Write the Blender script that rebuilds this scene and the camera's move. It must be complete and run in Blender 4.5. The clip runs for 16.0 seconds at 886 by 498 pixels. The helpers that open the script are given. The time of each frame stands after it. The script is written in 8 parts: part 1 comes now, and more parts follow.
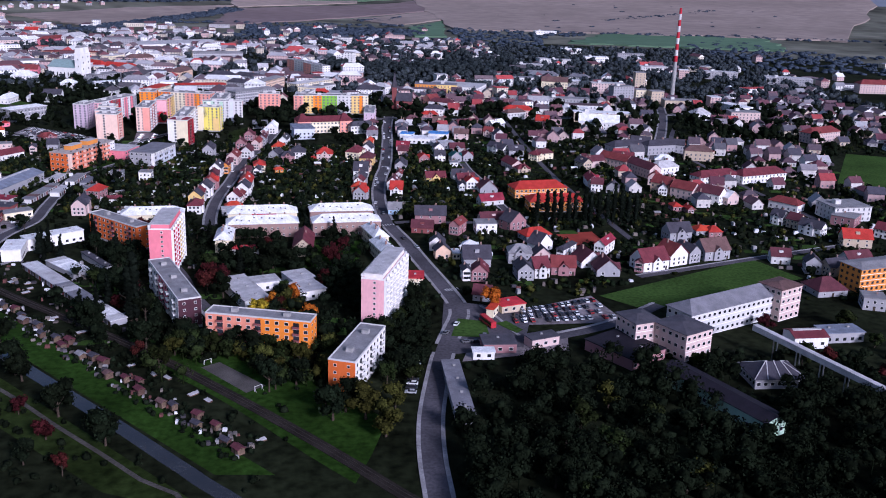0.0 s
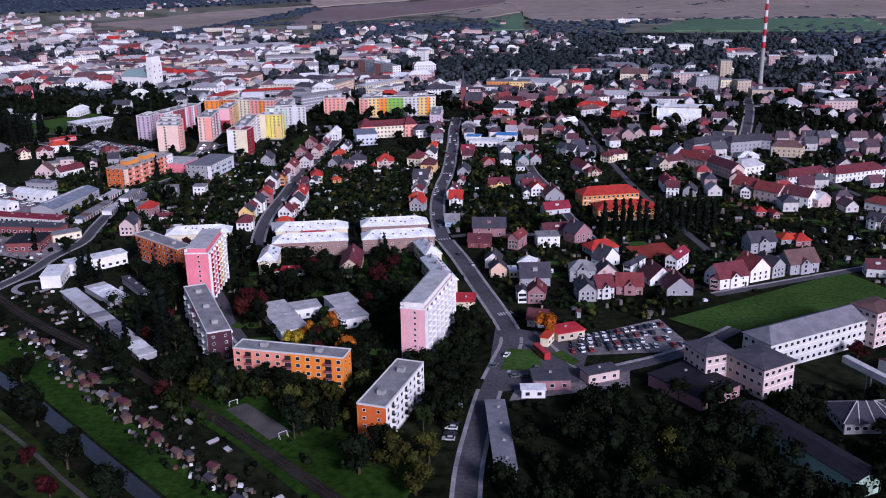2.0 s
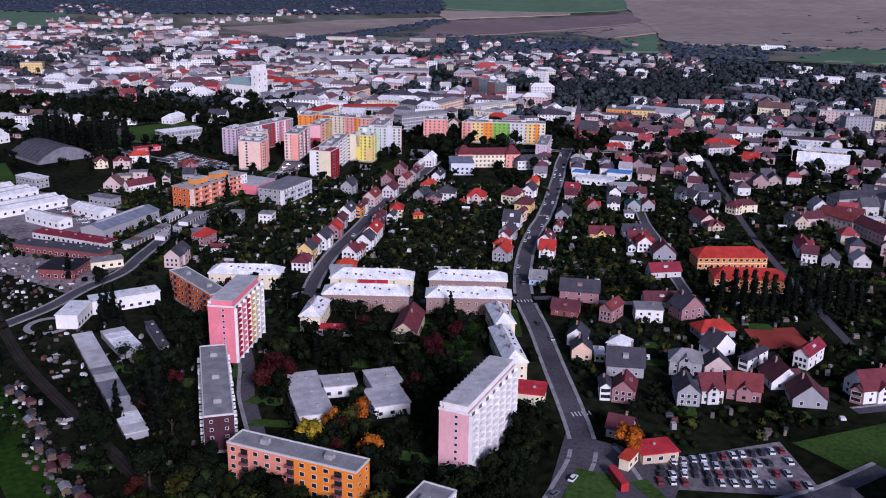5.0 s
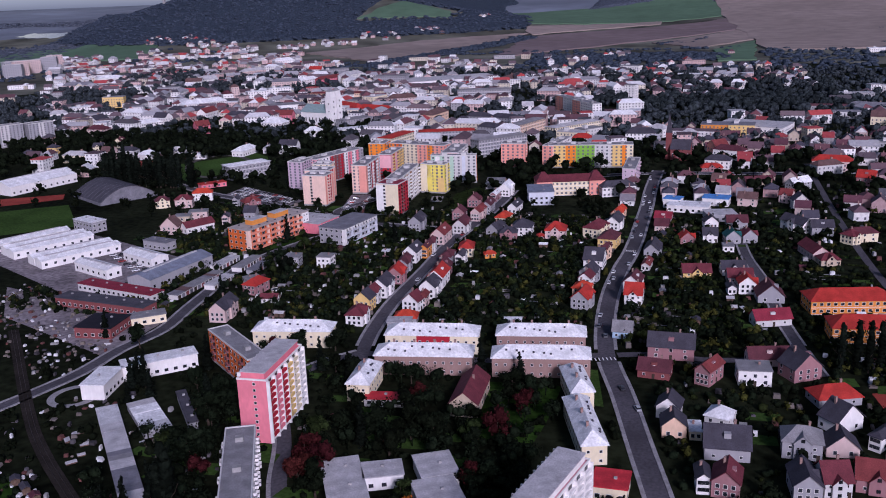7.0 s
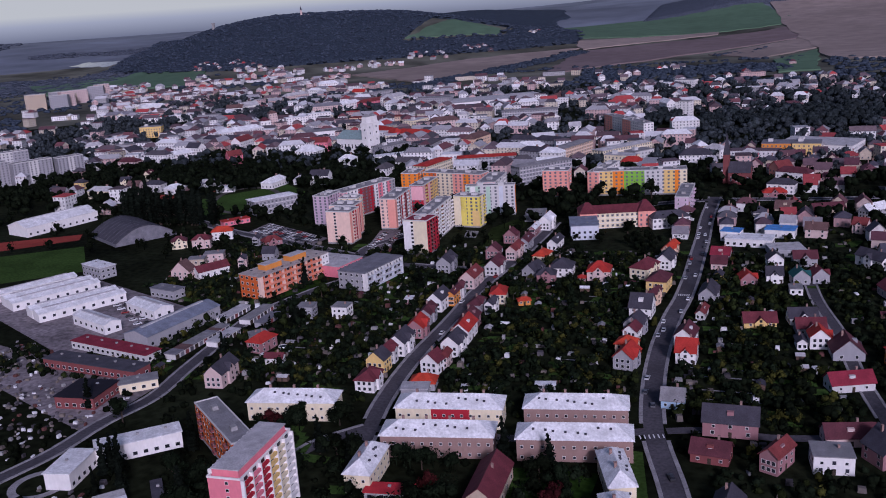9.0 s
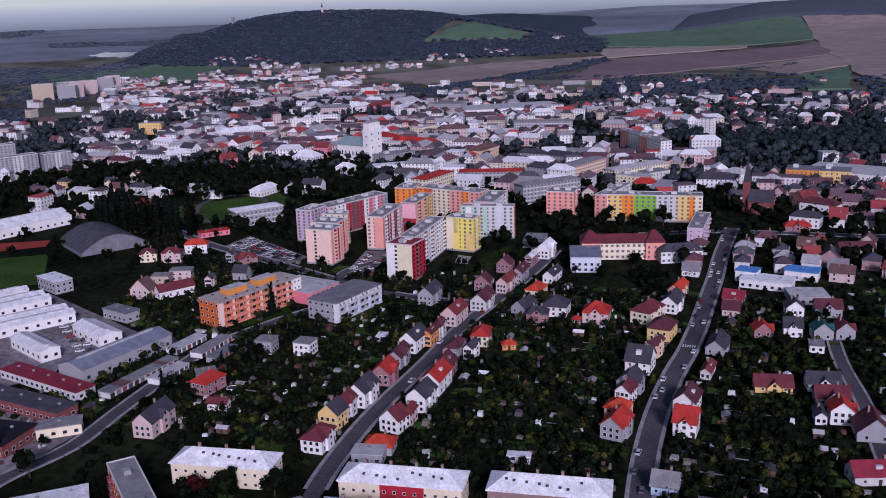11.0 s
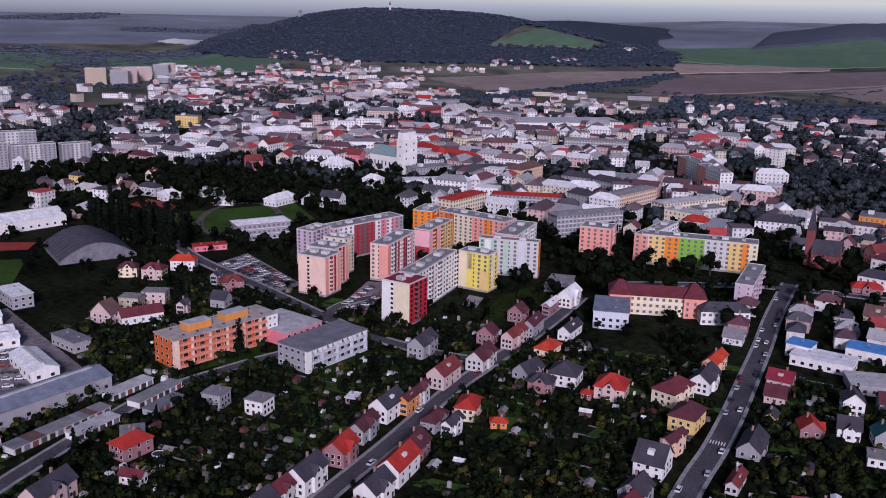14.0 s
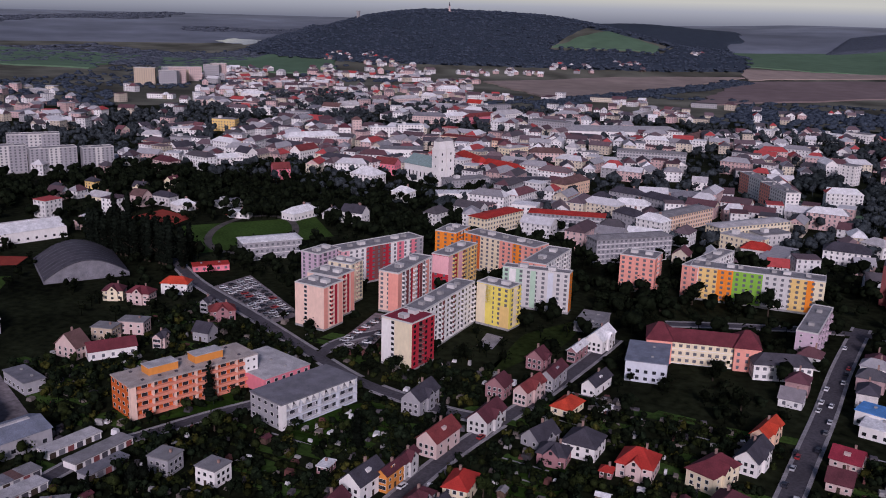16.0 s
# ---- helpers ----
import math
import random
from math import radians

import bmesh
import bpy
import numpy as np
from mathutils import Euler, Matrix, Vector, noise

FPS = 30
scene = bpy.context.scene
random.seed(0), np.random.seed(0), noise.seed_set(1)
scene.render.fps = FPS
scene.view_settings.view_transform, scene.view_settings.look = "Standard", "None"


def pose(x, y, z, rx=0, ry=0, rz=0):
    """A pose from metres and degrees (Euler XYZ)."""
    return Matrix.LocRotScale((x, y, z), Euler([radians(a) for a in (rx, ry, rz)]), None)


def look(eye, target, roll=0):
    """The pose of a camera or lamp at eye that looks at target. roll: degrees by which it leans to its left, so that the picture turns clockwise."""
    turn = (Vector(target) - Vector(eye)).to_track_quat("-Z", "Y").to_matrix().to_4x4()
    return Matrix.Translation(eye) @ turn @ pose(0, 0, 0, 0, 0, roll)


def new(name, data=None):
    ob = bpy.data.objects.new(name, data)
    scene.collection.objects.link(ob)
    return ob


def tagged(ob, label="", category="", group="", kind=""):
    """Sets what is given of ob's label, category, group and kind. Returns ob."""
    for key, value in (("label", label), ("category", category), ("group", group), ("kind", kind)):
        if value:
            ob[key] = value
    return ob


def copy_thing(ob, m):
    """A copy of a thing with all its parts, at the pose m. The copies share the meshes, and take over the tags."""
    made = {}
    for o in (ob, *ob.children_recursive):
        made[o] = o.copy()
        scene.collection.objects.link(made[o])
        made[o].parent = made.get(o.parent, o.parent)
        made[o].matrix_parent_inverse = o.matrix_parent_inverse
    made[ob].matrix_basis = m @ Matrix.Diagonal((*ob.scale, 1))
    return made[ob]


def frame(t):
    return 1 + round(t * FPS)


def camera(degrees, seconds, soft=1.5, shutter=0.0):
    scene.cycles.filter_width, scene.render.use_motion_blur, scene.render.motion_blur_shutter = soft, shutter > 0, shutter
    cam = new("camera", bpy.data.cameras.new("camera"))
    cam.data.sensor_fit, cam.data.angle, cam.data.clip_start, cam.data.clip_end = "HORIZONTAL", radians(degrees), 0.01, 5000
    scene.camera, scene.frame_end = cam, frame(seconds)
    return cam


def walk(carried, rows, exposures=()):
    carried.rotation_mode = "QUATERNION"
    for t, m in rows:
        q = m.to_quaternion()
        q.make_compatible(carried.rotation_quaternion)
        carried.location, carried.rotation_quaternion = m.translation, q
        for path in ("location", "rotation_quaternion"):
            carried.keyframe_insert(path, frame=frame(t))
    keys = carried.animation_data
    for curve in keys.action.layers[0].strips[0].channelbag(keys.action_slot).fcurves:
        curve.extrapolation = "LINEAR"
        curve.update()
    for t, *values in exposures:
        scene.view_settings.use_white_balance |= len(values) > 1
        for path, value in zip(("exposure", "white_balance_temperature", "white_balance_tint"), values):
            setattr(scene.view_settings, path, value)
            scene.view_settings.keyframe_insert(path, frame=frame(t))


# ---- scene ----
cam = camera(50.71, 16.0, soft=1.0)
PATH = [
    (0.0, pose(-27.88, -109.90, 150.25, 72.667, 0, -3.228) @ pose(0, 0, 0, 0, 0, 1.963)),
    (0.5, pose(-23.13, -101.17, 150.66, 72.361, 0, -1.732) @ pose(0, 0, 0, 0, 0, 0.906)),
    (1.0, pose(-18.36, -92.77, 151.63, 72.119, 0, -0.204) @ pose(0, 0, 0, 0, 0, 0.045)),
    (1.5, pose(-13.58, -84.41, 152.42, 72.007, 0, 1.204) @ pose(0, 0, 0, 0, 0, -0.618)),
    (2.0, pose(-9.13, -74.13, 152.66, 72.110, 0, 2.604) @ pose(0, 0, 0, 0, 0, -0.816)),
    (2.5, pose(-5.84, -61.45, 152.50, 72.313, 0, 3.730) @ pose(0, 0, 0, 0, 0, -0.197)),
    (3.0, pose(-2.49, -47.99, 152.16, 72.542, 0, 4.970) @ pose(0, 0, 0, 0, 0, 0.443)),
    (3.5, pose(0.60, -34.91, 151.64, 72.735, 0, 6.185) @ pose(0, 0, 0, 0, 0, 0.986)),
    (4.0, pose(3.20, -21.12, 151.16, 72.822, 0, 7.548) @ pose(0, 0, 0, 0, 0, 1.353)),
    (6.5, pose(6.15, 48.41, 149.70, 73.400, 0, 14.942) @ pose(0, 0, 0, 0, 0, -1.126)),
    (7.0, pose(6.48, 62.25, 149.48, 73.898, 0, 16.483) @ pose(0, 0, 0, 0, 0, -1.914)),
    (7.5, pose(6.49, 75.58, 149.64, 74.339, 0, 17.867) @ pose(0, 0, 0, 0, 0, -2.667)),
    (8.0, pose(6.28, 89.33, 149.85, 74.741, 0, 19.035) @ pose(0, 0, 0, 0, 0, -3.292)),
    (8.5, pose(6.05, 103.71, 149.18, 74.903, 0, 19.629) @ pose(0, 0, 0, 0, 0, -3.738)),
    (9.0, pose(5.95, 118.76, 149.19, 75.055, 0, 20.132) @ pose(0, 0, 0, 0, 0, -3.789)),
    (11.5, pose(6.15, 187.01, 150.08, 75.169, 0, 21.795) @ pose(0, 0, 0, 0, 0, -1.113)),
    (12.0, pose(6.15, 199.84, 150.29, 75.185, 0, 22.286) @ pose(0, 0, 0, 0, 0, -0.498)),
    (12.5, pose(6.15, 211.86, 150.17, 75.237, 0, 22.857) @ pose(0, 0, 0, 0, 0, 0.070)),
    (13.0, pose(6.69, 223.99, 151.03, 75.220, 0, 23.602) @ pose(0, 0, 0, 0, 0, 0.545)),
    (13.5, pose(7.33, 235.99, 151.36, 75.240, 0, 24.440) @ pose(0, 0, 0, 0, 0, 0.937)),
    (14.0, pose(6.74, 249.97, 151.25, 75.289, 0, 25.405) @ pose(0, 0, 0, 0, 0, 1.263)),
    (14.5, pose(4.74, 265.58, 151.10, 75.269, 0, 26.300) @ pose(0, 0, 0, 0, 0, 1.504)),
    (15.0, pose(2.77, 282.27, 150.69, 75.275, 0, 27.277) @ pose(0, 0, 0, 0, 0, 1.641)),
    (15.5, pose(0.98, 298.70, 150.43, 75.258, 0, 28.275) @ pose(0, 0, 0, 0, 0, 1.702)),
    (16.0, pose(-0.04, 315.21, 150.08, 75.298, 0, 29.392) @ pose(0, 0, 0, 0, 0, 1.654)),
]
EXPOSURES = [(0.0, 0.15, 5350, 24), (0.6, 0.2, 5350, 24), (1.2, 0.06, 5400, 25), (2.0, -0.06, 5450, 25), (4.0, -0.14, 5500, 26), (6.5, -0.26, 5600, 28), (8.0, -0.64, 5500, 32), (9.0, -0.7, 5500, 32), (11.5, -0.44, 5500, 32), (12.5, -0.36, 5500, 32), (14.0, -0.44, 5750, 30), (16.0, -0.62, 6050, 28)]
walk(cam, PATH, EXPOSURES)

# ---- sky, sun ----
world = bpy.data.worlds.new("overcast_sky")
scene.world = world
world.use_nodes = True
wn, wl = world.node_tree.nodes, world.node_tree.links
wn.clear()
sky = wn.new("ShaderNodeTexSky")
sky.sky_type = "NISHITA"
sky.sun_disc = False
sky.sun_elevation, sky.sun_rotation = radians(25.7), radians(148)
sky.air_density, sky.dust_density, sky.ozone_density = 1.0, 2.0, 2.0
bg = wn.new("ShaderNodeBackground")
bg.inputs["Strength"].default_value = 0.08
wo = wn.new("ShaderNodeOutputWorld")
wl.new(sky.outputs[0], bg.inputs[0])
wl.new(bg.outputs[0], wo.inputs[0])
sun_data = bpy.data.lights.new("sun", "SUN")
sun_data.energy, sun_data.angle, sun_data.color = 3.6, radians(11), (1.0, 0.94, 0.95)
sun = new("sun", sun_data)
sun.matrix_world = look((0, 0, 400), (-230, 370, 190))


# ---- materials ----
def mat(name, color, rough=0.85, metal=0.0, scale=0.6, vary=0.18, fine=6.0, bump=0.0, streak=0.0, rand=0.0, coord="Object"):
    """Plain painted, rendered or grown surface with grain at two scales."""
    m = bpy.data.materials.new(name)
    m.use_nodes = True
    n, l = m.node_tree.nodes, m.node_tree.links
    b = n["Principled BSDF"]
    b.inputs["Roughness"].default_value, b.inputs["Metallic"].default_value = rough, metal
    b.inputs["Specular IOR Level"].default_value = max(0.02, 0.62 - 0.64 * rough)
    tc = n.new("ShaderNodeTexCoord")
    if coord == "Position":
        vec = n.new("ShaderNodeNewGeometry").outputs["Position"]
    else:
        vec = tc.outputs[coord]
    big, small = n.new("ShaderNodeTexNoise"), n.new("ShaderNodeTexNoise")
    for tex, s, d in ((big, scale, 3), (small, fine, 4)):
        tex.inputs["Scale"].default_value, tex.inputs["Detail"].default_value = s, d
        l.new(vec, tex.inputs["Vector"])
    if streak:
        mp = n.new("ShaderNodeMapping")
        mp.inputs["Scale"].default_value = (1, 1, streak)
        l.new(vec, mp.inputs["Vector"])
        l.new(mp.outputs[0], small.inputs["Vector"])
    mul = n.new("ShaderNodeMath")
    mul.operation = "MULTIPLY"
    l.new(big.outputs["Fac"], mul.inputs[0])
    l.new(small.outputs["Fac"], mul.inputs[1])
    rng = n.new("ShaderNodeMapRange")
    rng.inputs["From Min"].default_value, rng.inputs["From Max"].default_value = 0.12, 0.40
    rng.inputs["To Min"].default_value, rng.inputs["To Max"].default_value = 1 - vary * 1.4, 1 + vary
    l.new(mul.outputs[0], rng.inputs["Value"])
    hsv = n.new("ShaderNodeHueSaturation")
    hsv.inputs["Color"].default_value = (*color, 1)
    value = rng.outputs[0]
    if rand:
        oi = n.new("ShaderNodeObjectInfo")
        r2 = n.new("ShaderNodeMapRange")
        r2.inputs["To Min"].default_value, r2.inputs["To Max"].default_value = 1 - rand, 1 + rand
        l.new(oi.outputs["Random"], r2.inputs["Value"])
        m2 = n.new("ShaderNodeMath")
        m2.operation = "MULTIPLY"
        l.new(value, m2.inputs[0])
        l.new(r2.outputs[0], m2.inputs[1])
        value = m2.outputs[0]
        r3 = n.new("ShaderNodeMapRange")
        r3.inputs["To Min"].default_value, r3.inputs["To Max"].default_value = 0.5 - rand * 0.06, 0.5 + rand * 0.06
        l.new(oi.outputs["Random"], r3.inputs["Value"])
        l.new(r3.outputs[0], hsv.inputs["Hue"])
    l.new(value, hsv.inputs["Value"])
    l.new(hsv.outputs[0], b.inputs["Base Color"])
    if bump:
        bp = n.new("ShaderNodeBump")
        bp.inputs["Strength"].default_value, bp.inputs["Distance"].default_value = bump, 0.3
        l.new(small.outputs["Fac"], bp.inputs["Height"])
        l.new(bp.outputs[0], b.inputs["Normal"])
    return m


def palette(name, colors, rough=0.85, vary=0.15, scale=0.4, fine=5.0):
    """A surface whose colour each object draws from a set."""
    m = mat(name, colors[0], rough, vary=vary, scale=scale, fine=fine)
    n, l = m.node_tree.nodes, m.node_tree.links
    oi, ramp = n.new("ShaderNodeObjectInfo"), n.new("ShaderNodeValToRGB")
    ramp.color_ramp.interpolation = "CONSTANT"
    e = ramp.color_ramp.elements
    while len(e) < len(colors):
        e.new(0.5)
    for i, c in enumerate(colors):
        e[i].position = i / len(colors)
        e[i].color = (*c, 1)
    l.new(oi.outputs["Random"], ramp.inputs[0])
    hsv = [x for x in n if x.type == "HUE_SAT"][0]
    l.new(ramp.outputs[0], hsv.inputs["Color"])
    return m


WALL = {}
for key, c in dict(salmon=(.72, .27, .18), orange=(.80, .24, .03), rust=(.60, .13, .03), pink=(.78, .42, .45), rose=(.75, .22, .27),
                   plum=(.07, .03, .04), white=(.78, .75, .73), cream=(.76, .66, .47), peach=(.80, .56, .46), lilac=(.55, .42, .50),
                   crimson=(.42, .03, .045), lemon=(.80, .66, .14), mint=(.42, .58, .45), coral=(.78, .34, .27), lime=(.22, .45, .06),
                   yellow=(.75, .52, .20), grey=(.34, .33, .35), beige=(.5, .4, .3), blush=(.60, .45, .42), brickish=(.31, .20, .175),
                   maroon=(.22, .07, .07), ochre=(.66, .26, .06), paleblue=(.58, .60, .66), peachw=(.72, .50, .36),
                   skyblue=(.38, .52, .66), dusky=(.33, .17, .18), chalk=(.58, .56, .55)).items():
    WALL[key] = mat("plaster_" + key, c, 0.9, scale=0.12, vary=0.07, fine=0.9, streak=0.5, bump=0.03)
ROOF = {}
for key, c in dict(pale_roof=(.48, .46, .47), white_roof=(.78, .77, .78), dark_roof=(.075, .07, .085), black_roof=(.018, .015, .022),
                   grey_roof=(.19, .185, .21), red_sheet=(.55, .04, .05), orange_tile=(.52, .06, .03), brown_roof=(.14, .08, .075),
                   maroon_roof=(.15, .035, .045), bluegrey_roof=(.20, .22, .28), chalk_felt=(.56, .55, .56), beige_felt=(.43, .37, .34), maroon_felt=(.25, .03, .05), blue_sheet=(.10, .28, .62), felt=(.25, .24, .25),
                   red_tile=(.42, .04, .03), plum_tile=(.11, .035, .045), slate=(.06, .055, .07), teal_tile=(.02, .10, .10), brick_tile=(.20, .045, .045)).items():
    ROOF[key] = mat("roofing_" + key, c, 0.75, scale=0.25, vary=0.2 if key == "white_roof" else 0.24, fine=1.2 if key == "white_roof" else 3.0, bump=0.04 if key == "white_roof" else 0.15)
glass = mat("window_glass", (.03, .032, .04), 0.15, vary=0.5, scale=0.3, rand=0.5)
frame_white = mat("window_frame_paint", (.72, .70, .68), 0.6)
concrete = mat("concrete", (.32, .31, .31), 0.9, scale=0.5, vary=0.2, bump=0.1)
asphalt = mat("asphalt", (.09, .083, .095), 0.93, scale=0.05, vary=0.25, fine=0.8, bump=0.05, coord="Position")
yard = mat("worn_yard_asphalt", (.23, .20, .21), 0.95, scale=0.04, vary=0.4, fine=0.4, coord="Position")
paving = mat("pavement_slabs", (.30, .285, .295), 0.9, scale=0.2, vary=0.25, fine=2.0, coord="Position")
marking = mat("road_paint", (.72, .72, .72), 0.7)
lawn = mat("mown_grass", (.042, .08, .018), 0.97, scale=0.03, vary=0.35, fine=0.6, bump=0.2, coord="Position")
# dark green grass; part of its darkness is lens falloff put into the colour
lawn_dark = mat("dimmed_lawn", (.022, .050, .008), 0.97, scale=0.03, vary=0.45, fine=0.4, bump=0.25, coord="Position")
meadow = mat("rough_grass", (.022, .034, .009), 0.97, scale=0.03, vary=0.5, fine=0.3, bump=0.2, coord="Position")
cinder = mat("cinder_ballast", (.03, .025, .022), 0.97, scale=0.1, vary=0.35, fine=1.5, bump=0.2, coord="Position")
river_water = mat("river_water", (.03, .028, .027), 0.2, scale=0.1, vary=0.3, fine=0.8, bump=0.05, coord="Position")
court_red = mat("clay_court", (.30, .055, .04), 0.9, scale=0.1, vary=0.2, coord="Position")
court_sand = mat("worn_court", (.10, .09, .085), 0.9, scale=0.1, vary=0.3, coord="Position")
bark = mat("bark", (.06, .045, .035), 0.95, vary=0.3)
steel = mat("galvanised_steel", (.45, .45, .47), 0.45, 0.8)
tyre_rubber = mat("tyre_rubber", (.015, .015, .015), 0.8)
car_glass = mat("car_glass", (.02, .02, .025), 0.1)
# pale blue-grey of the outer ground: distance haze put into the colour
plain_mat = mat("hazed_plain", (.17, .19, .23), 0.97, scale=0.0012, vary=0.25, fine=0.006, coord="Position")
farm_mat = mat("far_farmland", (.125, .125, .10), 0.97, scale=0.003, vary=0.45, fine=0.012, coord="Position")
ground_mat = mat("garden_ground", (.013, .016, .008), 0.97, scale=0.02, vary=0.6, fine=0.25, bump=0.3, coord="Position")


def leafy(name, color, rand=0.35, low=0.5, high=1.25):
    m = mat(name, color, 0.97, scale=0.25, vary=0.5, fine=2.5, rand=rand, bump=0.4)
    n, l = m.node_tree.nodes, m.node_tree.links
    hsv = [x for x in n if x.type == "HUE_SAT"][0]
    spread, times = n.new("ShaderNodeMapRange"), n.new("ShaderNodeMath")
    spread.inputs["To Min"].default_value, spread.inputs["To Max"].default_value = low, high
    times.operation = "MULTIPLY"
    l.new(n.new("ShaderNodeNewGeometry").outputs["Random Per Island"], spread.inputs["Value"])
    l.new(hsv.inputs["Value"].links[0].from_socket, times.inputs[0])
    l.new(spread.outputs[0], times.inputs[1])
    l.new(times.outputs[0], hsv.inputs["Value"])
    return m


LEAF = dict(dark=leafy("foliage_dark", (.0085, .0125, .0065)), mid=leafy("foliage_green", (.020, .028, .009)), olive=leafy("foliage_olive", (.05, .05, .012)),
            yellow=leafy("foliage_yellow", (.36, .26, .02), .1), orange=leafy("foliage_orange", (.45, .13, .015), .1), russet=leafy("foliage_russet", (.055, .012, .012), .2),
            # hill and plain leaves carry the distance haze in their paler, bluer colour
            hill=leafy("foliage_hazed_hill", (.048, .062, .086), .12, .92, 1.06), plain=leafy("foliage_hazed_plain", (.075, .088, .112), .1, .92, 1.06), town=leafy("foliage_hazed_town", (.034, .042, .046), .3, .6, 1.3), conifer=leafy("needles", (.007, .010, .007)))


# ---- geometry helpers ----
class Geo:
    """Collects faces with a material slot each and makes one mesh object of them."""

    def __init__(self):
        self.v, self.f, self.m = [], [], []

    def poly(self, pts, slot=0):
        k = len(self.v)
        self.v.extend(pts)
        self.f.append(tuple(range(k, k + len(pts))))
        self.m.append(slot)

    def prism(self, base, top, slot=0, cap=None, floor=True):
        """Walls between two rings of equal length, anticlockwise from above, and their caps."""
        k, n = len(self.v), len(base)
        self.v.extend(base)
        self.v.extend(top)
        for i in range(n):
            j = (i + 1) % n
            self.f.append((k + i, k + j, k + n + j, k + n + i))
            self.m.append(slot)
        self.f.append(tuple(range(k + n, k + 2 * n)))
        self.m.append(slot if cap is None else cap)
        if floor:
            self.f.append(tuple(range(k + n - 1, k - 1, -1)))
            self.m.append(slot)

    def box(self, x0, x1, y0, y1, z0, z1, slot=0, cap=None, inset=0.0):
        q = ((x0, y0), (x1, y0), (x1, y1), (x0, y1))
        i = inset
        p = ((x0 + i, y0 + i), (x1 - i, y0 + i), (x1 - i, y1 - i), (x0 + i, y1 - i))
        self.prism([(*a, z0) for a in q], [(*a, z1) for a in p], slot, cap)

    def mesh(self, name, mats, smooth=False):
        me = bpy.data.meshes.new(name)
        me.from_pydata(self.v, [], self.f)
        for x in mats:
            me.materials.append(x)
        me.polygons.foreach_set("material_index", self.m)
        me.update()
        if smooth:
            me.polygons.foreach_set("use_smooth", [True] * len(self.f))
        return me


def part(name, geo, mats, parent, label="", m=None, kind=""):
    """One mesh object under a thing or part. geo: a Geo, or a mesh made before."""
    me = geo.mesh(name, mats if isinstance(mats, (list, tuple)) else [mats]) if isinstance(geo, Geo) else geo
    ob = new(name, me)
    ob.parent = parent
    if m is not None:
        ob.matrix_basis = m
    return tagged(ob, label, kind=kind)


def thing(name, m, label, category, group="", kind=""):
    ob = new(name)
    ob.matrix_basis = m
    return tagged(ob, label, category, group, kind)


# ---- terrain ----
HILL, HILL_TURN = (-1297.0, 2683.0), radians(28.7)


def height(x, y):
    """Level town, a long wooded hill behind it and a plain that climbs to the skyline."""
    dx, dy = x - HILL[0], y - HILL[1]
    u = dx * math.cos(HILL_TURN) + dy * math.sin(HILL_TURN)
    w = -dx * math.sin(HILL_TURN) + dy * math.cos(HILL_TURN)
    z = 119 * math.exp(-abs((u - 30) / 490) ** 3.4) * math.exp(-abs(w / 440) ** 2.4) * (0.98 + 0.02 * math.cos(u / 90 + 0.8))
    u2, w2 = u - 600, w - 700
    z += 46 * math.exp(-(u2 / 330) ** 2 - (w2 / 300) ** 2)
    u3 = u - 560
    z += 34 * math.exp(-(u3 / 360) ** 2 - ((w + 330) / 240) ** 2)
    r = math.hypot(x, y - 300)
    z += 55 * math.exp(-((r - 3300) / 230) ** 2) * max(0.0, min(1.0, (x + 420) / 260)) * (0.9 + 0.1 * math.sin(x / 170))
    far = max(0.0, min(1.0, (r - 2300) / 2200))
    z += 82 * far * far * (3 - 2 * far)
    east = max(0.0, min(1.0, (u - 500) / 900)) * max(0.0, min(1.0, (r - 1250) / 1500))
    return z + 26 * east * east


def terrain():
    geo = Geo()
    rings = [0, 60, 120, 200, 300, 400, 520, 650, 800, 950, 1100, 1250, 1400] + [1400 + 70 * k for k in range(1, 50)]
    n = 180
    pts = {}
    for i, r in enumerate(rings):
        for j in range(n):
            a = 2 * math.pi * j / n
            x, y = r * math.cos(a), 300 + r * math.sin(a)
            pts[i, j] = len(geo.v)
            geo.v.append((x, y, height(x, y) - 0.02))
    for i in range(len(rings) - 1):
        for j in range(n):
            k = (j + 1) % n
            geo.f.append((pts[i, j], pts[i + 1, j], pts[i + 1, k], pts[i, k]))
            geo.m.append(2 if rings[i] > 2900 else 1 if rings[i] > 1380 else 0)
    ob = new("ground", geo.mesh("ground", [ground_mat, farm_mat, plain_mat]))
    for p in ob.data.polygons:
        p.use_smooth = True
    return tagged(ob, "dark green garden soil, meadows and distant plain", "ground", kind="structure")


terrain()


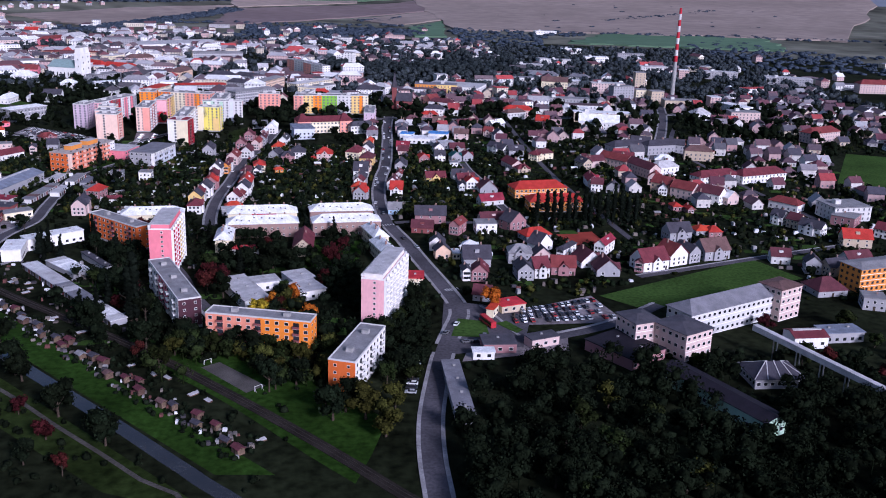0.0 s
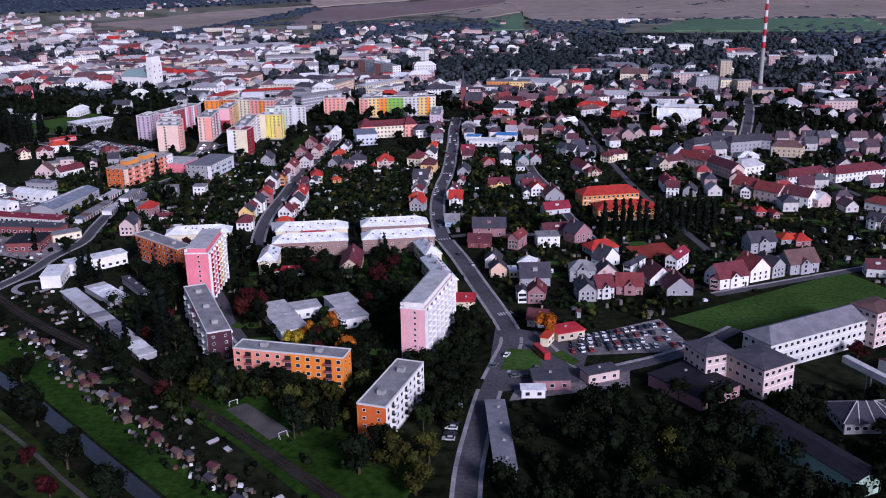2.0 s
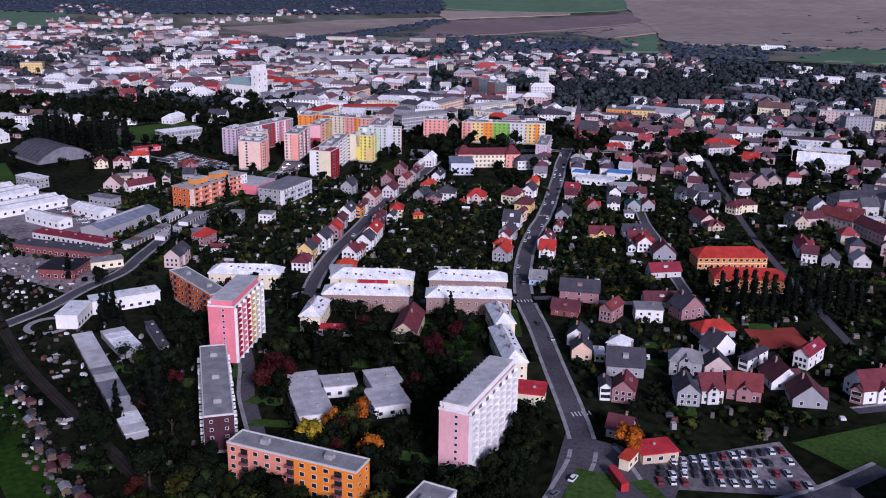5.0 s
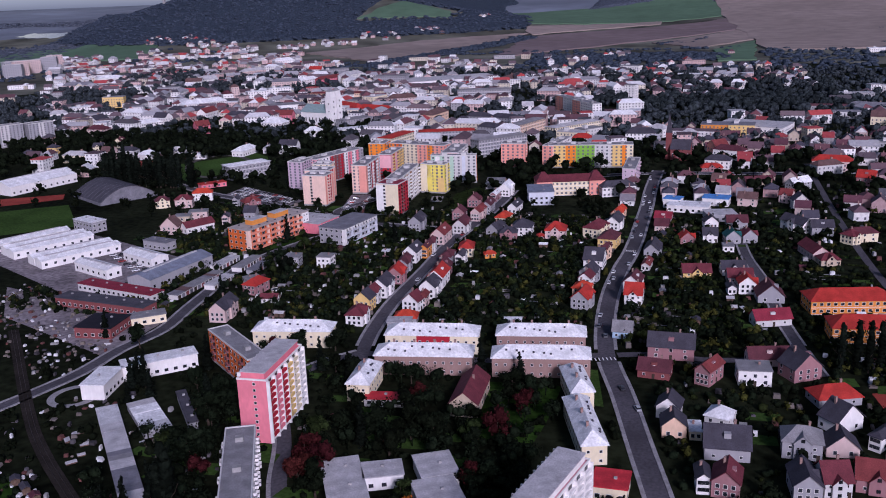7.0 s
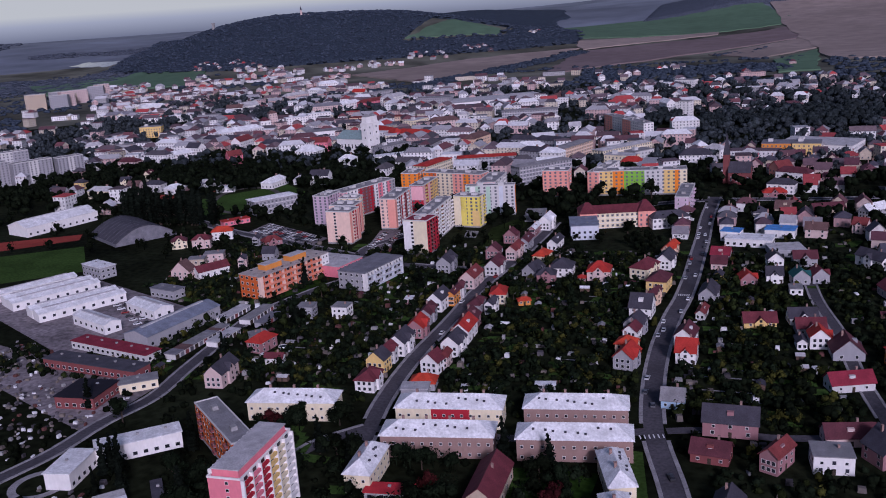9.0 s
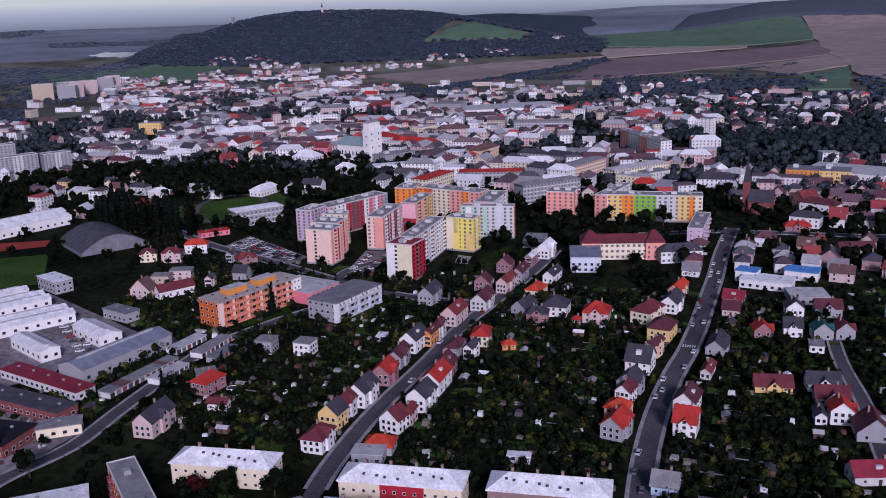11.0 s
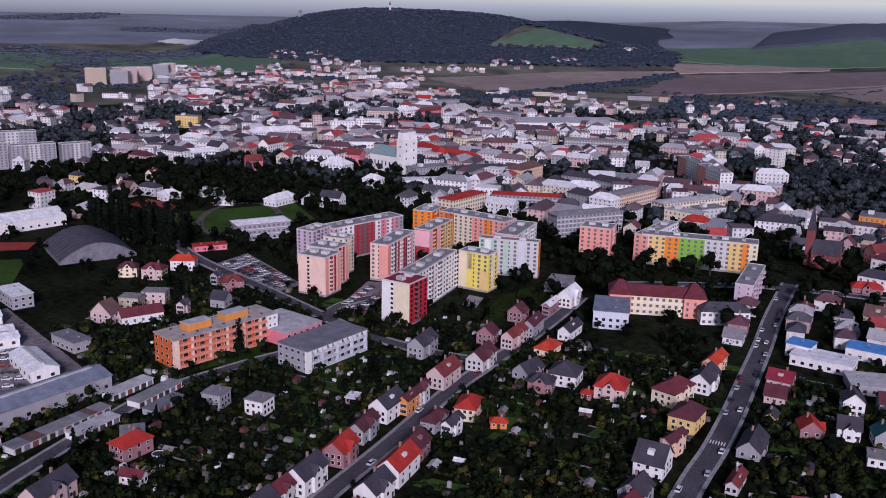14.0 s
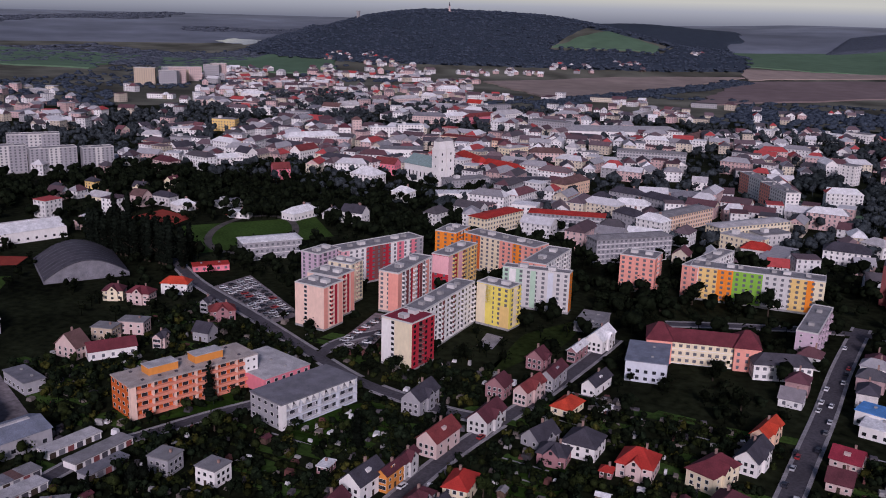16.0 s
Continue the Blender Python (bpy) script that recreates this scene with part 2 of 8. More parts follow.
def sky_backdrop():
    """Glowing sheet of pale overcast sky far beyond the plain, haze painted at its foot."""
    m = bpy.data.materials.new("far_sky")
    m.use_nodes = True
    n, l = m.node_tree.nodes, m.node_tree.links
    n.clear()
    sep, pos, ramp = n.new("ShaderNodeSeparateXYZ"), n.new("ShaderNodeNewGeometry"), n.new("ShaderNodeMapRange")
    ramp.inputs["From Min"].default_value, ramp.inputs["From Max"].default_value = 80, 230
    mix = n.new("ShaderNodeValToRGB")
    e = mix.color_ramp.elements
    e.new(.5)
    for i, (at, c) in enumerate(((0.0, (.26, .29, .33)), (0.45, (.55, .60, .60)), (0.7, (.82, .86, .70)))):
        e[i].position, e[i].color = at, (*c, 1)
    em, out = n.new("ShaderNodeEmission"), n.new("ShaderNodeOutputMaterial")
    l.new(pos.outputs["Position"], sep.inputs[0])
    l.new(sep.outputs["Z"], ramp.inputs["Value"])
    l.new(ramp.outputs[0], mix.inputs["Fac"])
    l.new(mix.outputs["Color"], em.inputs["Color"])
    l.new(em.outputs[0], out.inputs["Surface"])
    geo = Geo()
    ring = [(4450 * math.cos(radians(a)), 100 + 4450 * math.sin(radians(a))) for a in range(20, 171, 5)]
    for p, q in zip(ring, ring[1:]):
        geo.poly(((*q, 20), (*p, 20), (*p, 480), (*q, 480)))
    tagged(new("backdrop", geo.mesh("backdrop", [m])), "pale overcast sky above the far plain", "sky", kind="structure")


sky_backdrop()

# ground already taken by roads and buildings, on a 2 m grid
TAKEN = np.zeros((900, 900), bool)
OX, OY = -900.0, -250.0


def claim(cx, cy, L, W, yaw, grow=1.0):
    c, s = math.cos(radians(yaw)), math.sin(radians(yaw))
    hx, hy = L / 2 + grow, W / 2 + grow
    r = math.hypot(hx, hy)
    for i in range(int((cx - r - OX) // 2), int((cx + r - OX) // 2) + 1):
        for j in range(int((cy - r - OY) // 2), int((cy + r - OY) // 2) + 1):
            x, y = OX + 2 * i + 1 - cx, OY + 2 * j + 1 - cy
            if abs(x * c + y * s) <= hx and abs(-x * s + y * c) <= hy and 0 <= i < 900 and 0 <= j < 900:
                TAKEN[i, j] = True


def free(x, y, r=0.0):
    for dx, dy in ((0, 0), (r, 0), (-r, 0), (0, r), (0, -r)):
        i, j = int((x + dx - OX) // 2), int((y + dy - OY) // 2)
        if 0 <= i < 900 and 0 <= j < 900 and TAKEN[i, j]:
            return False
    return True


def smooth_line(pts, step=6.0):
    """Catmull-Rom through the points."""
    p = [Vector(q) for q in pts]
    p = [p[0] * 2 - p[1]] + p + [p[-1] * 2 - p[-2]]
    res = []
    for i in range(1, len(p) - 2):
        n = max(1, int((p[i + 1] - p[i]).length / step))
        for k in range(n):
            t = k / n
            res.append(0.5 * ((2 * p[i]) + (p[i + 1] - p[i - 1]) * t + (2 * p[i - 1] - 5 * p[i] + 4 * p[i + 1] - p[i + 2]) * t * t
                              + (3 * p[i] - p[i - 1] - 3 * p[i + 1] + p[i + 2]) * t ** 3))
    res.append(p[-2])
    return res


def strip(geo, line, left, right, z0, z1, slot=0, keep=True):
    """A band beside a line from offset left to offset right (positive to the left of travel), with its edges."""
    n = len(line)
    tang = [(line[min(i + 1, n - 1)] - line[max(i - 1, 0)]).normalized() for i in range(n)]
    rows = []
    for q, d in zip(line, tang):
        nx, ny = -d.y, d.x
        a, b = (q.x + nx * left, q.y + ny * left), (q.x + nx * right, q.y + ny * right)
        ha, hb = height(*a), height(*b)
        rows.append(((*a, ha + z0), (*a, ha + z1), (*b, hb + z1), (*b, hb + z0)))
    for r, s in zip(rows, rows[1:]):
        geo.poly((r[1], r[2], s[2], s[1]), slot)
        geo.poly((r[0], r[1], s[1], s[0]), slot)
        geo.poly((r[2], r[3], s[3], s[2]), slot)
    if keep:
        for q, r in zip(line, line[1:]):
            mid, d = (q + r) / 2, r - q
            off = (left + right) / 2
            u = d.normalized()
            claim(mid.x - u.y * off, mid.y + u.x * off, d.length + 2, abs(left - right), math.degrees(math.atan2(d.y, d.x)), 0.6)


ROADS = []


def road(name, pts, width, label, walk_left=1.8, walk_right=1.8):
    line = smooth_line(pts)
    geo = Geo()
    z = 0.05 + 0.005 * len(ROADS)
    strip(geo, line, width / 2, -width / 2, -0.1, z)
    tagged(new(name, geo.mesh(name, [asphalt])), label, "road", kind="structure")
    ROADS.append((line, width, walk_left, walk_right, z))
    return line


def pavements():
    """Kerbed pavements beside the roads, left open where another road joins."""
    for k, (line, width, walk_left, walk_right, z) in enumerate(ROADS):
        geo = Geo()
        for a, b in ((width / 2 + walk_left, width / 2), (-width / 2, -width / 2 - walk_right)):
            if a == b:
                continue
            off = (a + b) / 2
            for p, q in zip(line, line[1:]):
                u = (q - p).normalized()
                mid = (p + q) / 2 + Vector((-u.y, u.x)) * off
                hit = False
                for j, (other, w2, _, _, _) in enumerate(ROADS):
                    if j != k and any((r - mid).length < w2 / 2 + 2.5 for r in other):
                        hit = True
                if not hit:
                    strip(geo, [p, q], a, b, -0.1, 0.25)
        if geo.f:
            tagged(new("pavement", geo.mesh("pavement", [paving])), "pale raised concrete pavement with kerb along the road", "pavement", kind="structure")


def patch(name, corners, material, label, category, z=0.03, grow=0.0, rough_edge=0.0, n=10):
    """A piece of ground laid over the terrain, inside four corners."""
    a, b, c, d = (Vector(q) for q in corners)
    geo = Geo()
    idx = {}
    for i in range(n + 1):
        for j in range(n + 1):
            s, t = i / n, j / n
            q = a.lerp(b, s).lerp(d.lerp(c, s), t)
            if rough_edge and (i in (0, n) or j in (0, n)):
                q = q + Vector((noise.noise((q.x * 0.02, q.y * 0.02, 3)), noise.noise((q.x * 0.02, q.y * 0.02, 9)))) * rough_edge
            idx[i, j] = len(geo.v)
            geo.v.append((q.x, q.y, height(q.x, q.y) + z))
    for i in range(n):
        for j in range(n):
            geo.f.append((idx[i, j], idx[i + 1, j], idx[i + 1, j + 1], idx[i, j + 1]))
            geo.m.append(0)
            if z > 1:
                rim = [(j == 0, (i, j), (i + 1, j)), (j == n - 1, (i + 1, j + 1), (i, j + 1)), (i == 0, (i, j + 1), (i, j)), (i == n - 1, (i + 1, j), (i + 1, j + 1))]
                for at_edge, p0, p1 in rim:
                    if at_edge:
                        u, v = geo.v[idx[p0]], geo.v[idx[p1]]
                        geo.poly(((u[0], u[1], u[2] - 6), (v[0], v[1], v[2] - 6), v, u))
            q = Vector(geo.v[idx[i, j]]).lerp(Vector(geo.v[idx[i + 1, j + 1]]), 0.5)
            e = max((Vector(geo.v[idx[i + 1, j]]) - Vector(geo.v[idx[i, j]])).length, (Vector(geo.v[idx[i, j + 1]]) - Vector(geo.v[idx[i, j]])).length)
            if grow is not None and q.y < 1400:
                claim(q.x, q.y, e, e, 0, grow)
    return tagged(new(name, geo.mesh(name, [material])), label, category, kind="structure")


# ---- buildings ----
def window_mesh(w, h):
    """A window set 6 cm proud in its frame, looking towards -y, centred on its foot."""
    geo = Geo()
    geo.box(-w / 2, w / 2, -0.06, 0.05, 0, h, 1)
    geo.poly(((-w / 2 + .12, -.065, .12), (w / 2 - .12, -.065, .12), (w / 2 - .12, -.065, h - .12), (-w / 2 + .12, -.065, h - .12)), 0)
    return geo.mesh("window", [glass, frame_white])


WIN = window_mesh(1.7, 1.5)
WIN_SMALL = window_mesh(1.1, 1.1)
WIN_WIDE = window_mesh(2.5, 1.6)


def face_pose(L, W, side, s, z):
    """Pose on a facade of a box L x W: 0 front (-y), 1 right (+x), 2 back, 3 left; s runs along it from its centre."""
    if side == 0:
        return pose(s, -W / 2, z)
    if side == 1:
        return pose(L / 2, s, z, 0, 0, 90)
    if side == 2:
        return pose(-s, W / 2, z, 0, 0, 180)
    return pose(-L / 2, -s, z, 0, 0, -90)


def joined_windows(parent, L, W, side, bays, storeys, base, step, w=1.5, h=1.4):
    """Windows of a far or hidden facade, one mesh."""
    geo = Geo()
    run = L if side in (0, 2) else W
    for i in range(bays):
        for k in range(storeys):
            m = face_pose(L, W, side, (i + 0.5) / bays * run - run / 2, base + k * step)
            q = [m @ Vector(p) for p in ((-w / 2, -.03, 0), (w / 2, -.03, 0), (w / 2, -.03, h), (-w / 2, -.03, h))]
            geo.poly([tuple(p) for p in q], 0)
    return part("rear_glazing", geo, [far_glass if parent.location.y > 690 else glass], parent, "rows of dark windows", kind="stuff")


def balcony_mesh(w, color):
    geo = Geo()
    geo.box(-w / 2, w / 2, -1.1, 0, 0, 0.14, 1)
    geo.box(-w / 2, w / 2, -1.1, -1.04, 0.14, 1.05, 0)
    geo.box(-w / 2, -w / 2 + .06, -1.04, 0, 0.14, 1.05, 0)
    geo.box(w / 2 - .06, w / 2, -1.04, 0, 0.14, 1.05, 0)
    geo.poly(((-w / 2 + .1, -.02, .2), (w / 2 - .1, -.02, .2), (w / 2 - .1, -.02, 2.3), (-w / 2 + .1, -.02, 2.3)), 2)
    return geo.mesh("balcony", [color, concrete, glass])


BALCONY = {}


def balcony(parent, m, key, w=2.6):
    if (key, w) not in BALCONY:
        BALCONY[key, w] = balcony_mesh(w, WALL[key])
    return part("balcony", BALCONY[key, w], None, parent, m=m)


def roof_kit(parent, L, W, H, roofing, hatches=3):
    """Flat roof with a parapet rim, and the stair heads and vents on it."""
    geo = Geo()
    geo.box(-L / 2 + .3, L / 2 - .3, -W / 2 + .3, W / 2 - .3, H - .1, H + .02)
    part("roof", geo, [roofing], parent)
    geo = Geo()
    for a in ((-L / 2 - .12, L / 2 + .12, -W / 2 - .12, -W / 2 + .3), (-L / 2 - .12, L / 2 + .12, W / 2 - .3, W / 2 + .12),
              (-L / 2 - .12, -L / 2 + .3, -W / 2 + .3, W / 2 - .3), (L / 2 - .3, L / 2 + .12, -W / 2 + .3, W / 2 - .3)):
        geo.box(*a, H - .25, H + .35)
    part("parapet", geo, [WALL["chalk"]], parent)
    long, n = max(L, W), hatches
    for i in range(n):
        s = (i + .5) / n * long - long / 2
        geo = Geo()
        x, y = (s, 0) if L > W else (0, s)
        geo.box(x - 1.3, x + 1.3, y - 1.1, y + 1.1, H, H + 1.5, inset=.05)
        part("vent_housing", geo, [concrete], parent)


def block(cx, cy, L, W, yaw, H, storeys, colors, side=None, balconies=0, roof="felt", group="apartment blocks", far=False, label="", blank=False):
    """Slab block of flats. colors: wall colours along the front with their shares; side: colour of the long right flank."""
    claim(cx, cy, L, W, yaw, 2)
    names = " and ".join(list(dict.fromkeys(k for k, _ in colors))[:3])
    t = thing("apartment_block", pose(cx, cy, 0, 0, 0, yaw), label or "%d-storey flats in %s render" % (storeys, names), "apartment block", group)
    x = -L / 2
    for key, share in colors:
        geo = Geo()
        geo.box(x, x + L * share, -W / 2, W / 2, 0, H - .25)
        part("wall", geo, [WALL[key]], t, key + " render" if len(colors) > 1 else "")
        x += L * share
    if side:
        geo = Geo()
        geo.box(L / 2, L / 2 + .06, -W / 2 + .1, W / 2 - .1, 0.8, H - .3)
        part("flank_panel", geo, [WALL[side]], t, side + " flank")
    geo = Geo()
    geo.box(-L / 2 - .05, L / 2 + .05, -W / 2 - .05, W / 2 + .05, 0, 1.1)
    part("plinth", geo, [concrete], t)
    roof_kit(t, L, W, H, ROOF[roof], max(2, int(max(L, W) // 16)))
    step = (H - 2.0) / storeys
    for sd, run in ((0, L), (1, W)):
        bays = max(1, int(run / 3.6))
        off = 0.06 if sd == 1 and side else 0
        for i in range(bays):
            s = (i + .5) / bays * run - run / 2
            for k in range(storeys):
                z = 1.5 + k * step + step * .28
                if blank and sd == 0 and i != 1:
                    continue
                if balconies and sd == 0 and i % 4 == 1:
                    balcony(t, face_pose(L, W, sd, s, z - step * .28), "maroon" if colors[0][0] in ("salmon", "orange", "rust") else "white" if colors[0][0] != "white" else "grey")
                elif side and sd == 1 and i % 3 == 1:
                    balcony(t, face_pose(L + 2 * off, W, sd, s, z - step * .28), side if side != "crimson" else "maroon")
                elif far or (H > 15 and sd == 1 and W < 20):
                    continue
                else:
                    part("window", WIN if run > 12 else WIN_SMALL, None, t, m=face_pose(L + 2 * off, W, sd, s, z))
        if far or (H > 15 and sd == 1 and W < 20):
            joined_windows(t, L + 2 * off, W, sd, bays, storeys, 1.5 + step * .28, step)
    joined_windows(t, L, W, 2, max(1, int(L / 3.6)), storeys, 1.5 + step * .28, step)
    joined_windows(t, L, W, 3, max(1, int(W / 3.6)), storeys, 1.5 + step * .28, step)
    return t


def panel_block(cx, cy, L, W, yaw, H, storeys, colors, side=None, roof="felt", blank=False, strips=()):
    """Estate block; strips: coloured panels on a facade (side, start, end, colour, bottom, top, all as shares)."""
    t = block(cx, cy, L, W, yaw, H, storeys, colors, side, 0, roof, "housing estate blocks", far=cy > 690, blank=blank)
    accent = {"peach": "crimson", "white": "maroon", "coral": "white", "lemon": "cream", "cream": "peach", "orange": "white"}.get(colors[0][0])
    if accent and side and side != "crimson":
        for f in (.36, .56):
            geo = Geo()
            geo.box(L / 2 + .06, L / 2 + .14, -W / 2 + W * f, -W / 2 + W * f + 1.9, 1.2, H - .6)
            part("accent_strip", geo, [WALL[accent]], t, accent + " balcony strip")
    for sd, f0, f1, key, z0, z1 in strips:
        run = L if sd in (0, 2) else W
        geo = Geo()
        geo.box((f0 - .5) * run, (f1 - .5) * run, -.04, 0, .9 + (H - 1.5) * z0, .9 + (H - 1.5) * z1)
        off = .06 if sd == 1 and side else 0
        part("painted_strip", geo, [WALL[key]], t, key + " painted strip", m=face_pose(L + 2 * off, W, sd, 0, 0))
    for f in (.3, .72):
        geo = Geo()
        x, y = ((f - .5) * L, 0) if L > W else (0, (f - .5) * W)
        geo.box(x - 1.9, x + 1.9, y - 1.5, y + 1.5, H, H + 1.5)
        geo.box(x - 2.0, x + 2.0, y - 1.6, y + 1.6, H + 1.5, H + 1.65)
        part("lift_house", geo, [WALL["chalk"]], t)
    return t


def barn(cx, cy, L, W, yaw, H):
    claim(cx, cy, L, W, yaw, 1)
    t = thing("community_hall", pose(cx, cy, 0, 0, 0, yaw), "low hall under a steep plum-coloured gabled roof", "hall")
    geo = Geo()
    geo.box(-W / 2, W / 2, -L / 2, L / 2, 0, H)
    for x in (-W / 2, W / 2):
        tri = ((x, -L / 2, H), (x, L / 2, H), (x, 0, H + L * .45))
        geo.poly(tri if x > 0 else tri[::-1])
    part("wall", geo, [WALL["beige"]], t, m=pose(0, 0, 0, 0, 0, 90))
    geo = Geo()
    hip_shell(geo, W, L, H + .1, L * .45, 0, .5)
    part("roof", geo, [ROOF["maroon_roof"]], t, m=pose(0, 0, 0, 0, 0, 90))
    chimney(t, 1, 2, H, H + L * .5)
    for i in range(4):
        part("window", WIN, None, t, m=face_pose(L, W, 1, (i + .5) / 4 * W - W / 2, 1.2))
    return t


def tower(cx, cy, L, W, yaw, H, storeys, end, flank):
    """Tall narrow block: a coloured gable end, a flank of deep loggias, a set-back top storey."""
    claim(cx, cy, L, W, yaw, 3)
    t = thing("tower_block", pose(cx, cy, 0, 0, 0, yaw), "nine-storey tower block with %s gable and white loggia flank" % end, "apartment block", "apartment blocks")
    geo = Geo()
    geo.box(-L / 2, L / 2, -W / 2, W / 2, 0, H)
    part("wall", geo, [WALL[end]], t, end + " render")
    geo = Geo()
    geo.box(-L / 2 + 1, L / 2 - 1, -W / 2 + 1.2, W / 2 - 1.2, H, H + 2.2)
    part("top_storey", geo, [WALL["white" if end == "pink" else end]], t, "set-back top storey")
    geo = Geo()
    geo.box(-L / 2 + .7, L / 2 - .7, -W / 2 + .9, W / 2 - .9, H + 2.2, H + 2.5)
    part("roof", geo, [ROOF["pale_roof"]], t)
    geo = Geo()
    for a in ((-L / 2 - .15, L / 2 + .15, -W / 2 - .15, -W / 2 + .25), (-L / 2 - .15, L / 2 + .15, W / 2 - .25, W / 2 + .15),
              (-L / 2 - .15, -L / 2 + .25, -W / 2 + .25, W / 2 - .25), (L / 2 - .25, L / 2 + .15, -W / 2 + .25, W / 2 - .25)):
        geo.box(*a, H - .1, H + .5)
    part("parapet", geo, [WALL["white"]], t)
    step = (H - 2.2) / storeys
    bays = max(4, int(W / 5.2))
    geo = Geo()
    geo.box(L / 2, L / 2 + .05, -W / 2, W / 2, 0, H - .3)
    part("flank_panel", geo, [WALL[flank]], t, "white flank")
    for i in range(bays + 1):
        s = i / bays * (W - .6) - (W - .6) / 2
        geo = Geo()
        geo.box(L / 2 + .05, L / 2 + 1.1, s - .28, s + .28, 0, H - .3)
        part("fin_wall", geo, [WALL[flank]], t)
    for k in range(storeys):
        z = 2.0 + k * step
        for i in range(bays):
            s = (i + .5) / bays * (W - .6) - (W - .6) / 2
            geo = Geo()
            geo.box(L / 2 + .05, L / 2 + 1.0, s - W / bays / 2 + .3, s + W / bays / 2 - .3, z, z + .95)
            part("loggia_parapet", geo, [WALL["white" if end == "pink" else ("crimson", "rose", "crimson", "yellow", "cream", "white", "white")[i]]], t)
            part("window", WIN_WIDE, None, t, m=face_pose(L + .1, W, 1, s, z + .95))
        part("window", WIN_SMALL, None, t, m=face_pose(L, W, 0, .8, z + .6))
    for i in range(int(W / 2.6)):
        geo = Geo()
        y = -W / 2 + 1.5 + i * 2.6
        geo.box(-L / 2 - .5, -L / 2 + .8, y, y + .5, H + .5, H + 1.7)
        part("roof_bracket", geo, [WALL["white"]], t)
    joined_windows(t, L, W, 3, bays * 2, storeys, 2.6, step)
    joined_windows(t, L, W, 2, 2, storeys, 2.6, step)
    return t


def hip_shell(geo, L, W, z0, rise, inset, over=0.5, slot=0):
    """Hipped (inset > 0) or gabled (inset 0) roof of a real thickness; the ridge runs along x."""
    a, b = L / 2 + over, W / 2 + over
    r = max(0.05, L / 2 - inset + (over if inset == 0 else 0))
    th = .22
    for z, flip in ((z0, False), (z0 - th, True)):
        c = [(-a, -b, z), (a, -b, z), (a, b, z), (-a, b, z)]
        p, q = (-r, 0, z + rise), (r, 0, z + rise)
        for face in ((c[0], c[1], q, p), (c[2], c[3], p, q), (c[1], c[2], q), (c[3], c[0], p)):
            if inset == 0 and len(face) == 3:
                continue
            geo.poly(face[::-1] if flip else face, slot)
    c = [(-a, -b), (a, -b), (a, b), (-a, b)]
    for i in range(4):
        j = (i + 1) % 4
        if inset == 0 and i in (1, 3):
            x = a if i == 1 else -a
            for s in (-1, 1):
                geo.poly(((x, s * b, z0 - th), (x, s * b, z0), (x, 0, z0 + rise), (x, 0, z0 + rise - th)), slot)
            continue
        geo.poly(((*c[i], z0 - th), (*c[j], z0 - th), (*c[j], z0), (*c[i], z0)), slot)


def chimney(parent, x, y, z0, z1, s=.35):
    geo = Geo()
    geo.box(x - s, x + s, y - s, y + s, z0, z1)
    geo.box(x - s - .06, x + s + .06, y - s - .06, y + s + .06, z1, z1 + .15)
    return part("chimney", geo, [WALL["brickish"]], parent)


def terrace(cx, cy, L, W, yaw, H, color):
    """Long three-storey terrace under a pale hipped sheet roof."""
    claim(cx, cy, L, W, yaw, 1.5)
    t = thing("terraced_block", pose(cx, cy, 0, 0, 0, yaw), "long %s terrace under a white sheet-metal hipped roof" % ("brick-toned" if color == "brickish" else "cream"), "apartment block", "white-roofed terraces")
    geo = Geo()
    geo.box(-L / 2, L / 2, -W / 2, W / 2, 0, H)
    part("wall", geo, [WALL[color]], t)
    if color == "cream" and L > 38:
        geo = Geo()
        geo.box(-L * .16, L * .2, -W / 2 - .05, -W / 2, .3, H - .3)
        part("painted_bay", geo, [WALL["crimson"]], t, "crimson painted middle bay")
    geo = Geo()
    l, w, turn = (L, W, 0) if L >= W else (W, L, 90)
    hip_shell(geo, l, w, H + .15, 3.4, w * .5, .6)
    part("roof", geo, [ROOF["white_roof"]], t, "white sheet-metal roof", m=pose(0, 0, 0, 0, 0, turn))
    for i in range(max(2, int(l / 9))):
        s = (i + .5) / max(2, int(l / 9)) * (l - 6) - (l - 6) / 2
        x, y = (s, .9) if L >= W else (-.9, s)
        chimney(t, x, y, H + 2, H + 4.3, .4)
    for i in range(int(l / 4.5)):
        s = -l / 2 + 5 + (l - 10) * ((i * .618 + cx * .13) % 1.0)
        f = .3 + .4 * ((i * .37 + cy * .07) % 1.0)
        y, z = -(w / 2 + .6) * (1 - f), H + .15 + 3.4 * f
        geo = Geo()
        geo.box(s - .4, s + .4, y - .45, y + .35, z - .1, z + .4)
        part("roof_hatch", geo, [ROOF["dark_roof"]], t, m=pose(0, 0, 0, 0, 0, turn))
    st = max(2, int(H / 2.7))
    for sd, run in ((0, L), (1, W)):
        bays = max(2, int(run / 3.2))
        for i in range(bays):
            for k in range(st):
                part("window", WIN_SMALL, None, t, m=face_pose(L, W, sd, (i + .5) / bays * run - run / 2, 1.0 + k * (H - .6) / st))
    joined_windows(t, L, W, 2, max(2, int(L / 2.7)), st, 1.0, (H - .6) / st, 1.1, 1.2)
    joined_windows(t, L, W, 3, max(2, int(W / 2.7)), st, 1.0, (H - .6) / st, 1.1, 1.2)
    return t


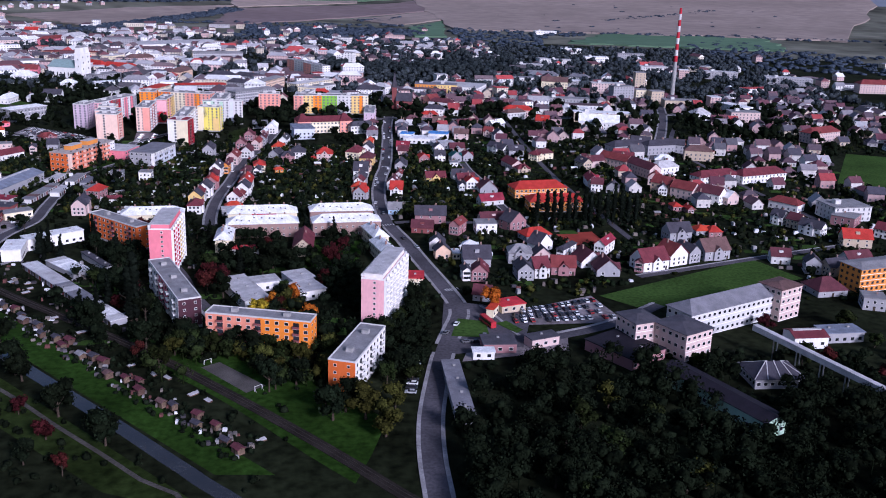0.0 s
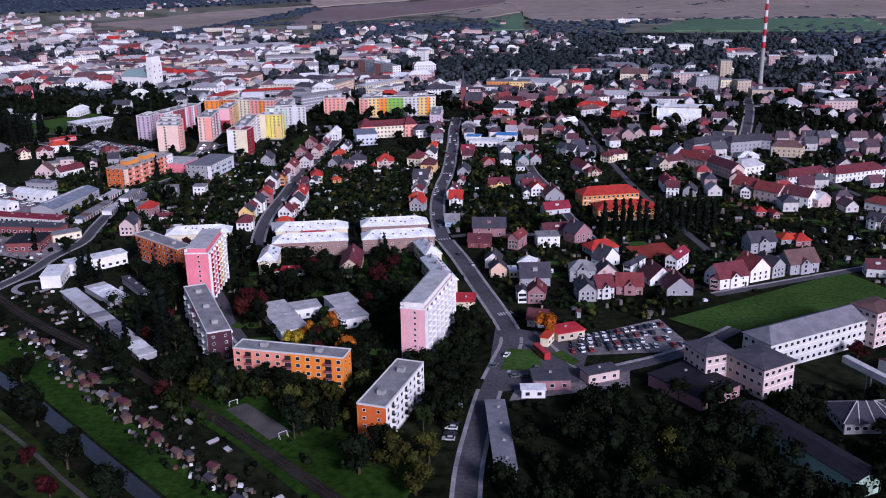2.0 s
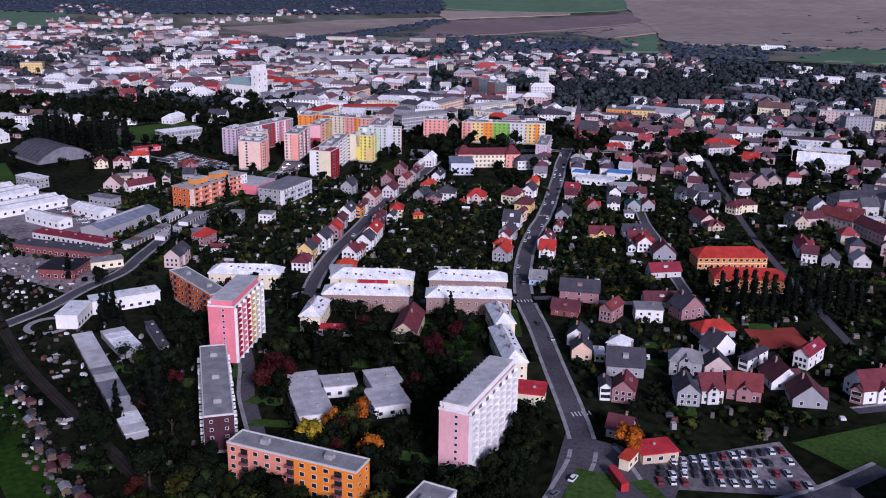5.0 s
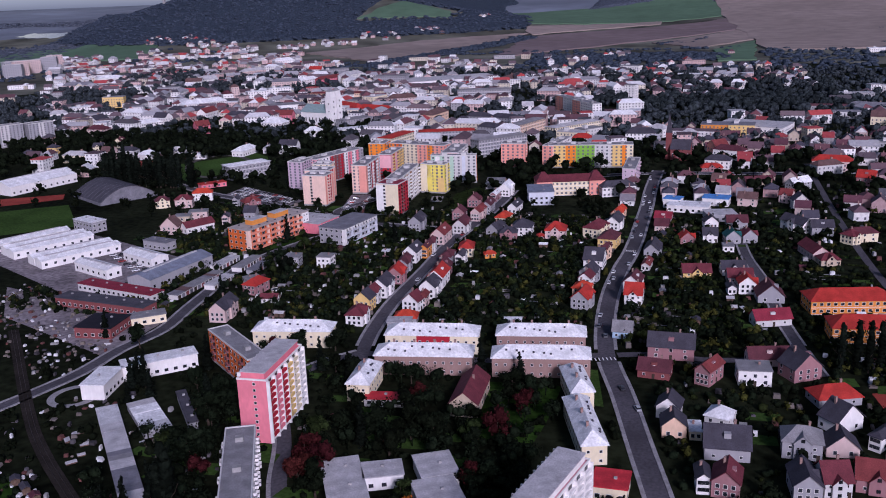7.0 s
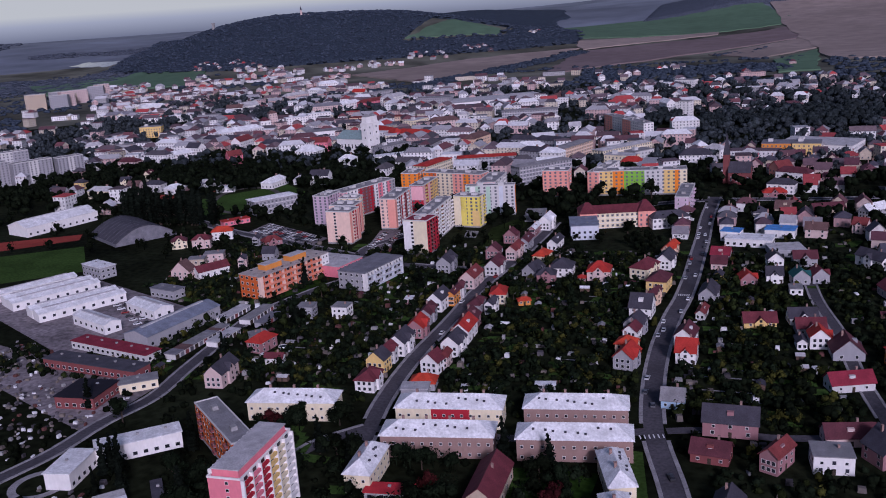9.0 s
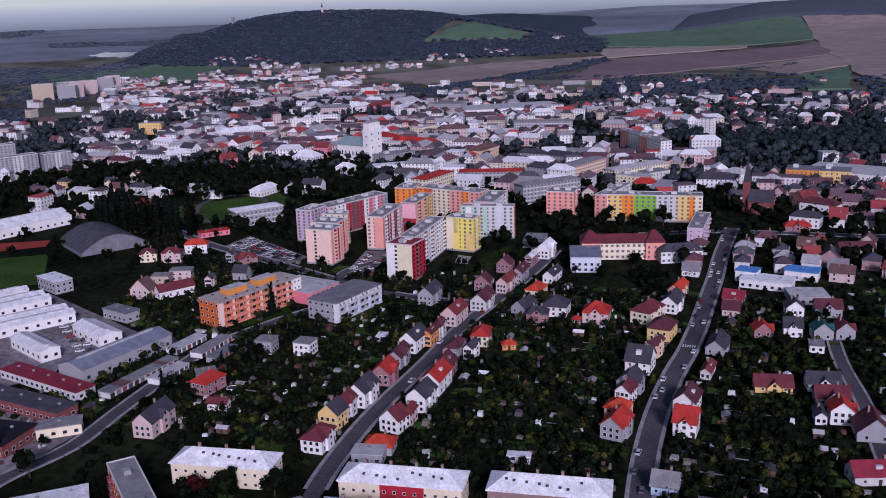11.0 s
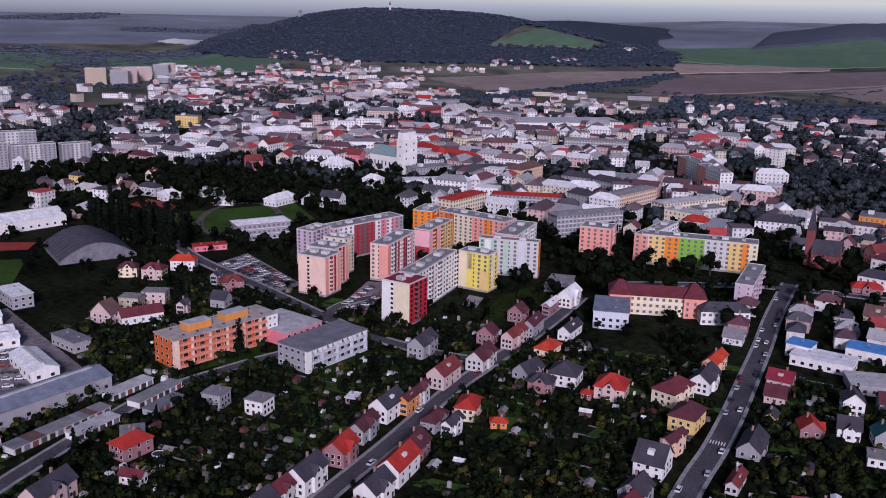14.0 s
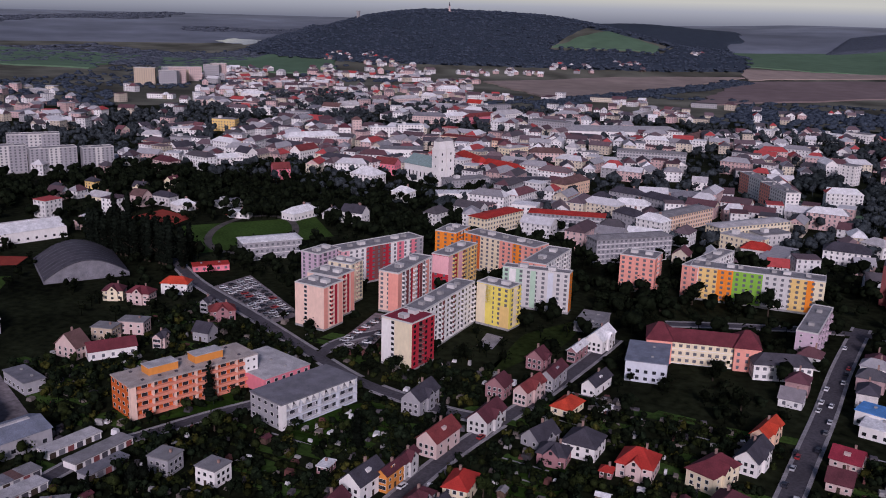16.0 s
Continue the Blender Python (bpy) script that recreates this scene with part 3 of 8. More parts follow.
def low_building(cx, cy, L, W, yaw, H, wall, roofing, windows=True):
    claim(cx, cy, L, W, yaw, 1)
    t = thing("low_building", pose(cx, cy, 0, 0, 0, yaw), "low %s-walled building with a flat %s" % ({"dusky": "dull-pink", "chalk": "off-white", "blush": "pale-pink", "rose": "rose-red"}.get(wall, wall), roofing.replace("_", " ")), "building", "low buildings")
    geo = Geo()
    geo.box(-L / 2, L / 2, -W / 2, W / 2, 0, H)
    part("wall", geo, [WALL[wall]], t)
    geo = Geo()
    geo.box(-L / 2 - .4, L / 2 + .4, -W / 2 - .4, W / 2 + .4, H, H + .3)
    part("roof", geo, [ROOF[roofing]], t)
    for i in range(int(max(L, W) / 9)):
        s = (i + .5) / int(max(L, W) / 9) * max(L, W) - max(L, W) / 2
        geo = Geo()
        x, y = (s, W * .12) if L > W else (L * .12, s)
        geo.box(x - .5, x + .5, y - .4, y + .4, H + .3, H + .9)
        part("roof_vent", geo, [concrete], t)
    if windows:
        for sd, run in ((0, L), (1, W)):
            bays = int(run / 3.4)
            if (cy > 600 or cx > 150) and bays:
                joined_windows(t, L, W, sd, bays, max(1, int(H / 3.1)), 1.0, 3.1)
                continue
            for i in range(bays):
                for k in range(max(1, int(H / 3.1))):
                    part("window", WIN, None, t, m=face_pose(L, W, sd, (i + .5) / bays * run - run / 2, 1.0 + 3.1 * k))
    return t


def garage_row(cx, cy, L, W, yaw, wall, roofing):
    """A row of lock-up garages under one flat roof, with a door to each."""
    claim(cx, cy, L, W, yaw, 1)
    t = thing("garage_row", pose(cx, cy, 0, 0, 0, yaw), "low row of lock-up garages under a flat %s" % roofing.replace("_", " "), "garages", "garage rows")
    geo = Geo()
    geo.box(-L / 2, L / 2, -W / 2, W / 2, 0, 2.5)
    part("wall", geo, [WALL[wall]], t)
    rg = random.Random(int(cx * 7 + cy))
    x = -L / 2 - .3
    while x < L / 2:
        e = min(L / 2 + .3, x + rg.choice((3.2, 6.4, 6.4, 9.6, 12.8)))
        e = L / 2 + .3 if L / 2 - e < 2 else e
        key = roofing if L < 25 else rg.choice((roofing, roofing, "white_roof", "felt", "chalk_felt", "grey_roof"))
        geo = Geo()
        lift = rg.uniform(0, .18)
        geo.box(x, e - .02, -W / 2 - .4, W / 2 + .2, 2.5, 2.75 + lift)
        part("roof_section", geo, [ROOF[key]], t)
        x = e
    n = max(2, int(L / 3.2))
    for i in range(n):
        x = (i + .5) / n * L - L / 2
        geo = Geo()
        geo.box(x - 1.15, x + 1.15, -W / 2 - .06, -W / 2, 0, 2.05)
        part("garage_door", geo, [(bark, ROOF["grey_roof"], WALL["maroon"], ROOF["dark_roof"])[i % 4]], t)
    return t


def school_wing(cx, cy, L, W, yaw, H, storeys, wall, roofing):
    claim(cx, cy, L, W, yaw, 1)
    pitched = wall == "ochre" and roofing == "red_tile" or roofing == "maroon_roof" or (wall in ("white", "chalk") and L > 20)
    t = thing("school_wing", pose(cx, cy, 0, 0, 0, yaw), "%d-storey school wing in %s plaster under a %s" % (storeys, wall, roofing.replace("_", " ")), "school", "school wings")
    geo = Geo()
    geo.box(-L / 2, L / 2, -W / 2, W / 2, 0, H)
    part("wall", geo, [WALL[wall]], t)
    geo = Geo()
    if pitched:
        l, w, turn = (L, W, 0) if L >= W else (W, L, 90)
        hip_shell(geo, l, w, H + .15, w * .28, w * .4, .6)
        part("roof", geo, [ROOF[roofing]], t, m=pose(0, 0, 0, 0, 0, turn))
    else:
        hip_shell(geo, L, W, H + .15, 1.4, min(L, W) * .42, .7)
        part("roof", geo, [ROOF[roofing]], t)
    for side in (0, 1):
        geo = Geo()
        run = L if side == 0 else W
        for k in range(storeys):
            z = (H / storeys) * k
            geo.box(-run / 2, run / 2, -.08, .02, z + .0, z + .25)
        part("string_course", geo, [WALL["white"]], t, m=face_pose(L, W, side, 0, 0))
    for sd, run in ((0, L), (1, W), (3, W)):
        bays = max(2, int(run / 3.0))
        if cy > 600 or cx > 150:
            joined_windows(t, L, W, sd, bays, storeys, 1.0, H / storeys)
            continue
        for i in range(bays):
            for k in range(storeys):
                part("window", WIN, None, t, m=face_pose(L, W, sd, (i + .5) / bays * run - run / 2, 1.0 + k * H / storeys))
    joined_windows(t, L, W, 2, max(2, int(L / 3)), storeys, 1.0, H / storeys)
    return t


def shed(cx, cy, L, W, yaw, H, wall, roofing):
    claim(cx, cy, L, W, yaw, 1)
    t = thing("factory_shed", pose(cx, cy, 0, 0, 0, yaw), "long %s factory shed with a low gabled %s" % (wall, roofing.replace("_", " ")), "shed", "factory sheds")
    geo = Geo()
    turn = 90 if W > L else 0
    l, w = max(L, W), min(L, W)
    geo.box(-l / 2, l / 2, -w / 2, w / 2, 0, H)
    for x in (-l / 2, l / 2):
        tri = ((x, -w / 2, H), (x, w / 2, H), (x, 0, H + w * .16))
        geo.poly(tri if x > 0 else tri[::-1])
    part("wall", geo, [WALL[wall]], t, m=pose(0, 0, 0, 0, 0, turn))
    geo = Geo()
    hip_shell(geo, l, w, H + .2, w * .16, 0, .4)
    part("roof", geo, [ROOF[roofing]], t, m=pose(0, 0, 0, 0, 0, turn))
    geo = Geo()
    geo.box(-l * .42, l * .42, -.7, .7, H + w * .16 - .1, H + w * .16 + .5)
    if wall != "mint":
        part("ridge_light", geo, [ROOF["pale_roof"]], t, m=pose(0, 0, 0, 0, 0, turn))
    for sd, run in ((0, L), (1, W)):
        bays = max(2, int(run / 5))
        if cx < -250:
            joined_windows(t, L, W, sd, bays, 1, 1.6, 3)
            continue
        for i in range(bays):
            part("window", WIN, None, t, m=face_pose(L, W, sd, (i + .5) / bays * run - run / 2, 1.6))
    return t


def pavilion(cx, cy, L, W, yaw):
    """Glazed pavilion under a dark hipped roof with pale ridge battens."""
    claim(cx, cy, L, W, yaw, 2)
    t = thing("pavilion", pose(cx, cy, 0, 0, 0, yaw), "low glazed pavilion under a dark hipped roof with pale ribs", "pavilion")
    geo = Geo()
    geo.box(-L / 2, L / 2, -W / 2, W / 2, 0, 4.2)
    part("wall", geo, [WALL["grey"]], t)
    geo = Geo()
    hip_shell(geo, L, W, 4.3, 4.0, W * .46, .9)
    part("roof", geo, [ROOF["slate"]], t)
    r, a, b = L / 2 - W * .46, L / 2 + .9, W / 2 + .9
    for x0, y0, x1, y1 in ((-a, -b, -r, 0), (a, -b, r, 0), (a, b, r, 0), (-a, b, -r, 0), (0, -b, 0, 0), (-a * .5, -b, -r * .9, 0), (a * .5, -b, r * .9, 0)):
        geo = Geo()
        d = Vector((x1 - x0, y1 - y0, 0)).normalized()
        p = Vector((-d.y, d.x, 0)) * .16
        u, v = Vector((x0, y0, 4.34)), Vector((x1, y1, 8.34))
        geo.prism([tuple(u - p), tuple(u + p), tuple(v + p), tuple(v - p)][::-1], [tuple(q + Vector((0, 0, .15))) for q in (u - p, u + p, v + p, v - p)][::-1])
        part("ridge_rib", geo, [ROOF["pale_roof"]], t)
    for sd, run in ((0, L), (1, W), (3, W)):
        n = int(run / 2.4)
        for i in range(n):
            part("window", WIN, None, t, m=face_pose(L, W, sd, (i + .5) / n * run - run / 2, 1.3))
    return t


def sports_hall(cx, cy, L, W, yaw, H):
    claim(cx, cy, L, W, yaw, 1)
    t = thing("sports_hall", pose(cx, cy, 0, 0, 0, yaw), "grey arched sports hall with a dark barrel roof", "hall")
    n = 16
    ring = [(-W / 2 + W * i / n, 1.5 + (H + 5) * math.sin(math.pi * (0.06 + .88 * i / n)) - 1.5) for i in range(n + 1)]
    geo = Geo()
    for (y0, z0), (y1, z1) in zip(ring, ring[1:]):
        geo.poly(((-L / 2, y0, z0 + .3), (L / 2, y0, z0 + .3), (L / 2, y1, z1 + .3), (-L / 2, y1, z1 + .3)))
        geo.poly(((-L / 2, y1, z1), (L / 2, y1, z1), (L / 2, y0, z0), (-L / 2, y0, z0)))
        for x in (-L / 2, L / 2):
            geo.poly(((x, y0, z0), (x, y0, z0 + .3), (x, y1, z1 + .3), (x, y1, z1)))
    part("roof", geo, [ROOF["dark_roof"]], t, "ribbed dark barrel roof")
    geo = Geo()
    for x in (-L / 2 + .5, L / 2 - .5):
        geo.poly([(x, -W / 2, 0)] + [(x, y, z) for y, z in ring] + [(x, W / 2, 0)])
    for y, z in (ring[0], ring[-1]):
        geo.box(-L / 2, L / 2, y - .15, y + .15, 0, z + .1)
    part("wall", geo, [ROOF["grey_roof"]], t)
    for i in range(9):
        geo = Geo()
        x = -L / 2 + L * i / 8
        for (y0, z0), (y1, z1) in zip(ring, ring[1:]):
            geo.poly(((x - .2, y0, z0 + .5), (x + .2, y0, z0 + .5), (x + .2, y1, z1 + .5), (x - .2, y1, z1 + .5)))
        part("roof_rib", geo, [ROOF["grey_roof"]], t)
    return t


def gallery_school(cx, cy, L, W, yaw, H, color):
    """School with open galleries: slabs, parapets, piers and deep window bays."""
    claim(cx, cy, L, W, yaw, 2)
    t = thing("gallery_school", pose(cx, cy, 0, 0, 0, yaw), "%s school with open galleries on every floor, flat grey roof" % ("orange" if color == "orange" else "pale blue"), "school")
    st = 4 if H > 11 else 3
    step = H / st
    geo = Geo()
    geo.box(-L / 2, L / 2, -W / 2 + 1.6, W / 2, 0, H - .2)
    part("wall", geo, [WALL["rust" if color == "orange" else "grey"]], t)
    for k in range(st):
        geo = Geo()
        geo.box(-L / 2 - .1, L / 2 + .1, -W / 2, -W / 2 + 1.7, k * step, k * step + (1.05 if color == "orange" else .6))
        part("gallery_parapet", geo, [WALL["salmon" if color == "orange" else color]], t)
        bays = int(L / 4)
        for i in range(bays):
            part("window", WIN_WIDE, None, t, m=face_pose(L, W - 3.2, 0, (i + .5) / bays * L - L / 2, k * step + .95) @ pose(0, 0, 0))
        for i in range(int(W / 3.5)):
            part("window", WIN, None, t, m=face_pose(L, W, 3, (i + .5) / int(W / 3.5) * W - W / 2, k * step + 1))
    for i in range(int(L / 8) + 1):
        geo = Geo()
        s = i / int(L / 8) * (L - .6) - (L - .6) / 2
        geo.box(s - .3, s + .3, -W / 2 + .02, -W / 2 + 1.6, 0, H - .1)
        part("pier", geo, [WALL["peach" if color == "orange" else color]], t)
    geo = Geo()
    geo.box(-L / 2 - .3, L / 2 + .3, -W / 2 - .2, W / 2 + .2, H - .2, H + .3)
    part("roof", geo, [ROOF["beige_felt" if color == "orange" else "grey_roof"]], t)
    geo = Geo()
    geo.box(-L / 2 - .12, -L / 2 + 2.2, -W / 2 - .12, -W / 2 + 1.7, 0, H - .2)
    part("end_panel", geo, [WALL["peach" if color == "orange" else "white"]], t)
    if color == "orange":
        geo = Geo()
        geo.box(L / 2 - 5.5, L / 2 + .12, -W / 2 - .12, -W / 2 + 1.7, H * .5, H - .2)
        ep = part("end_panel", geo, [WALL["white"]], t, "white end bay")
        for k in (2, 3):
            for s in (-4.2, -1.6):
                part("window", WIN_SMALL, None, ep, m=pose(L / 2 + s, -W / 2 - .12, k * step + 1))
        for i in range(14):
            geo = Geo()
            x, y = (i // 2 + .5) / 7 * (L - 6) - (L - 6) / 2, (-W * .3, W * .32)[i % 2]
            geo.box(x - .5, x + .5, y - .5, y + .5, H + .3, H + .75)
            part("roof_vent", geo, [ROOF["dark_roof"]], t)
    else:
        n = int(L / 3.2)
        for i in range(n):
            x = -L / 2 + 2.6 + (L - 3.2) * i / n
            geo = Geo()
            geo.prism([(x, -W / 2 - .1, H - .25), (x + 2.6, -W / 2 - .1, H - .25), (x + 1.3, -W / 2 - .9, H - 2.6)], [(x, -W / 2 - .25, H - .2), (x + 2.6, -W / 2 - .25, H - .2), (x + 1.3, -W / 2 - 1.05, H - 2.55)])
            part("sun_sail", geo, [frame_white], t, "white triangular sunshade")
        for k in range(st):
            geo = Geo()
            for z in (1.0, 1.3):
                geo.box(-L / 2 + 2.2, L / 2, -W / 2 - .1, -W / 2 - .02, k * step + z, k * step + z + .1)
            part("gallery_rail", geo, [frame_white], t)
    if color == "orange":
        for s in (-.2, .16):
            geo = Geo()
            geo.box(L * s - 6, L * s + 6, -2.5, 3.5, H + .3, H + 3.2)
            rh = part("roof_house", geo, [WALL["ochre"]], t, "orange roof house")
            geo = Geo()
            geo.box(L * s - 6.2, L * s + 6.2, -2.7, 3.7, H + 3.2, H + 3.45)
            part("roof_slab", geo, [ROOF["pale_roof"]], rh)
    return t


def brick_church(cx, cy, L, W, yaw, H):
    claim(cx, cy, L, W, yaw, 2)
    t = thing("brick_church", pose(cx, cy, 0, 0, 0, yaw), "dark brick church with a slim pointed spire", "church")
    geo = Geo()
    geo.box(-L / 2, L / 2, -W / 2, W / 2, 0, H)
    for x in (-L / 2, L / 2):
        tri = ((x, -W / 2, H), (x, W / 2, H), (x, 0, H + W * .7))
        geo.poly(tri if x > 0 else tri[::-1])
    part("nave", geo, [WALL["maroon"]], t)
    geo = Geo()
    hip_shell(geo, L, W, H + .1, W * .7, 0, .4)
    part("roof", geo, [ROOF["slate"]], t)
    geo = Geo()
    geo.box(-L / 2 - 4.5, -L / 2, -2.4, 2.4, 0, 22)
    part("tower", geo, [WALL["maroon"]], t)
    geo = Geo()
    geo.box(-L / 2 - 4.6, -L / 2 + .1, -2.5, 2.5, 22, 38, inset=2.25)
    part("spire", geo, [ROOF["slate"]], t)
    for i in range(4):
        part("window", WIN_SMALL, None, t, m=face_pose(L, W, 0, (i + .5) / 4 * L - L / 2, 2.5) @ Matrix.Diagonal((1, 1, 3, 1)))
    return t


TOWN_WALL = palette("town_plaster", [(.70, .68, .67), (.52, .45, .36), (.68, .66, .65), (.52, .36, .34), (.36, .35, .36), (.62, .55, .44), (.80, .78, .77), (.60, .42, .40), (.66, .64, .64), (.78, .76, .75)], .9)
TOWN_ROOF = palette("town_roofing", [(.17, .07, .08), (.08, .07, .085), (.34, .33, .35), (.42, .07, .07), (.10, .065, .075), (.74, .73, .74), (.14, .10, .115), (.26, .25, .27), (.12, .06, .07), (.09, .08, .09), (.60, .59, .61), (.18, .13, .14), (.36, .35, .37)], .75)
HOUSE_ROOF = palette("house_roofing", [(.11, .045, .06), (.07, .065, .085), (.13, .055, .07), (.30, .055, .06), (.085, .055, .07), (.14, .085, .10), (.10, .095, .11), (.14, .065, .075), (.36, .35, .37), (.10, .075, .09), (.22, .20, .22)], .8)
HOUSE_WALL = palette("house_plaster", [(.66, .62, .60), (.46, .36, .33), (.58, .54, .52), (.40, .25, .25), (.30, .28, .29), (.52, .43, .34), (.70, .68, .67), (.44, .30, .30), (.50, .47, .46)], .9)


# paler copy of the window glass; fading with distance is put into the colour
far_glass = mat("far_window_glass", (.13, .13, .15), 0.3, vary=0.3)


def by_island(m):
    """The same palette, drawn for each separate piece of one mesh."""
    c = m.copy()
    n, l = c.node_tree.nodes, c.node_tree.links
    ramp = [x for x in n if x.type == "VALTORGB"][0]
    l.new(n.new("ShaderNodeNewGeometry").outputs["Random Per Island"], ramp.inputs[0])
    return c


def plain_house(geo, m, L, W, H, rise, inset):
    """Body with windows (slots 0 and 2) and roof (slot 1) of a far building, added to geo at the pose m."""
    g2 = Geo()
    g2.box(-L / 2, L / 2, -W / 2, W / 2, 0, H)
    if inset == 0:
        for x in (-L / 2, L / 2):
            q = [(x, -W / 2, H), (x, W / 2, H), (x, 0, H + rise)]
            g2.poly(q if x > 0 else q[::-1])
    for sd, run in ((0, L), (1, W), (3, W)):
        bays = int(run / 3.4)
        for i in range(bays):
            for k in range(max(1, int(H / 3))):
                f = face_pose(L, W, sd, (i + .5) / bays * run - run / 2, 1 + 3 * k)
                g2.poly([tuple(f @ Vector(p)) for p in ((-.6, -.03, 0), (.6, -.03, 0), (.6, -.03, 1.5), (-.6, -.03, 1.5))], 2)
    if inset is None:
        g2.box(-L / 2 - .3, L / 2 + .3, -W / 2 - .3, W / 2 + .3, H + .02, H + .5, 1)
    else:
        hip_shell(g2, L, W, H + .1, rise, inset, .5, 1)
    k = len(geo.v)
    geo.v.extend(tuple(m @ Vector(p)) for p in g2.v)
    geo.f.extend(tuple(i + k for i in f) for f in g2.f)
    geo.m.extend(g2.m)



def town_block(cx, cy, L, W, yaw, H, wall, roofing, form):
    """A building of the far town. form: g gabled, h hipped, f flat."""
    claim(cx, cy, L, W, yaw, 2)
    word = dict(white="white", cream="cream", grey="grey", blush="pale pink", rose="rose", peachw="peach", yellow="yellow", ochre="ochre", beige="beige", chalk="off-white", coral="coral", lilac="lilac")[wall]
    cover = dict(white_roof="a white sheet roof", pale_roof="a pale sheet roof", felt="a grey felt roof", slate="a slate roof", red_tile="a red tiled roof", brick_tile="a brick-red roof", brown_roof="a brown roof", orange_tile="an orange tiled roof", plum_tile="a dark plum roof",
                 grey_roof="a grey roof", dark_roof="a dark roof", maroon_roof="a maroon roof")[roofing]
    t = thing("town_building", pose(cx, cy, height(cx, cy), 0, 0, yaw), "%s town building under %s" % (word, cover), "town building", "far town buildings")
    geo = Geo()
    rise = W * (.42 if form == "g" else .32)
    plain_house(geo, Matrix(), L, W, H, rise, {"g": 0, "h": min(W, L) * .4, "f": None}[form])
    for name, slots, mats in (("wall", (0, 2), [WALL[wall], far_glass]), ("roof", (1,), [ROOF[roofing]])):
        g2 = Geo()
        for f, s in zip(geo.f, geo.m):
            if s in slots:
                g2.poly([geo.v[i] for i in f], slots.index(s))
        p = part(name, g2, mats, t)
    if form == "f" and L > 18:
        g2 = Geo()
        g2.box(-L * .3, -L * .3 + 4, -2, 2, H + .5, H + 3)
        part("stair_head", g2, [WALL["chalk"]], p)
    elif form != "f" and L > 14:
        chimney(t, L * .2, W * .1, H + rise * .4, H + rise + 1.2, .6)




# ---- houses ----
def house_shape(L, W, H, form, variant=0):
    """A detached house at the origin: body, roof, chimney, door and single windows."""
    t = new("house")
    geo = Geo()
    geo.box(-L / 2, L / 2, -W / 2, W / 2, 0, H)
    rise = W * .48 if form == "g" else W * .36
    if form == "g":
        for x in (-L / 2, L / 2):
            tri = ((x, -W / 2, H), (x, W / 2, H), (x, 0, H + rise))
            geo.poly(tri if x > 0 else tri[::-1])
    part("wall", geo, [WALL["white"]], t)
    geo = Geo()
    spots = [(2, s * L, z) for s in (-.3, .3) for z in (1.0, 3.5) if z < H - 1.5]
    if H > 4.5:
        spots += [(0, s * L, 1.0) for s in (-.32, .32)] + [(0, 0, 3.5)] + [(sd, s * W, z) for sd in (1, 3) for s in (-.28, 0, .28) for z in (1.0, 3.3)]
    else:
        spots += [(sd, s * W, 1.0) for sd in (1, 3) for s in (-.24, .24)]
    for sd, s, z in spots:
        f = face_pose(L, W, sd, s, z)
        for slot, w, h0, h1, off in ((2, .68, -.08, 1.42, .02), (1, .55, .04, 1.3, .045)):
            geo.poly([tuple(f @ Vector(p)) for p in ((-w, -off, h0), (w, -off, h0), (w, -off, h1), (-w, -off, h1))], slot)
    part("side_glazing", geo, [glass, glass, frame_white], t, kind="stuff")
    if variant and form != "f":
        q, d, r2 = min(2.6, L * .26), W / 2 + .9, min(2.6, L * .26) * .95
        geo = Geo()
        geo.box(-q, q, -d, -W * .2, 0, H)
        geo.poly([(-q, -d, H), (q, -d, H), (0, -d, H + r2)])
        for z in (1.0, 3.4, H + .3):
            if z < H + .5 and (z > H or z < H - 1.4):
                geo.poly([(-.6, -d - .03, z), (.6, -d - .03, z), (.6, -d - .03, z + 1.2), (-.6, -d - .03, z + 1.2)], 1)
        gb = part("gable", geo, [WALL["white"], glass], t)
        geo = Geo()
        for s in (-1, 1):
            low, high = (s * (q + .35), H - .3), (0, H + r2 + .05)
            ring = [(low[0], -d - .35, low[1]), (high[0], -d - .35, high[1]), (high[0], -W * .02, high[1]), (low[0], -W * .2, low[1])]
            geo.prism(ring if s < 0 else ring[::-1], [(a, b, c + .16) for a, b, c in (ring if s < 0 else ring[::-1])])
        part("gable_roof", geo, [ROOF["slate"]], gb)
    geo = Geo()
    if form == "f":
        geo.box(-L / 2 - .3, L / 2 + .3, -W / 2 - .3, W / 2 + .3, H, H + .35)
        rise = .3
    else:
        hip_shell(geo, L, W, H + .1, rise, 0 if form == "g" else W * .42, .55)
    part("roof", geo, [ROOF["slate"]], t)
    chimney(t, L * .18, W * .12, H + rise * .3, H + rise + .9)
    geo = Geo()
    if variant and form != "f":
        geo.box(L * .4 - .5, L * .4 + .5, -W / 2 - .08, -W / 2, 0, 2.1)
    else:
        geo.box(-.55, .55, -W / 2 - .08, -W / 2, 0, 2.1)
    part("door", geo, [bark], t)
    for s in (-.3, .3):
        part("window", WIN_SMALL, None, t, m=face_pose(L, W, 0, s * L, 1.1 if H < 4.5 else 3.5))
    if form == "g" and L >= 10 and not variant:
        geo = Geo()
        geo.box(-1.1, 1.1, -W * .32, -W * .05, H + .4, H + rise * .72)
        d = part("dormer", geo, [WALL["white"]], t)
        part("window", WIN_SMALL, None, d, m=pose(0, -W * .32, H + .75))
    t.hide_render = False
    return t


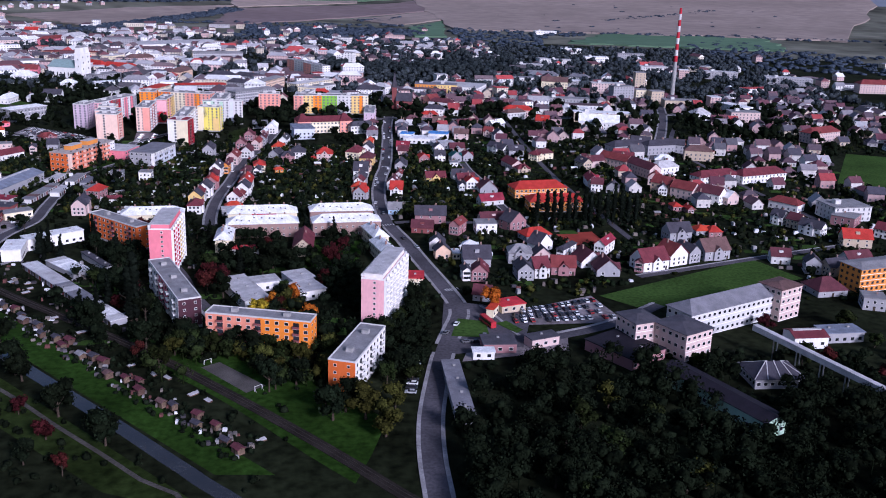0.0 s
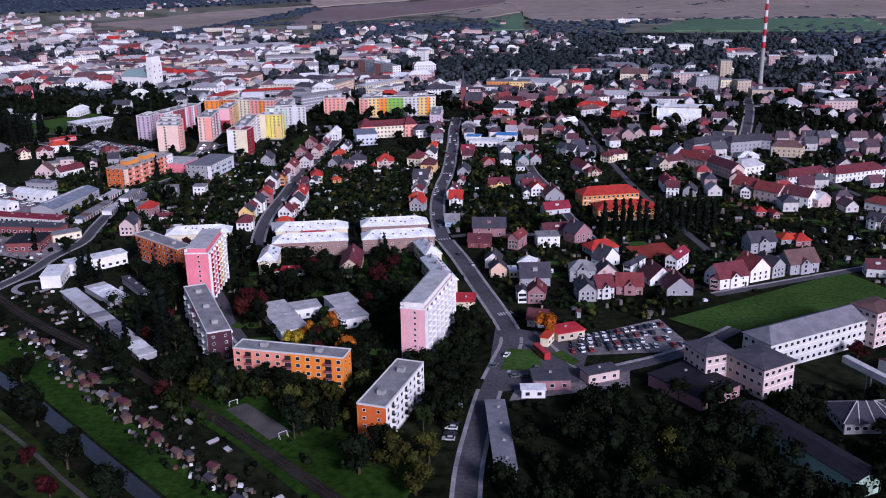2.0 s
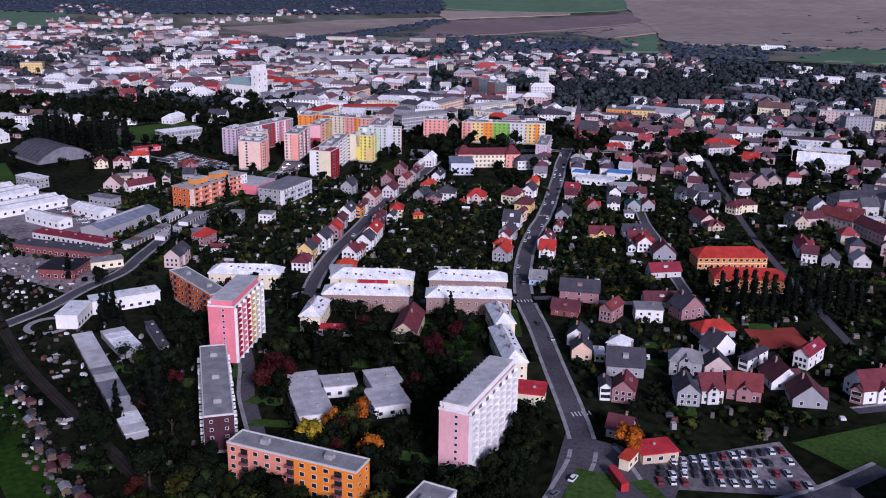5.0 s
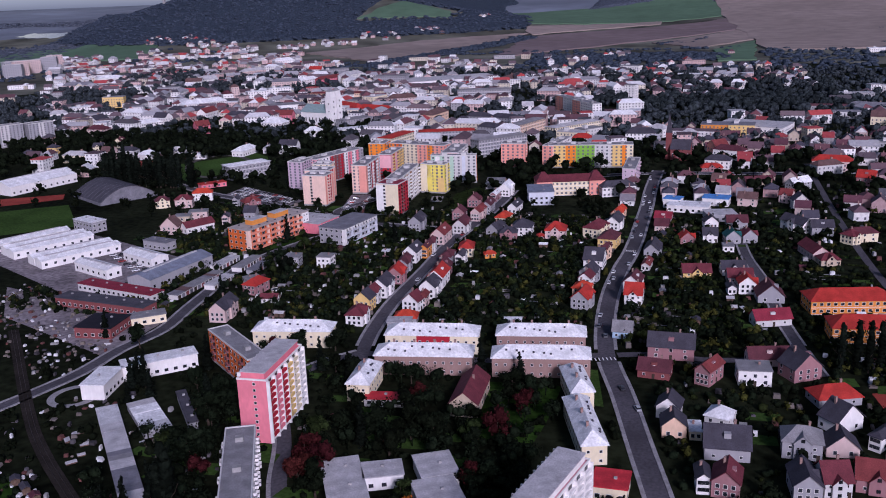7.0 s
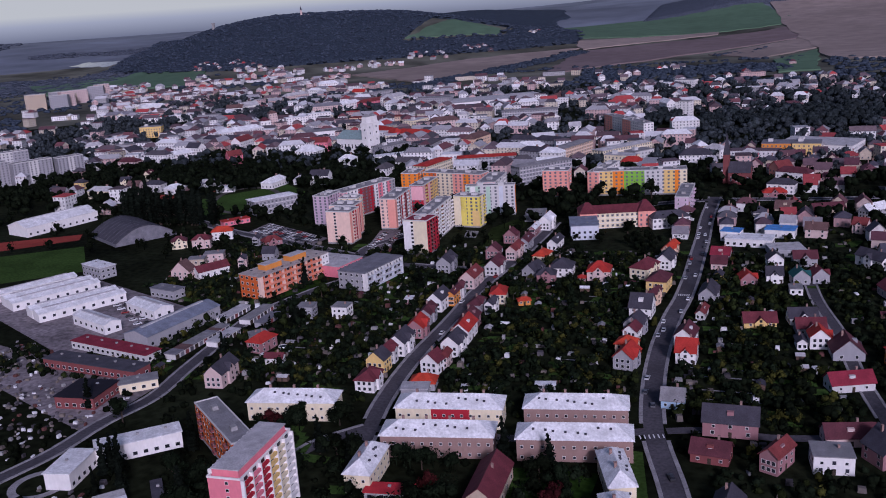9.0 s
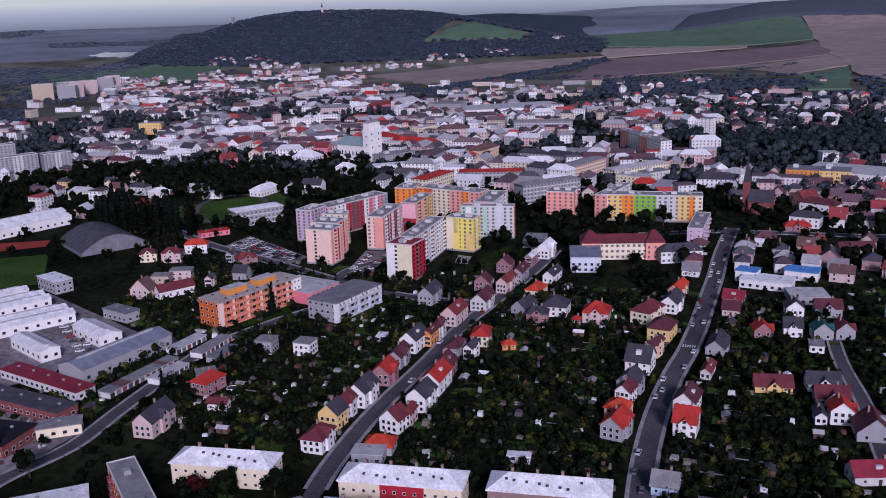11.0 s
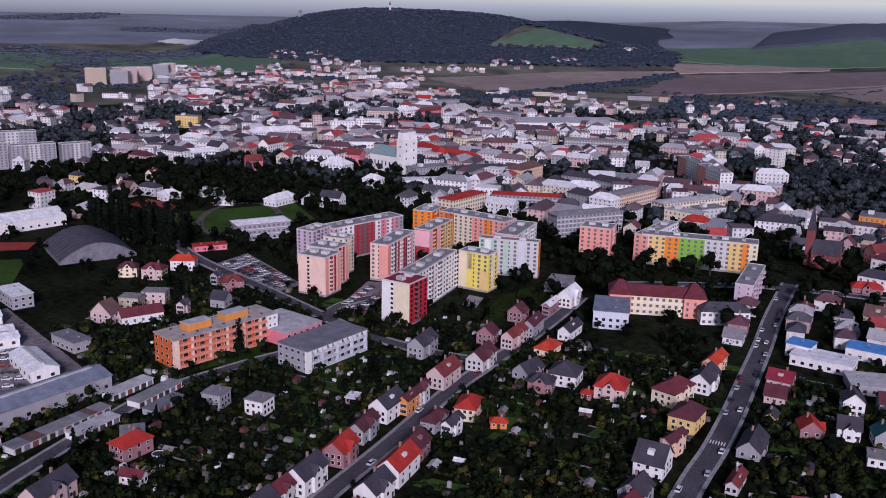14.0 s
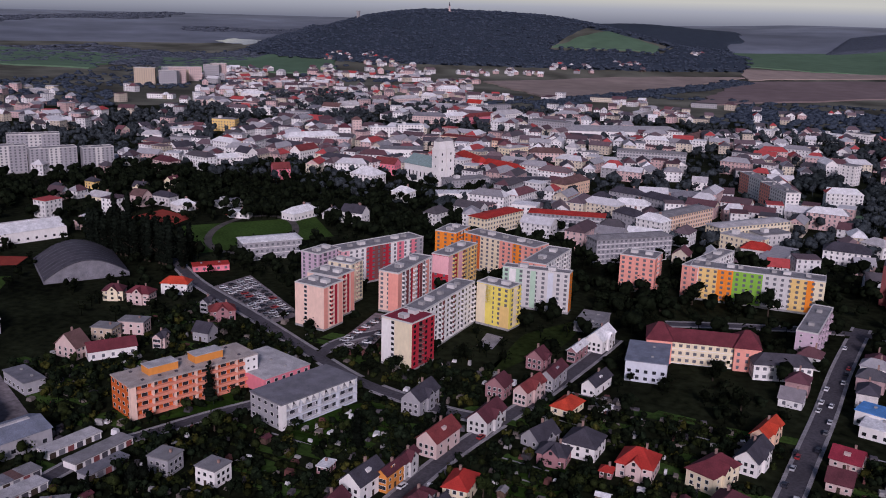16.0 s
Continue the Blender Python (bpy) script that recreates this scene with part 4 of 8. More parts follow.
SHAPES = {}
USED = set()
HOUSES = [0]
ROOF_WORD = dict(plum_tile="dark plum tiled", slate="dark slate", red_tile="bright red tiled", orange_tile="orange tiled", felt="flat grey felt", white_roof="white sheet-metal",
                 brick_tile="brick-red tiled", grey_roof="grey", maroon_roof="maroon tiled", maroon_felt="crimson mansard", teal_tile="dark teal tiled", brown_roof="brown tiled")


def put_house(x, y, L, W, H, roofing, wall, form, yaw=None):
    if yaw is None:
        yaw = random.choice((0, 90)) + random.uniform(-4, 14) if form == "g" else random.uniform(2, 12)
    if W > L * (1.3 if form == "g" else 1.0):
        L, W, yaw = W, L, yaw + 90
    wall = "dusky" if wall == "rose" else wall
    if wall == "white" and random.random() < .5:
        wall = random.choice(("chalk", "blush", "dusky", "beige", "grey"))
    key = (min(18, max(4, int(round(L / 2.0) * 2))), min(14, max(4, int(round(W / 2.0) * 2))), 2.6 if H < 2.9 else 3.2 if H < 4.1 else 4.3 if H < 4.8 else 5.2 if H < 5.8 else 6.0, form, random.randrange(2) if L >= 8 else 0)
    label = "%s house with a %s roof" % (wall if wall not in ("peachw", "skyblue", "chalk", "dusky") else {"peachw": "peach", "skyblue": "sky-blue", "chalk": "off-white", "dusky": "dusky pink"}[wall], ROOF_WORD[roofing])
    if key not in SHAPES:
        SHAPES[key] = house_shape(*key)
    ob = SHAPES[key]
    m = pose(x, y, height(x, y), 0, 0, yaw)
    if key in USED:
        ob = copy_thing(ob, m)
    else:
        ob.matrix_basis = m
        USED.add(key)
    tagged(ob, label, "house", "houses")
    for c in ob.children_recursive:
        n = c.name.split(".")[0]
        if n in ("wall", "roof", "dormer", "gable", "gable_roof"):
            s = c.material_slots[0]
            s.link = "OBJECT"
            s.material = ROOF[roofing] if "roof" in n else WALL[wall]
    claim(x, y, L, W, yaw, 1.5)
    HOUSES[0] += 1
    return ob


FAR_HOUSES = []


def any_house(x, y, yaw, bright=0.25, room=7):
    if not free(x, y, room):
        return
    if x > 130 or y > 640 or HOUSES[0] > 290:
        L, W = random.choice((9, 10, 11, 12)), random.choice((8, 9, 10))
        yaw = yaw + random.choice((0, 0, 90)) + random.uniform(-3, 3)
        FAR_HOUSES.append((x, y, L, W, random.choice((3.4, 5.8, 5.8)), yaw, random.choice("ggghh")))
        claim(x, y, L, W, yaw, 1.5)
        return
    r = random.random()
    roofing = random.choice(("red_tile", "brick_tile", "brick_tile", "plum_tile")) if r < bright else random.choice(("plum_tile", "plum_tile", "slate", "slate", "brick_tile", "felt"))
    form = random.choice("ggghhg")
    put_house(x, y, random.choice((9, 10, 11, 12)), random.choice((8, 9, 10)), random.choice((3.4, 5.8, 5.8)), roofing if not (roofing == "felt" and form == "g") else "slate",
              random.choice(("white", "white", "chalk", "cream", "peachw", "grey", "grey", "blush", "beige", "blush")), form, yaw + random.choice((0, 0, 90)) + random.uniform(-3, 3))


# ---- trees ----
ICO_V = []
ICO_F = [(0, 11, 5), (0, 5, 1), (0, 1, 7), (0, 7, 10), (0, 10, 11), (1, 5, 9), (5, 11, 4), (11, 10, 2), (10, 7, 6), (7, 1, 8),
         (3, 9, 4), (3, 4, 2), (3, 2, 6), (3, 6, 8), (3, 8, 9), (4, 9, 5), (2, 4, 11), (6, 2, 10), (8, 6, 7), (9, 8, 1)]
gr = (1 + 5 ** 0.5) / 2
for a in ((-1, gr, 0), (1, gr, 0), (-1, -gr, 0), (1, -gr, 0), (0, -1, gr), (0, 1, gr), (0, -1, -gr), (0, 1, -gr), (gr, 0, -1), (gr, 0, 1), (-gr, 0, -1), (-gr, 0, 1)):
    ICO_V.append(Vector(a).normalized())


def lump(geo, x, y, z, r, h, rng, slot=0):
    k = len(geo.v)
    for v in ICO_V:
        s = rng.uniform(.7, 1.25)
        geo.v.append((x + v.x * r * s, y + v.y * r * s, z + v.z * h * s))
    for f in ICO_F:
        geo.f.append((k + f[0], k + f[1], k + f[2]))
        geo.m.append(slot)


def leaves(geo, x, y, z, r, h, n, size, rng, slot=0):
    """n leaf sprays on the outside of a lump."""
    for _ in range(n):
        d = Vector((rng.gauss(0, 1), rng.gauss(0, 1), rng.gauss(.25, 1))).normalized()
        s = rng.uniform(.8, 1.18)
        c = Vector((x + d.x * r * s, y + d.y * r * s, z + d.z * h * s))
        a = (d + Vector((rng.uniform(-1, 1), rng.uniform(-1, 1), rng.uniform(-1, 1))) * .9).normalized()
        u = a.orthogonal().normalized()
        w = a.cross(u)
        e, f = size * rng.uniform(.6, 1.2), size * rng.uniform(.5, 1.0)
        geo.poly([tuple(c + u * e), tuple(c + w * f), tuple(c - u * e * .8), tuple(c - w * f)], slot)


def trunk_geo(h, r, rng, limbs=4):
    geo = Geo()
    n = 6
    rings = []
    for z, s in ((0, 1.3), (h * .35, .85), (h * .75, .5), (h, .25)):
        rings.append([(math.cos(2 * math.pi * i / n) * r * s + .05 * z * .2, math.sin(2 * math.pi * i / n) * r * s, z) for i in range(n)])
    for a, b in zip(rings, rings[1:]):
        geo.prism(a, b)
    for i in range(limbs):
        ang, z0 = 2.4 * i + rng.uniform(0, 1), h * rng.uniform(.4, .7)
        d = Vector((math.cos(ang), math.sin(ang), .9)).normalized()
        p, q = Vector((0, 0, z0)), Vector((0, 0, z0)) + d * h * .45
        s = d.orthogonal().normalized() * r * .35
        w = d.cross(s)
        geo.prism([tuple(p + s), tuple(p + w), tuple(p - s), tuple(p - w)], [tuple(q + s * .3), tuple(q + w * .3), tuple(q - s * .3), tuple(q - w * .3)])
    return geo


def broad_crown(h, r, seed):
    rng = random.Random(seed)
    geo = Geo()
    for i in range(9):
        a, d = rng.uniform(0, 6.28), r * rng.uniform(.15, .75)
        z = h * rng.uniform(.38, .86)
        s = r * rng.uniform(.32, .52)
        x, y = d * math.cos(a), d * math.sin(a)
        lump(geo, x, y, z, s * .86, s * .74, rng)
        leaves(geo, x, y, z, s, s * .85, 48, .5, rng)
    return geo


def narrow_crown(h, r, seed, conifer):
    rng = random.Random(seed)
    geo = Geo()
    n = 11
    for i in range(n):
        t = i / (n - 1)
        z = h * (.1 + .86 * t)
        s = r * ((1.05 - t) if conifer else (.5 + .6 * math.sin(math.pi * min(1, t * 1.05)))) + .25
        x, y = rng.uniform(-.15, .15) * r, rng.uniform(-.15, .15) * r
        lump(geo, x, y, z, s * .8, h / n * .8, rng)
        leaves(geo, x, y, z, s, h / n * .7, 14, .5, rng)
    return geo


TREES = {}


def make_tree(key):
    kind, leaf, i = key
    rng = random.Random(hash((len(kind), len(leaf), i)) % 1000)
    if kind == "broad":
        trunk, crown = trunk_geo(6.5, .32, rng), broad_crown(10.5, 4.6, i * 7 + 1)
    elif kind == "poplar":
        trunk, crown = trunk_geo(9, .28, rng, 2), narrow_crown(15, 1.7, i * 5 + 2, False)
    else:
        trunk, crown = trunk_geo(8, .25, rng, 0), narrow_crown(13, 2.7, i * 5 + 3, True)
    tm = TREES.get(("trunk", kind, i)) or trunk.mesh("trunk", [bark])
    TREES["trunk", kind, i] = tm
    return tm, crown.mesh("crown", [LEAF[leaf]], True)


TREE_LABEL = dict(dark="dark green broadleaf tree", mid="green broadleaf garden tree", olive="olive-green tree turning with autumn", yellow="bright yellow autumn tree", orange="bright orange autumn tree",
                  russet="dark russet-leaved garden tree", conifer="tall dark green conifer")
COUNT_TREES = [0]


def plant(x, y, kind="broad", leaf="dark", size=1.0, tall=None):
    key = (kind, leaf, random.randrange(4))
    if key not in TREES:
        TREES[key] = make_tree(key)
    tm, cm = TREES[key]
    ob = new("tree")
    s = size * random.uniform(.85, 1.15)
    ob.matrix_basis = pose(x, y, height(x, y), 0, 0, random.uniform(0, 360)) @ Matrix.Diagonal((s, s, (tall or size) * random.uniform(.85, 1.15), 1))
    part("trunk", tm, None, ob)
    part("crown", cm, None, ob)
    tagged(ob, TREE_LABEL[leaf] if kind != "poplar" else "slim dark poplar in a row", "tree", "trees")
    COUNT_TREES[0] += 1
    return ob


def thicket(name, spots, material, label, r=(1.5, 3.2), n_leaf=9, seed=1, leaf_size=.6, lift=0.0, flat=.6):
    """Bushes or far woods: many clumps in one mesh."""
    rng = random.Random(seed)
    geo = Geo()
    for x, y in spots:
        s = rng.uniform(*r)
        h = s * rng.uniform(.7, 1.15)
        z = height(x, y) + lift * rng.uniform(.8, 1.2)
        q = .82 if n_leaf > 20 else 1
        if n_leaf and s > 2:
            for k in range(4):
                a, d = rng.uniform(0, 6.28), s * rng.uniform(.25, .6)
                t = rng.uniform(.5, .68)
                lump(geo, x + d * math.cos(a), y + d * math.sin(a), z + h * rng.uniform(.2, .95), s * t * q, h * t * q, rng)
        elif n_leaf:
            lump(geo, x, y, z + h * .5, s * q, h * q, rng)
        else:
            lump(geo, x, y, z + h * .5 * flat, s * 1.15, h * flat, rng)
            a = rng.uniform(0, 6.28)
            lump(geo, x + s * .8 * math.cos(a), y + s * .8 * math.sin(a), z + h * flat * rng.uniform(.3, .8), s * .7, h * .8 * flat, rng)
        if lift and n_leaf:
            geo.box(x - .15, x + .15, y - .15, y + .15, z - lift * 1.3, z + h * .3)
        if n_leaf:
            leaves(geo, x, y, z + h * .55, s, h, n_leaf, leaf_size, rng)
    return tagged(new(name, geo.mesh(name, [material], True)), label, "vegetation", kind="stuff")


def canopy(name, x0, x1, y0, y1, step, covered, material, label, rise=6.0, rough=1.6, seed=1):
    """Far wood as a closed, uneven roof of leaves with its edges drawn down to the ground."""
    rng = random.Random(seed)
    nx, ny = int((x1 - x0) / step), int((y1 - y0) / step)
    inside = {(i, j) for i in range(nx + 1) for j in range(ny + 1) if covered(x0 + i * step, y0 + j * step)}
    geo, at = Geo(), {}

    def corner(i, j):
        if (i, j) not in at:
            x, y = x0 + i * step + rng.uniform(-.3, .3) * step, y0 + j * step + rng.uniform(-.3, .3) * step
            edge = any((i + a, j + b) not in inside for a in (-1, 0, 1) for b in (-1, 0, 1))
            at[i, j] = len(geo.v)
            geo.v.append((x, y, height(x, y) - 2 if edge else height(x, y) + rise + rough * noise.noise((x * .03, y * .03, seed)) + rng.uniform(-.35, .35) * rough))
        return at[i, j]

    for i, j in sorted(inside):
        if {(i + 1, j), (i, j + 1), (i + 1, j + 1)} <= inside:
            geo.f.append((corner(i, j), corner(i + 1, j), corner(i + 1, j + 1), corner(i, j + 1)))
            geo.m.append(0)
    return tagged(new(name, geo.mesh(name, [material], True)), label, "vegetation", kind="stuff")


# ---- cars ----
CAR_PAINT = palette("car_paint", [(.70, .70, .72), (.04, .04, .045), (.42, .43, .45), (.72, .72, .72), (.03, .03, .035), (.62, .62, .62), (.12, .12, .13), (.28, .03, .03), (.03, .03, .04), (.5, .5, .52)], 0.3, vary=.03)


def car_meshes():
    geo = Geo()
    prof = ((-2.1, .35), (2.1, .35), (2.15, .75), (1.2, .92), (-1.9, .98), (-2.15, .8))
    for s in (-1, 1):
        ring = [(x, s * .86, z) for x, z in prof]
        geo.poly(ring if s < 0 else ring[::-1])
    for a, b in zip(prof, prof[1:] + prof[:1]):
        geo.poly(((a[0], -.86, a[1]), (a[0], .86, a[1]), (b[0], .86, b[1]), (b[0], -.86, b[1])))
    geo.prism([(-1.35, -.62, 1.44), (.35, -.62, 1.44), (.35, .62, 1.44), (-1.35, .62, 1.44)], [(-1.3, -.58, 1.48), (.3, -.58, 1.48), (.3, .58, 1.48), (-1.3, .58, 1.48)])
    glassy = Geo()
    glassy.prism([(-1.85, -.78, .96), (1.05, -.78, .92), (1.05, .78, .92), (-1.85, .78, .96)], [(-1.35, -.62, 1.44), (.35, -.62, 1.44), (.35, .62, 1.44), (-1.35, .62, 1.44)])
    wheel = Geo()
    ring = [(math.cos(k * math.pi / 4) * .31, math.sin(k * math.pi / 4) * .31) for k in range(8)]
    wheel.prism([(x, -.1, z) for x, z in ring], [(x, .1, z) for x, z in ring])
    return geo.mesh("body", [CAR_PAINT]), glassy.mesh("glasshouse", [car_glass]), wheel.mesh("wheel", [tyre_rubber])


CAR = car_meshes()


def car(x, y, yaw, group="parked cars"):
    ob = new("car")
    ob.matrix_basis = pose(x, y, height(x, y) + .06, 0, 0, yaw)
    part("body", CAR[0], None, ob)
    part("glasshouse", CAR[1], None, ob)
    for a in (-1.3, 1.35):
        for b in (-.8, .8):
            part("wheel", CAR[2], None, ob, m=pose(a, b, .31))
    return tagged(ob, "small parked car on asphalt", "car", group)


# ---- streets and open ground ----
main_line = road("road_main", [(-11.5, 100), (-12.8, 125), (-14.2, 150), (-14, 173), (-12, 195), (-7, 232), (-1, 260), (2, 274), (1.5, 288), (-4, 313), (-12, 345), (-21, 382), (-31, 419), (-36, 458), (-38, 500), (-37, 540), (-35, 566), (-34, 602), (-34, 640), (-34, 682), (-35, 735), (-34, 800)], 6.8,
                 "grey asphalt main street with a gentle bend", 1.4, 1.4)
road("road_lane_south", [(-60, -600), (-38, -300), (-24, -100), (-13, 60), (-11.7, 96), (-12.2, 108)], 3.4, "narrow asphalt lane between trees", 0, 0)
road("road_east_fork", [(0, 285), (9, 284), (16, 268), (26, 246), (49, 254), (72, 268), (96, 290)], 5.5, "asphalt side road past the car park", 1.5, 0)
road("road_school", [(-8, 236), (6, 240), (22, 244), (28, 246)], 5.5, "asphalt road at the junction", 0, 0)
road("road_diagonal", [(-128, 389), (-135, 424), (-139, 468), (-139, 517), (-140, 567), (-137, 610), (-134, 640), (-132, 693), (-132, 716)], 5.8, "narrow asphalt residential street", 1.3, 1.3)
road("road_inner", [(-100, 262), (-109, 278), (-119, 297), (-128, 320), (-142, 348), (-148, 365), (-145, 385), (-132, 402)], 5, "narrow estate road", 1.4, 0)
road("road_cross", [(-30, 421), (-60, 409), (-85, 404), (-128, 402)], 5, "asphalt lane between white terraces", 0, 0)
road("road_cross_east", [(-27, 421), (-11, 425), (7, 423), (29, 428), (44, 440)], 4.5, "narrow asphalt lane", 0, 0)
road("road_lane_east", [(50, 415), (45, 440), (38, 484), (34, 527), (27, 569), (24, 600)], 4.5, "narrow asphalt lane between gardens", 1, 1)
road("road_field_lane", [(96, 330), (125, 343), (151, 355), (180, 368), (230, 390)], 4, "lane along the sports field", 1, 0)
road("road_west", [(-256, 300), (-247, 325), (-241, 344), (-237, 362), (-236, 385), (-231, 410), (-235, 440), (-239, 475), (-242, 511), (-238, 527), (-227, 560), (-212, 590), (-199, 608)], 5.5, "asphalt service road", 1.2, 1.2)
road("road_estate", [(-400, 700), (-354, 673), (-292, 647), (-235, 622), (-199, 608), (-156, 603), (-137, 608)], 6, "asphalt road into the housing estate", 1.5, 1.5)
road("road_estate_branch", [(-233, 621), (-236, 645), (-216, 690), (-212, 730)], 5, "asphalt estate road", 1, 1)
road("road_east", [(108, 395), (98, 470), (88, 560), (82, 680), (78, 840)], 4, "narrow asphalt lane between gardens", 0, 0)
road("road_east_far", [(240, 440), (220, 560), (214, 680), (250, 800)], 4, "narrow asphalt lane between gardens", 0, 0)
road("road_town", [(-118, 752), (-80, 772), (-33, 790), (60, 800), (180, 830), (330, 880)], 6, "asphalt town street", 1.5, 1.5)
road("road_chimney", [(180, 620), (225, 760), (262, 900), (285, 1050)], 7, "asphalt town street", 1.5, 1.5)

pavements()

patch("car_park", [(22, 262), (75, 268), (66, 301), (24, 278)], yard, "large asphalt car park full of cars", "car park", .03)
patch("car_park_estate", [(-342, 668), (-278, 642), (-274, 662), (-340, 700)], yard, "asphalt car park of the housing estate", "car park", .03)
patch("sports_field", [(88, 283), (181, 331), (166, 362), (70, 301)], lawn, "bright green mown sports field", "grass", .04)
patch("stadium_grass", [(-398, 712), (-356, 800), (-400, 838), (-456, 762)], lawn, "green grass of the stadium", "grass", .04)
geo = Geo()
oval = [Vector((-404 + 27 * math.cos(a) * .87 - 52 * math.sin(a) * .5, 776 + 27 * math.cos(a) * .5 + 52 * math.sin(a) * .87)) for a in (2 * math.pi * k / 40 for k in range(41))]
strip(geo, oval, 2.4, -2.4, 0, .09, keep=False)
tagged(new("stadium_track", geo.mesh("stadium_track", [court_sand])), "worn grey oval running track round the grass", "track", kind="structure")
patch("tennis_court", [(-502, 758), (-462, 764), (-468, 786), (-503, 792)], court_red, "red clay tennis courts by the stadium", "court", .05)
patch("tennis_court_2", [(-456, 806), (-440, 800), (-436, 812), (-450, 820)], court_red, "red clay tennis courts by the stadium", "court", .05)
patch("stadium_pitch", [(-440, 534), (-396, 570), (-443, 624), (-495, 587)], lawn, "green football pitch", "grass", .04)
patch("running_track", [(-505, 600), (-460, 640), (-470, 655), (-524, 624)], court_red, "red clay running track", "track", .04)
patch("clay_court", [(70, 381), (92, 387), (88, 410), (66, 403)], court_red, "dark red clay court", "court", .04)
patch("play_court", [(-99, 216), (-79, 195), (-73, 201), (-93, 221)], court_sand, "worn grey play court", "court", .06)
patch("estate_lawn", [(-124, 228), (-38, 135), (-27, 176), (-81, 234)], lawn_dark, "dark green lawn of the estate", "grass", .03, grow=None, rough_edge=4, n=16)
patch("paved_court", [(-182, 672), (-174, 672), (-177, 689), (-186, 690)], paving, "pale paved court beside the yellow block", "court", .05)
patch("courtyard_lawn", [(-72, 336), (-46, 338), (-44, 386), (-70, 384)], lawn_dark, "green lawn behind the terraces", "grass", .03, grow=-1.5, rough_edge=5, n=16)
patch("road_verge", [(-33, 372), (-27, 372), (-33, 404), (-39, 404)], lawn, "narrow green verge beside the street", "grass", .03)
patch("junction_island", [(-3, 249), (13, 248), (13, 266), (1, 269)], lawn, "triangular grass island", "grass", .3)
patch("oval_island", [(17, 264), (25, 253), (28, 257), (22, 267)], lawn, "oval grass island", "grass", .3)
patch("works_yard", [(-410, 497), (-300, 440), (-266, 508), (-378, 556)], yard, "worn works yard", "yard", .02, grow=0)
patch("scrap_yard", [(-350, 450), (-318, 410), (-238, 376), (-236, 420)], yard, "cluttered grey scrap yard", "yard", .025, grow=None)
patch("cemetery_pitch", [(300, 551), (335, 525), (400, 651), (360, 665)], lawn, "green football pitch with a pale track", "grass", .04)
geo = Geo()
loop = [Vector((-225 + 8.5 * math.cos(2 * math.pi * k / 28), 339 + 9 * math.sin(2 * math.pi * k / 28))) for k in range(29)]
strip(geo, loop, 1.4, -1.4, 0, .08)
tagged(new("turning_loop", geo.mesh("turning_loop", [paving])), "pale turning loop round a patch of grass", "path", kind="structure")
patch("car_park_towers", [(-236, 636), (-219, 636), (-232, 688), (-246, 685)], yard, "asphalt parking between the tower blocks", "car park", .035)
patch("school_lawn", [(-246, 532), (-226, 566), (-240, 584), (-244, 561)], lawn_dark, "green lawn beside the school", "grass", .03, None, 3, 10)
patch("orchard_grass", [(-187, 538), (-166, 571), (-183, 597), (-203, 570)], lawn_dark, "rough green grass under fruit trees", "grass", .028, None, 10, 14)
patch("orchard_grass_2", [(-104, 531), (-83, 547), (-101, 590), (-123, 574)], lawn_dark, "rough green grass under fruit trees", "grass", .028, None, 8, 14)
patch("estate_green", [(-166, 640), (-148, 689), (-154, 741), (-169, 697)], meadow, "dark green lawn between the panel blocks", "grass", .026, None, 8, 14)
patch("river_bank", [(-80, 140), (-62, 140), (-205, 281), (-214, 268)], lawn_dark, "green mown river bank", "grass", .02)
patch("river_meadow", [(-110, 130), (-75, 118), (-225, 258), (-255, 255)], meadow, "rough grass beyond the river", "grass", .015, grow=None)
patch("road_junction", [(-8, 238), (15, 238), (14, 286), (-4, 292)], asphalt, "wide asphalt junction", "road", .165)
patch("road_apron", [(-9, 229), (26, 239), (33, 270), (12, 288)], asphalt, "asphalt apron between the grass islands", "road", .16)
patch("forecourt", [(0, 224), (44, 236), (46, 250), (4, 240)], yard, "asphalt forecourt of low buildings", "yard", .03)
geo = Geo()
river_line = smooth_line([(-110, -320), (-62, -60), (-48, 60), (-62, 112), (-84, 137), (-97, 150), (-113, 166), (-136, 188), (-158, 209), (-178, 228), (-205, 250), (-260, 290)])
strip(geo, river_line, 2.6, -2.8, 0, .05)
tagged(new("water", geo.mesh("water", [river_water])), "narrow grey river between grass banks", "river", kind="structure")
geo = Geo()
rail_line = smooth_line([(330, -320), (150, -100), (20, 80), (-26, 132), (-44, 152), (-64, 173), (-86, 195), (-112, 220), (-139, 243), (-169, 267), (-206, 297), (-235, 325), (-300, 395)])
strip(geo, rail_line, 2.3, -2.3, 0, .25)
tagged(new("railway_bed", geo.mesh("railway_bed", [cinder])), "dark cinder railway bed", "railway", kind="structure")
geo = Geo()
for off in (-.8, .8):
    strip(geo, rail_line, off + .06, off - .06, .25, .42, keep=False)
tagged(new("rails", geo.mesh("rails", [mat("rusted_rail", (.07, .055, .05), .6, .5)])), "single pair of steel rails", "railway", kind="structure")
geo = Geo()
strip(geo, smooth_line([(-140, -320), (-86, -60), (-78, 75), (-84, 122), (-101, 137), (-117, 152), (-137, 170), (-165, 196), (-230, 250)]), .8, -.8, 0, .06)
tagged(new("footpath", geo.mesh("footpath", [mat("trodden_gravel", (.075, .068, .062), .95, scale=.1, vary=.3, fine=.9, coord="Position")])), "trodden grey footpath along the river", "path", kind="structure")
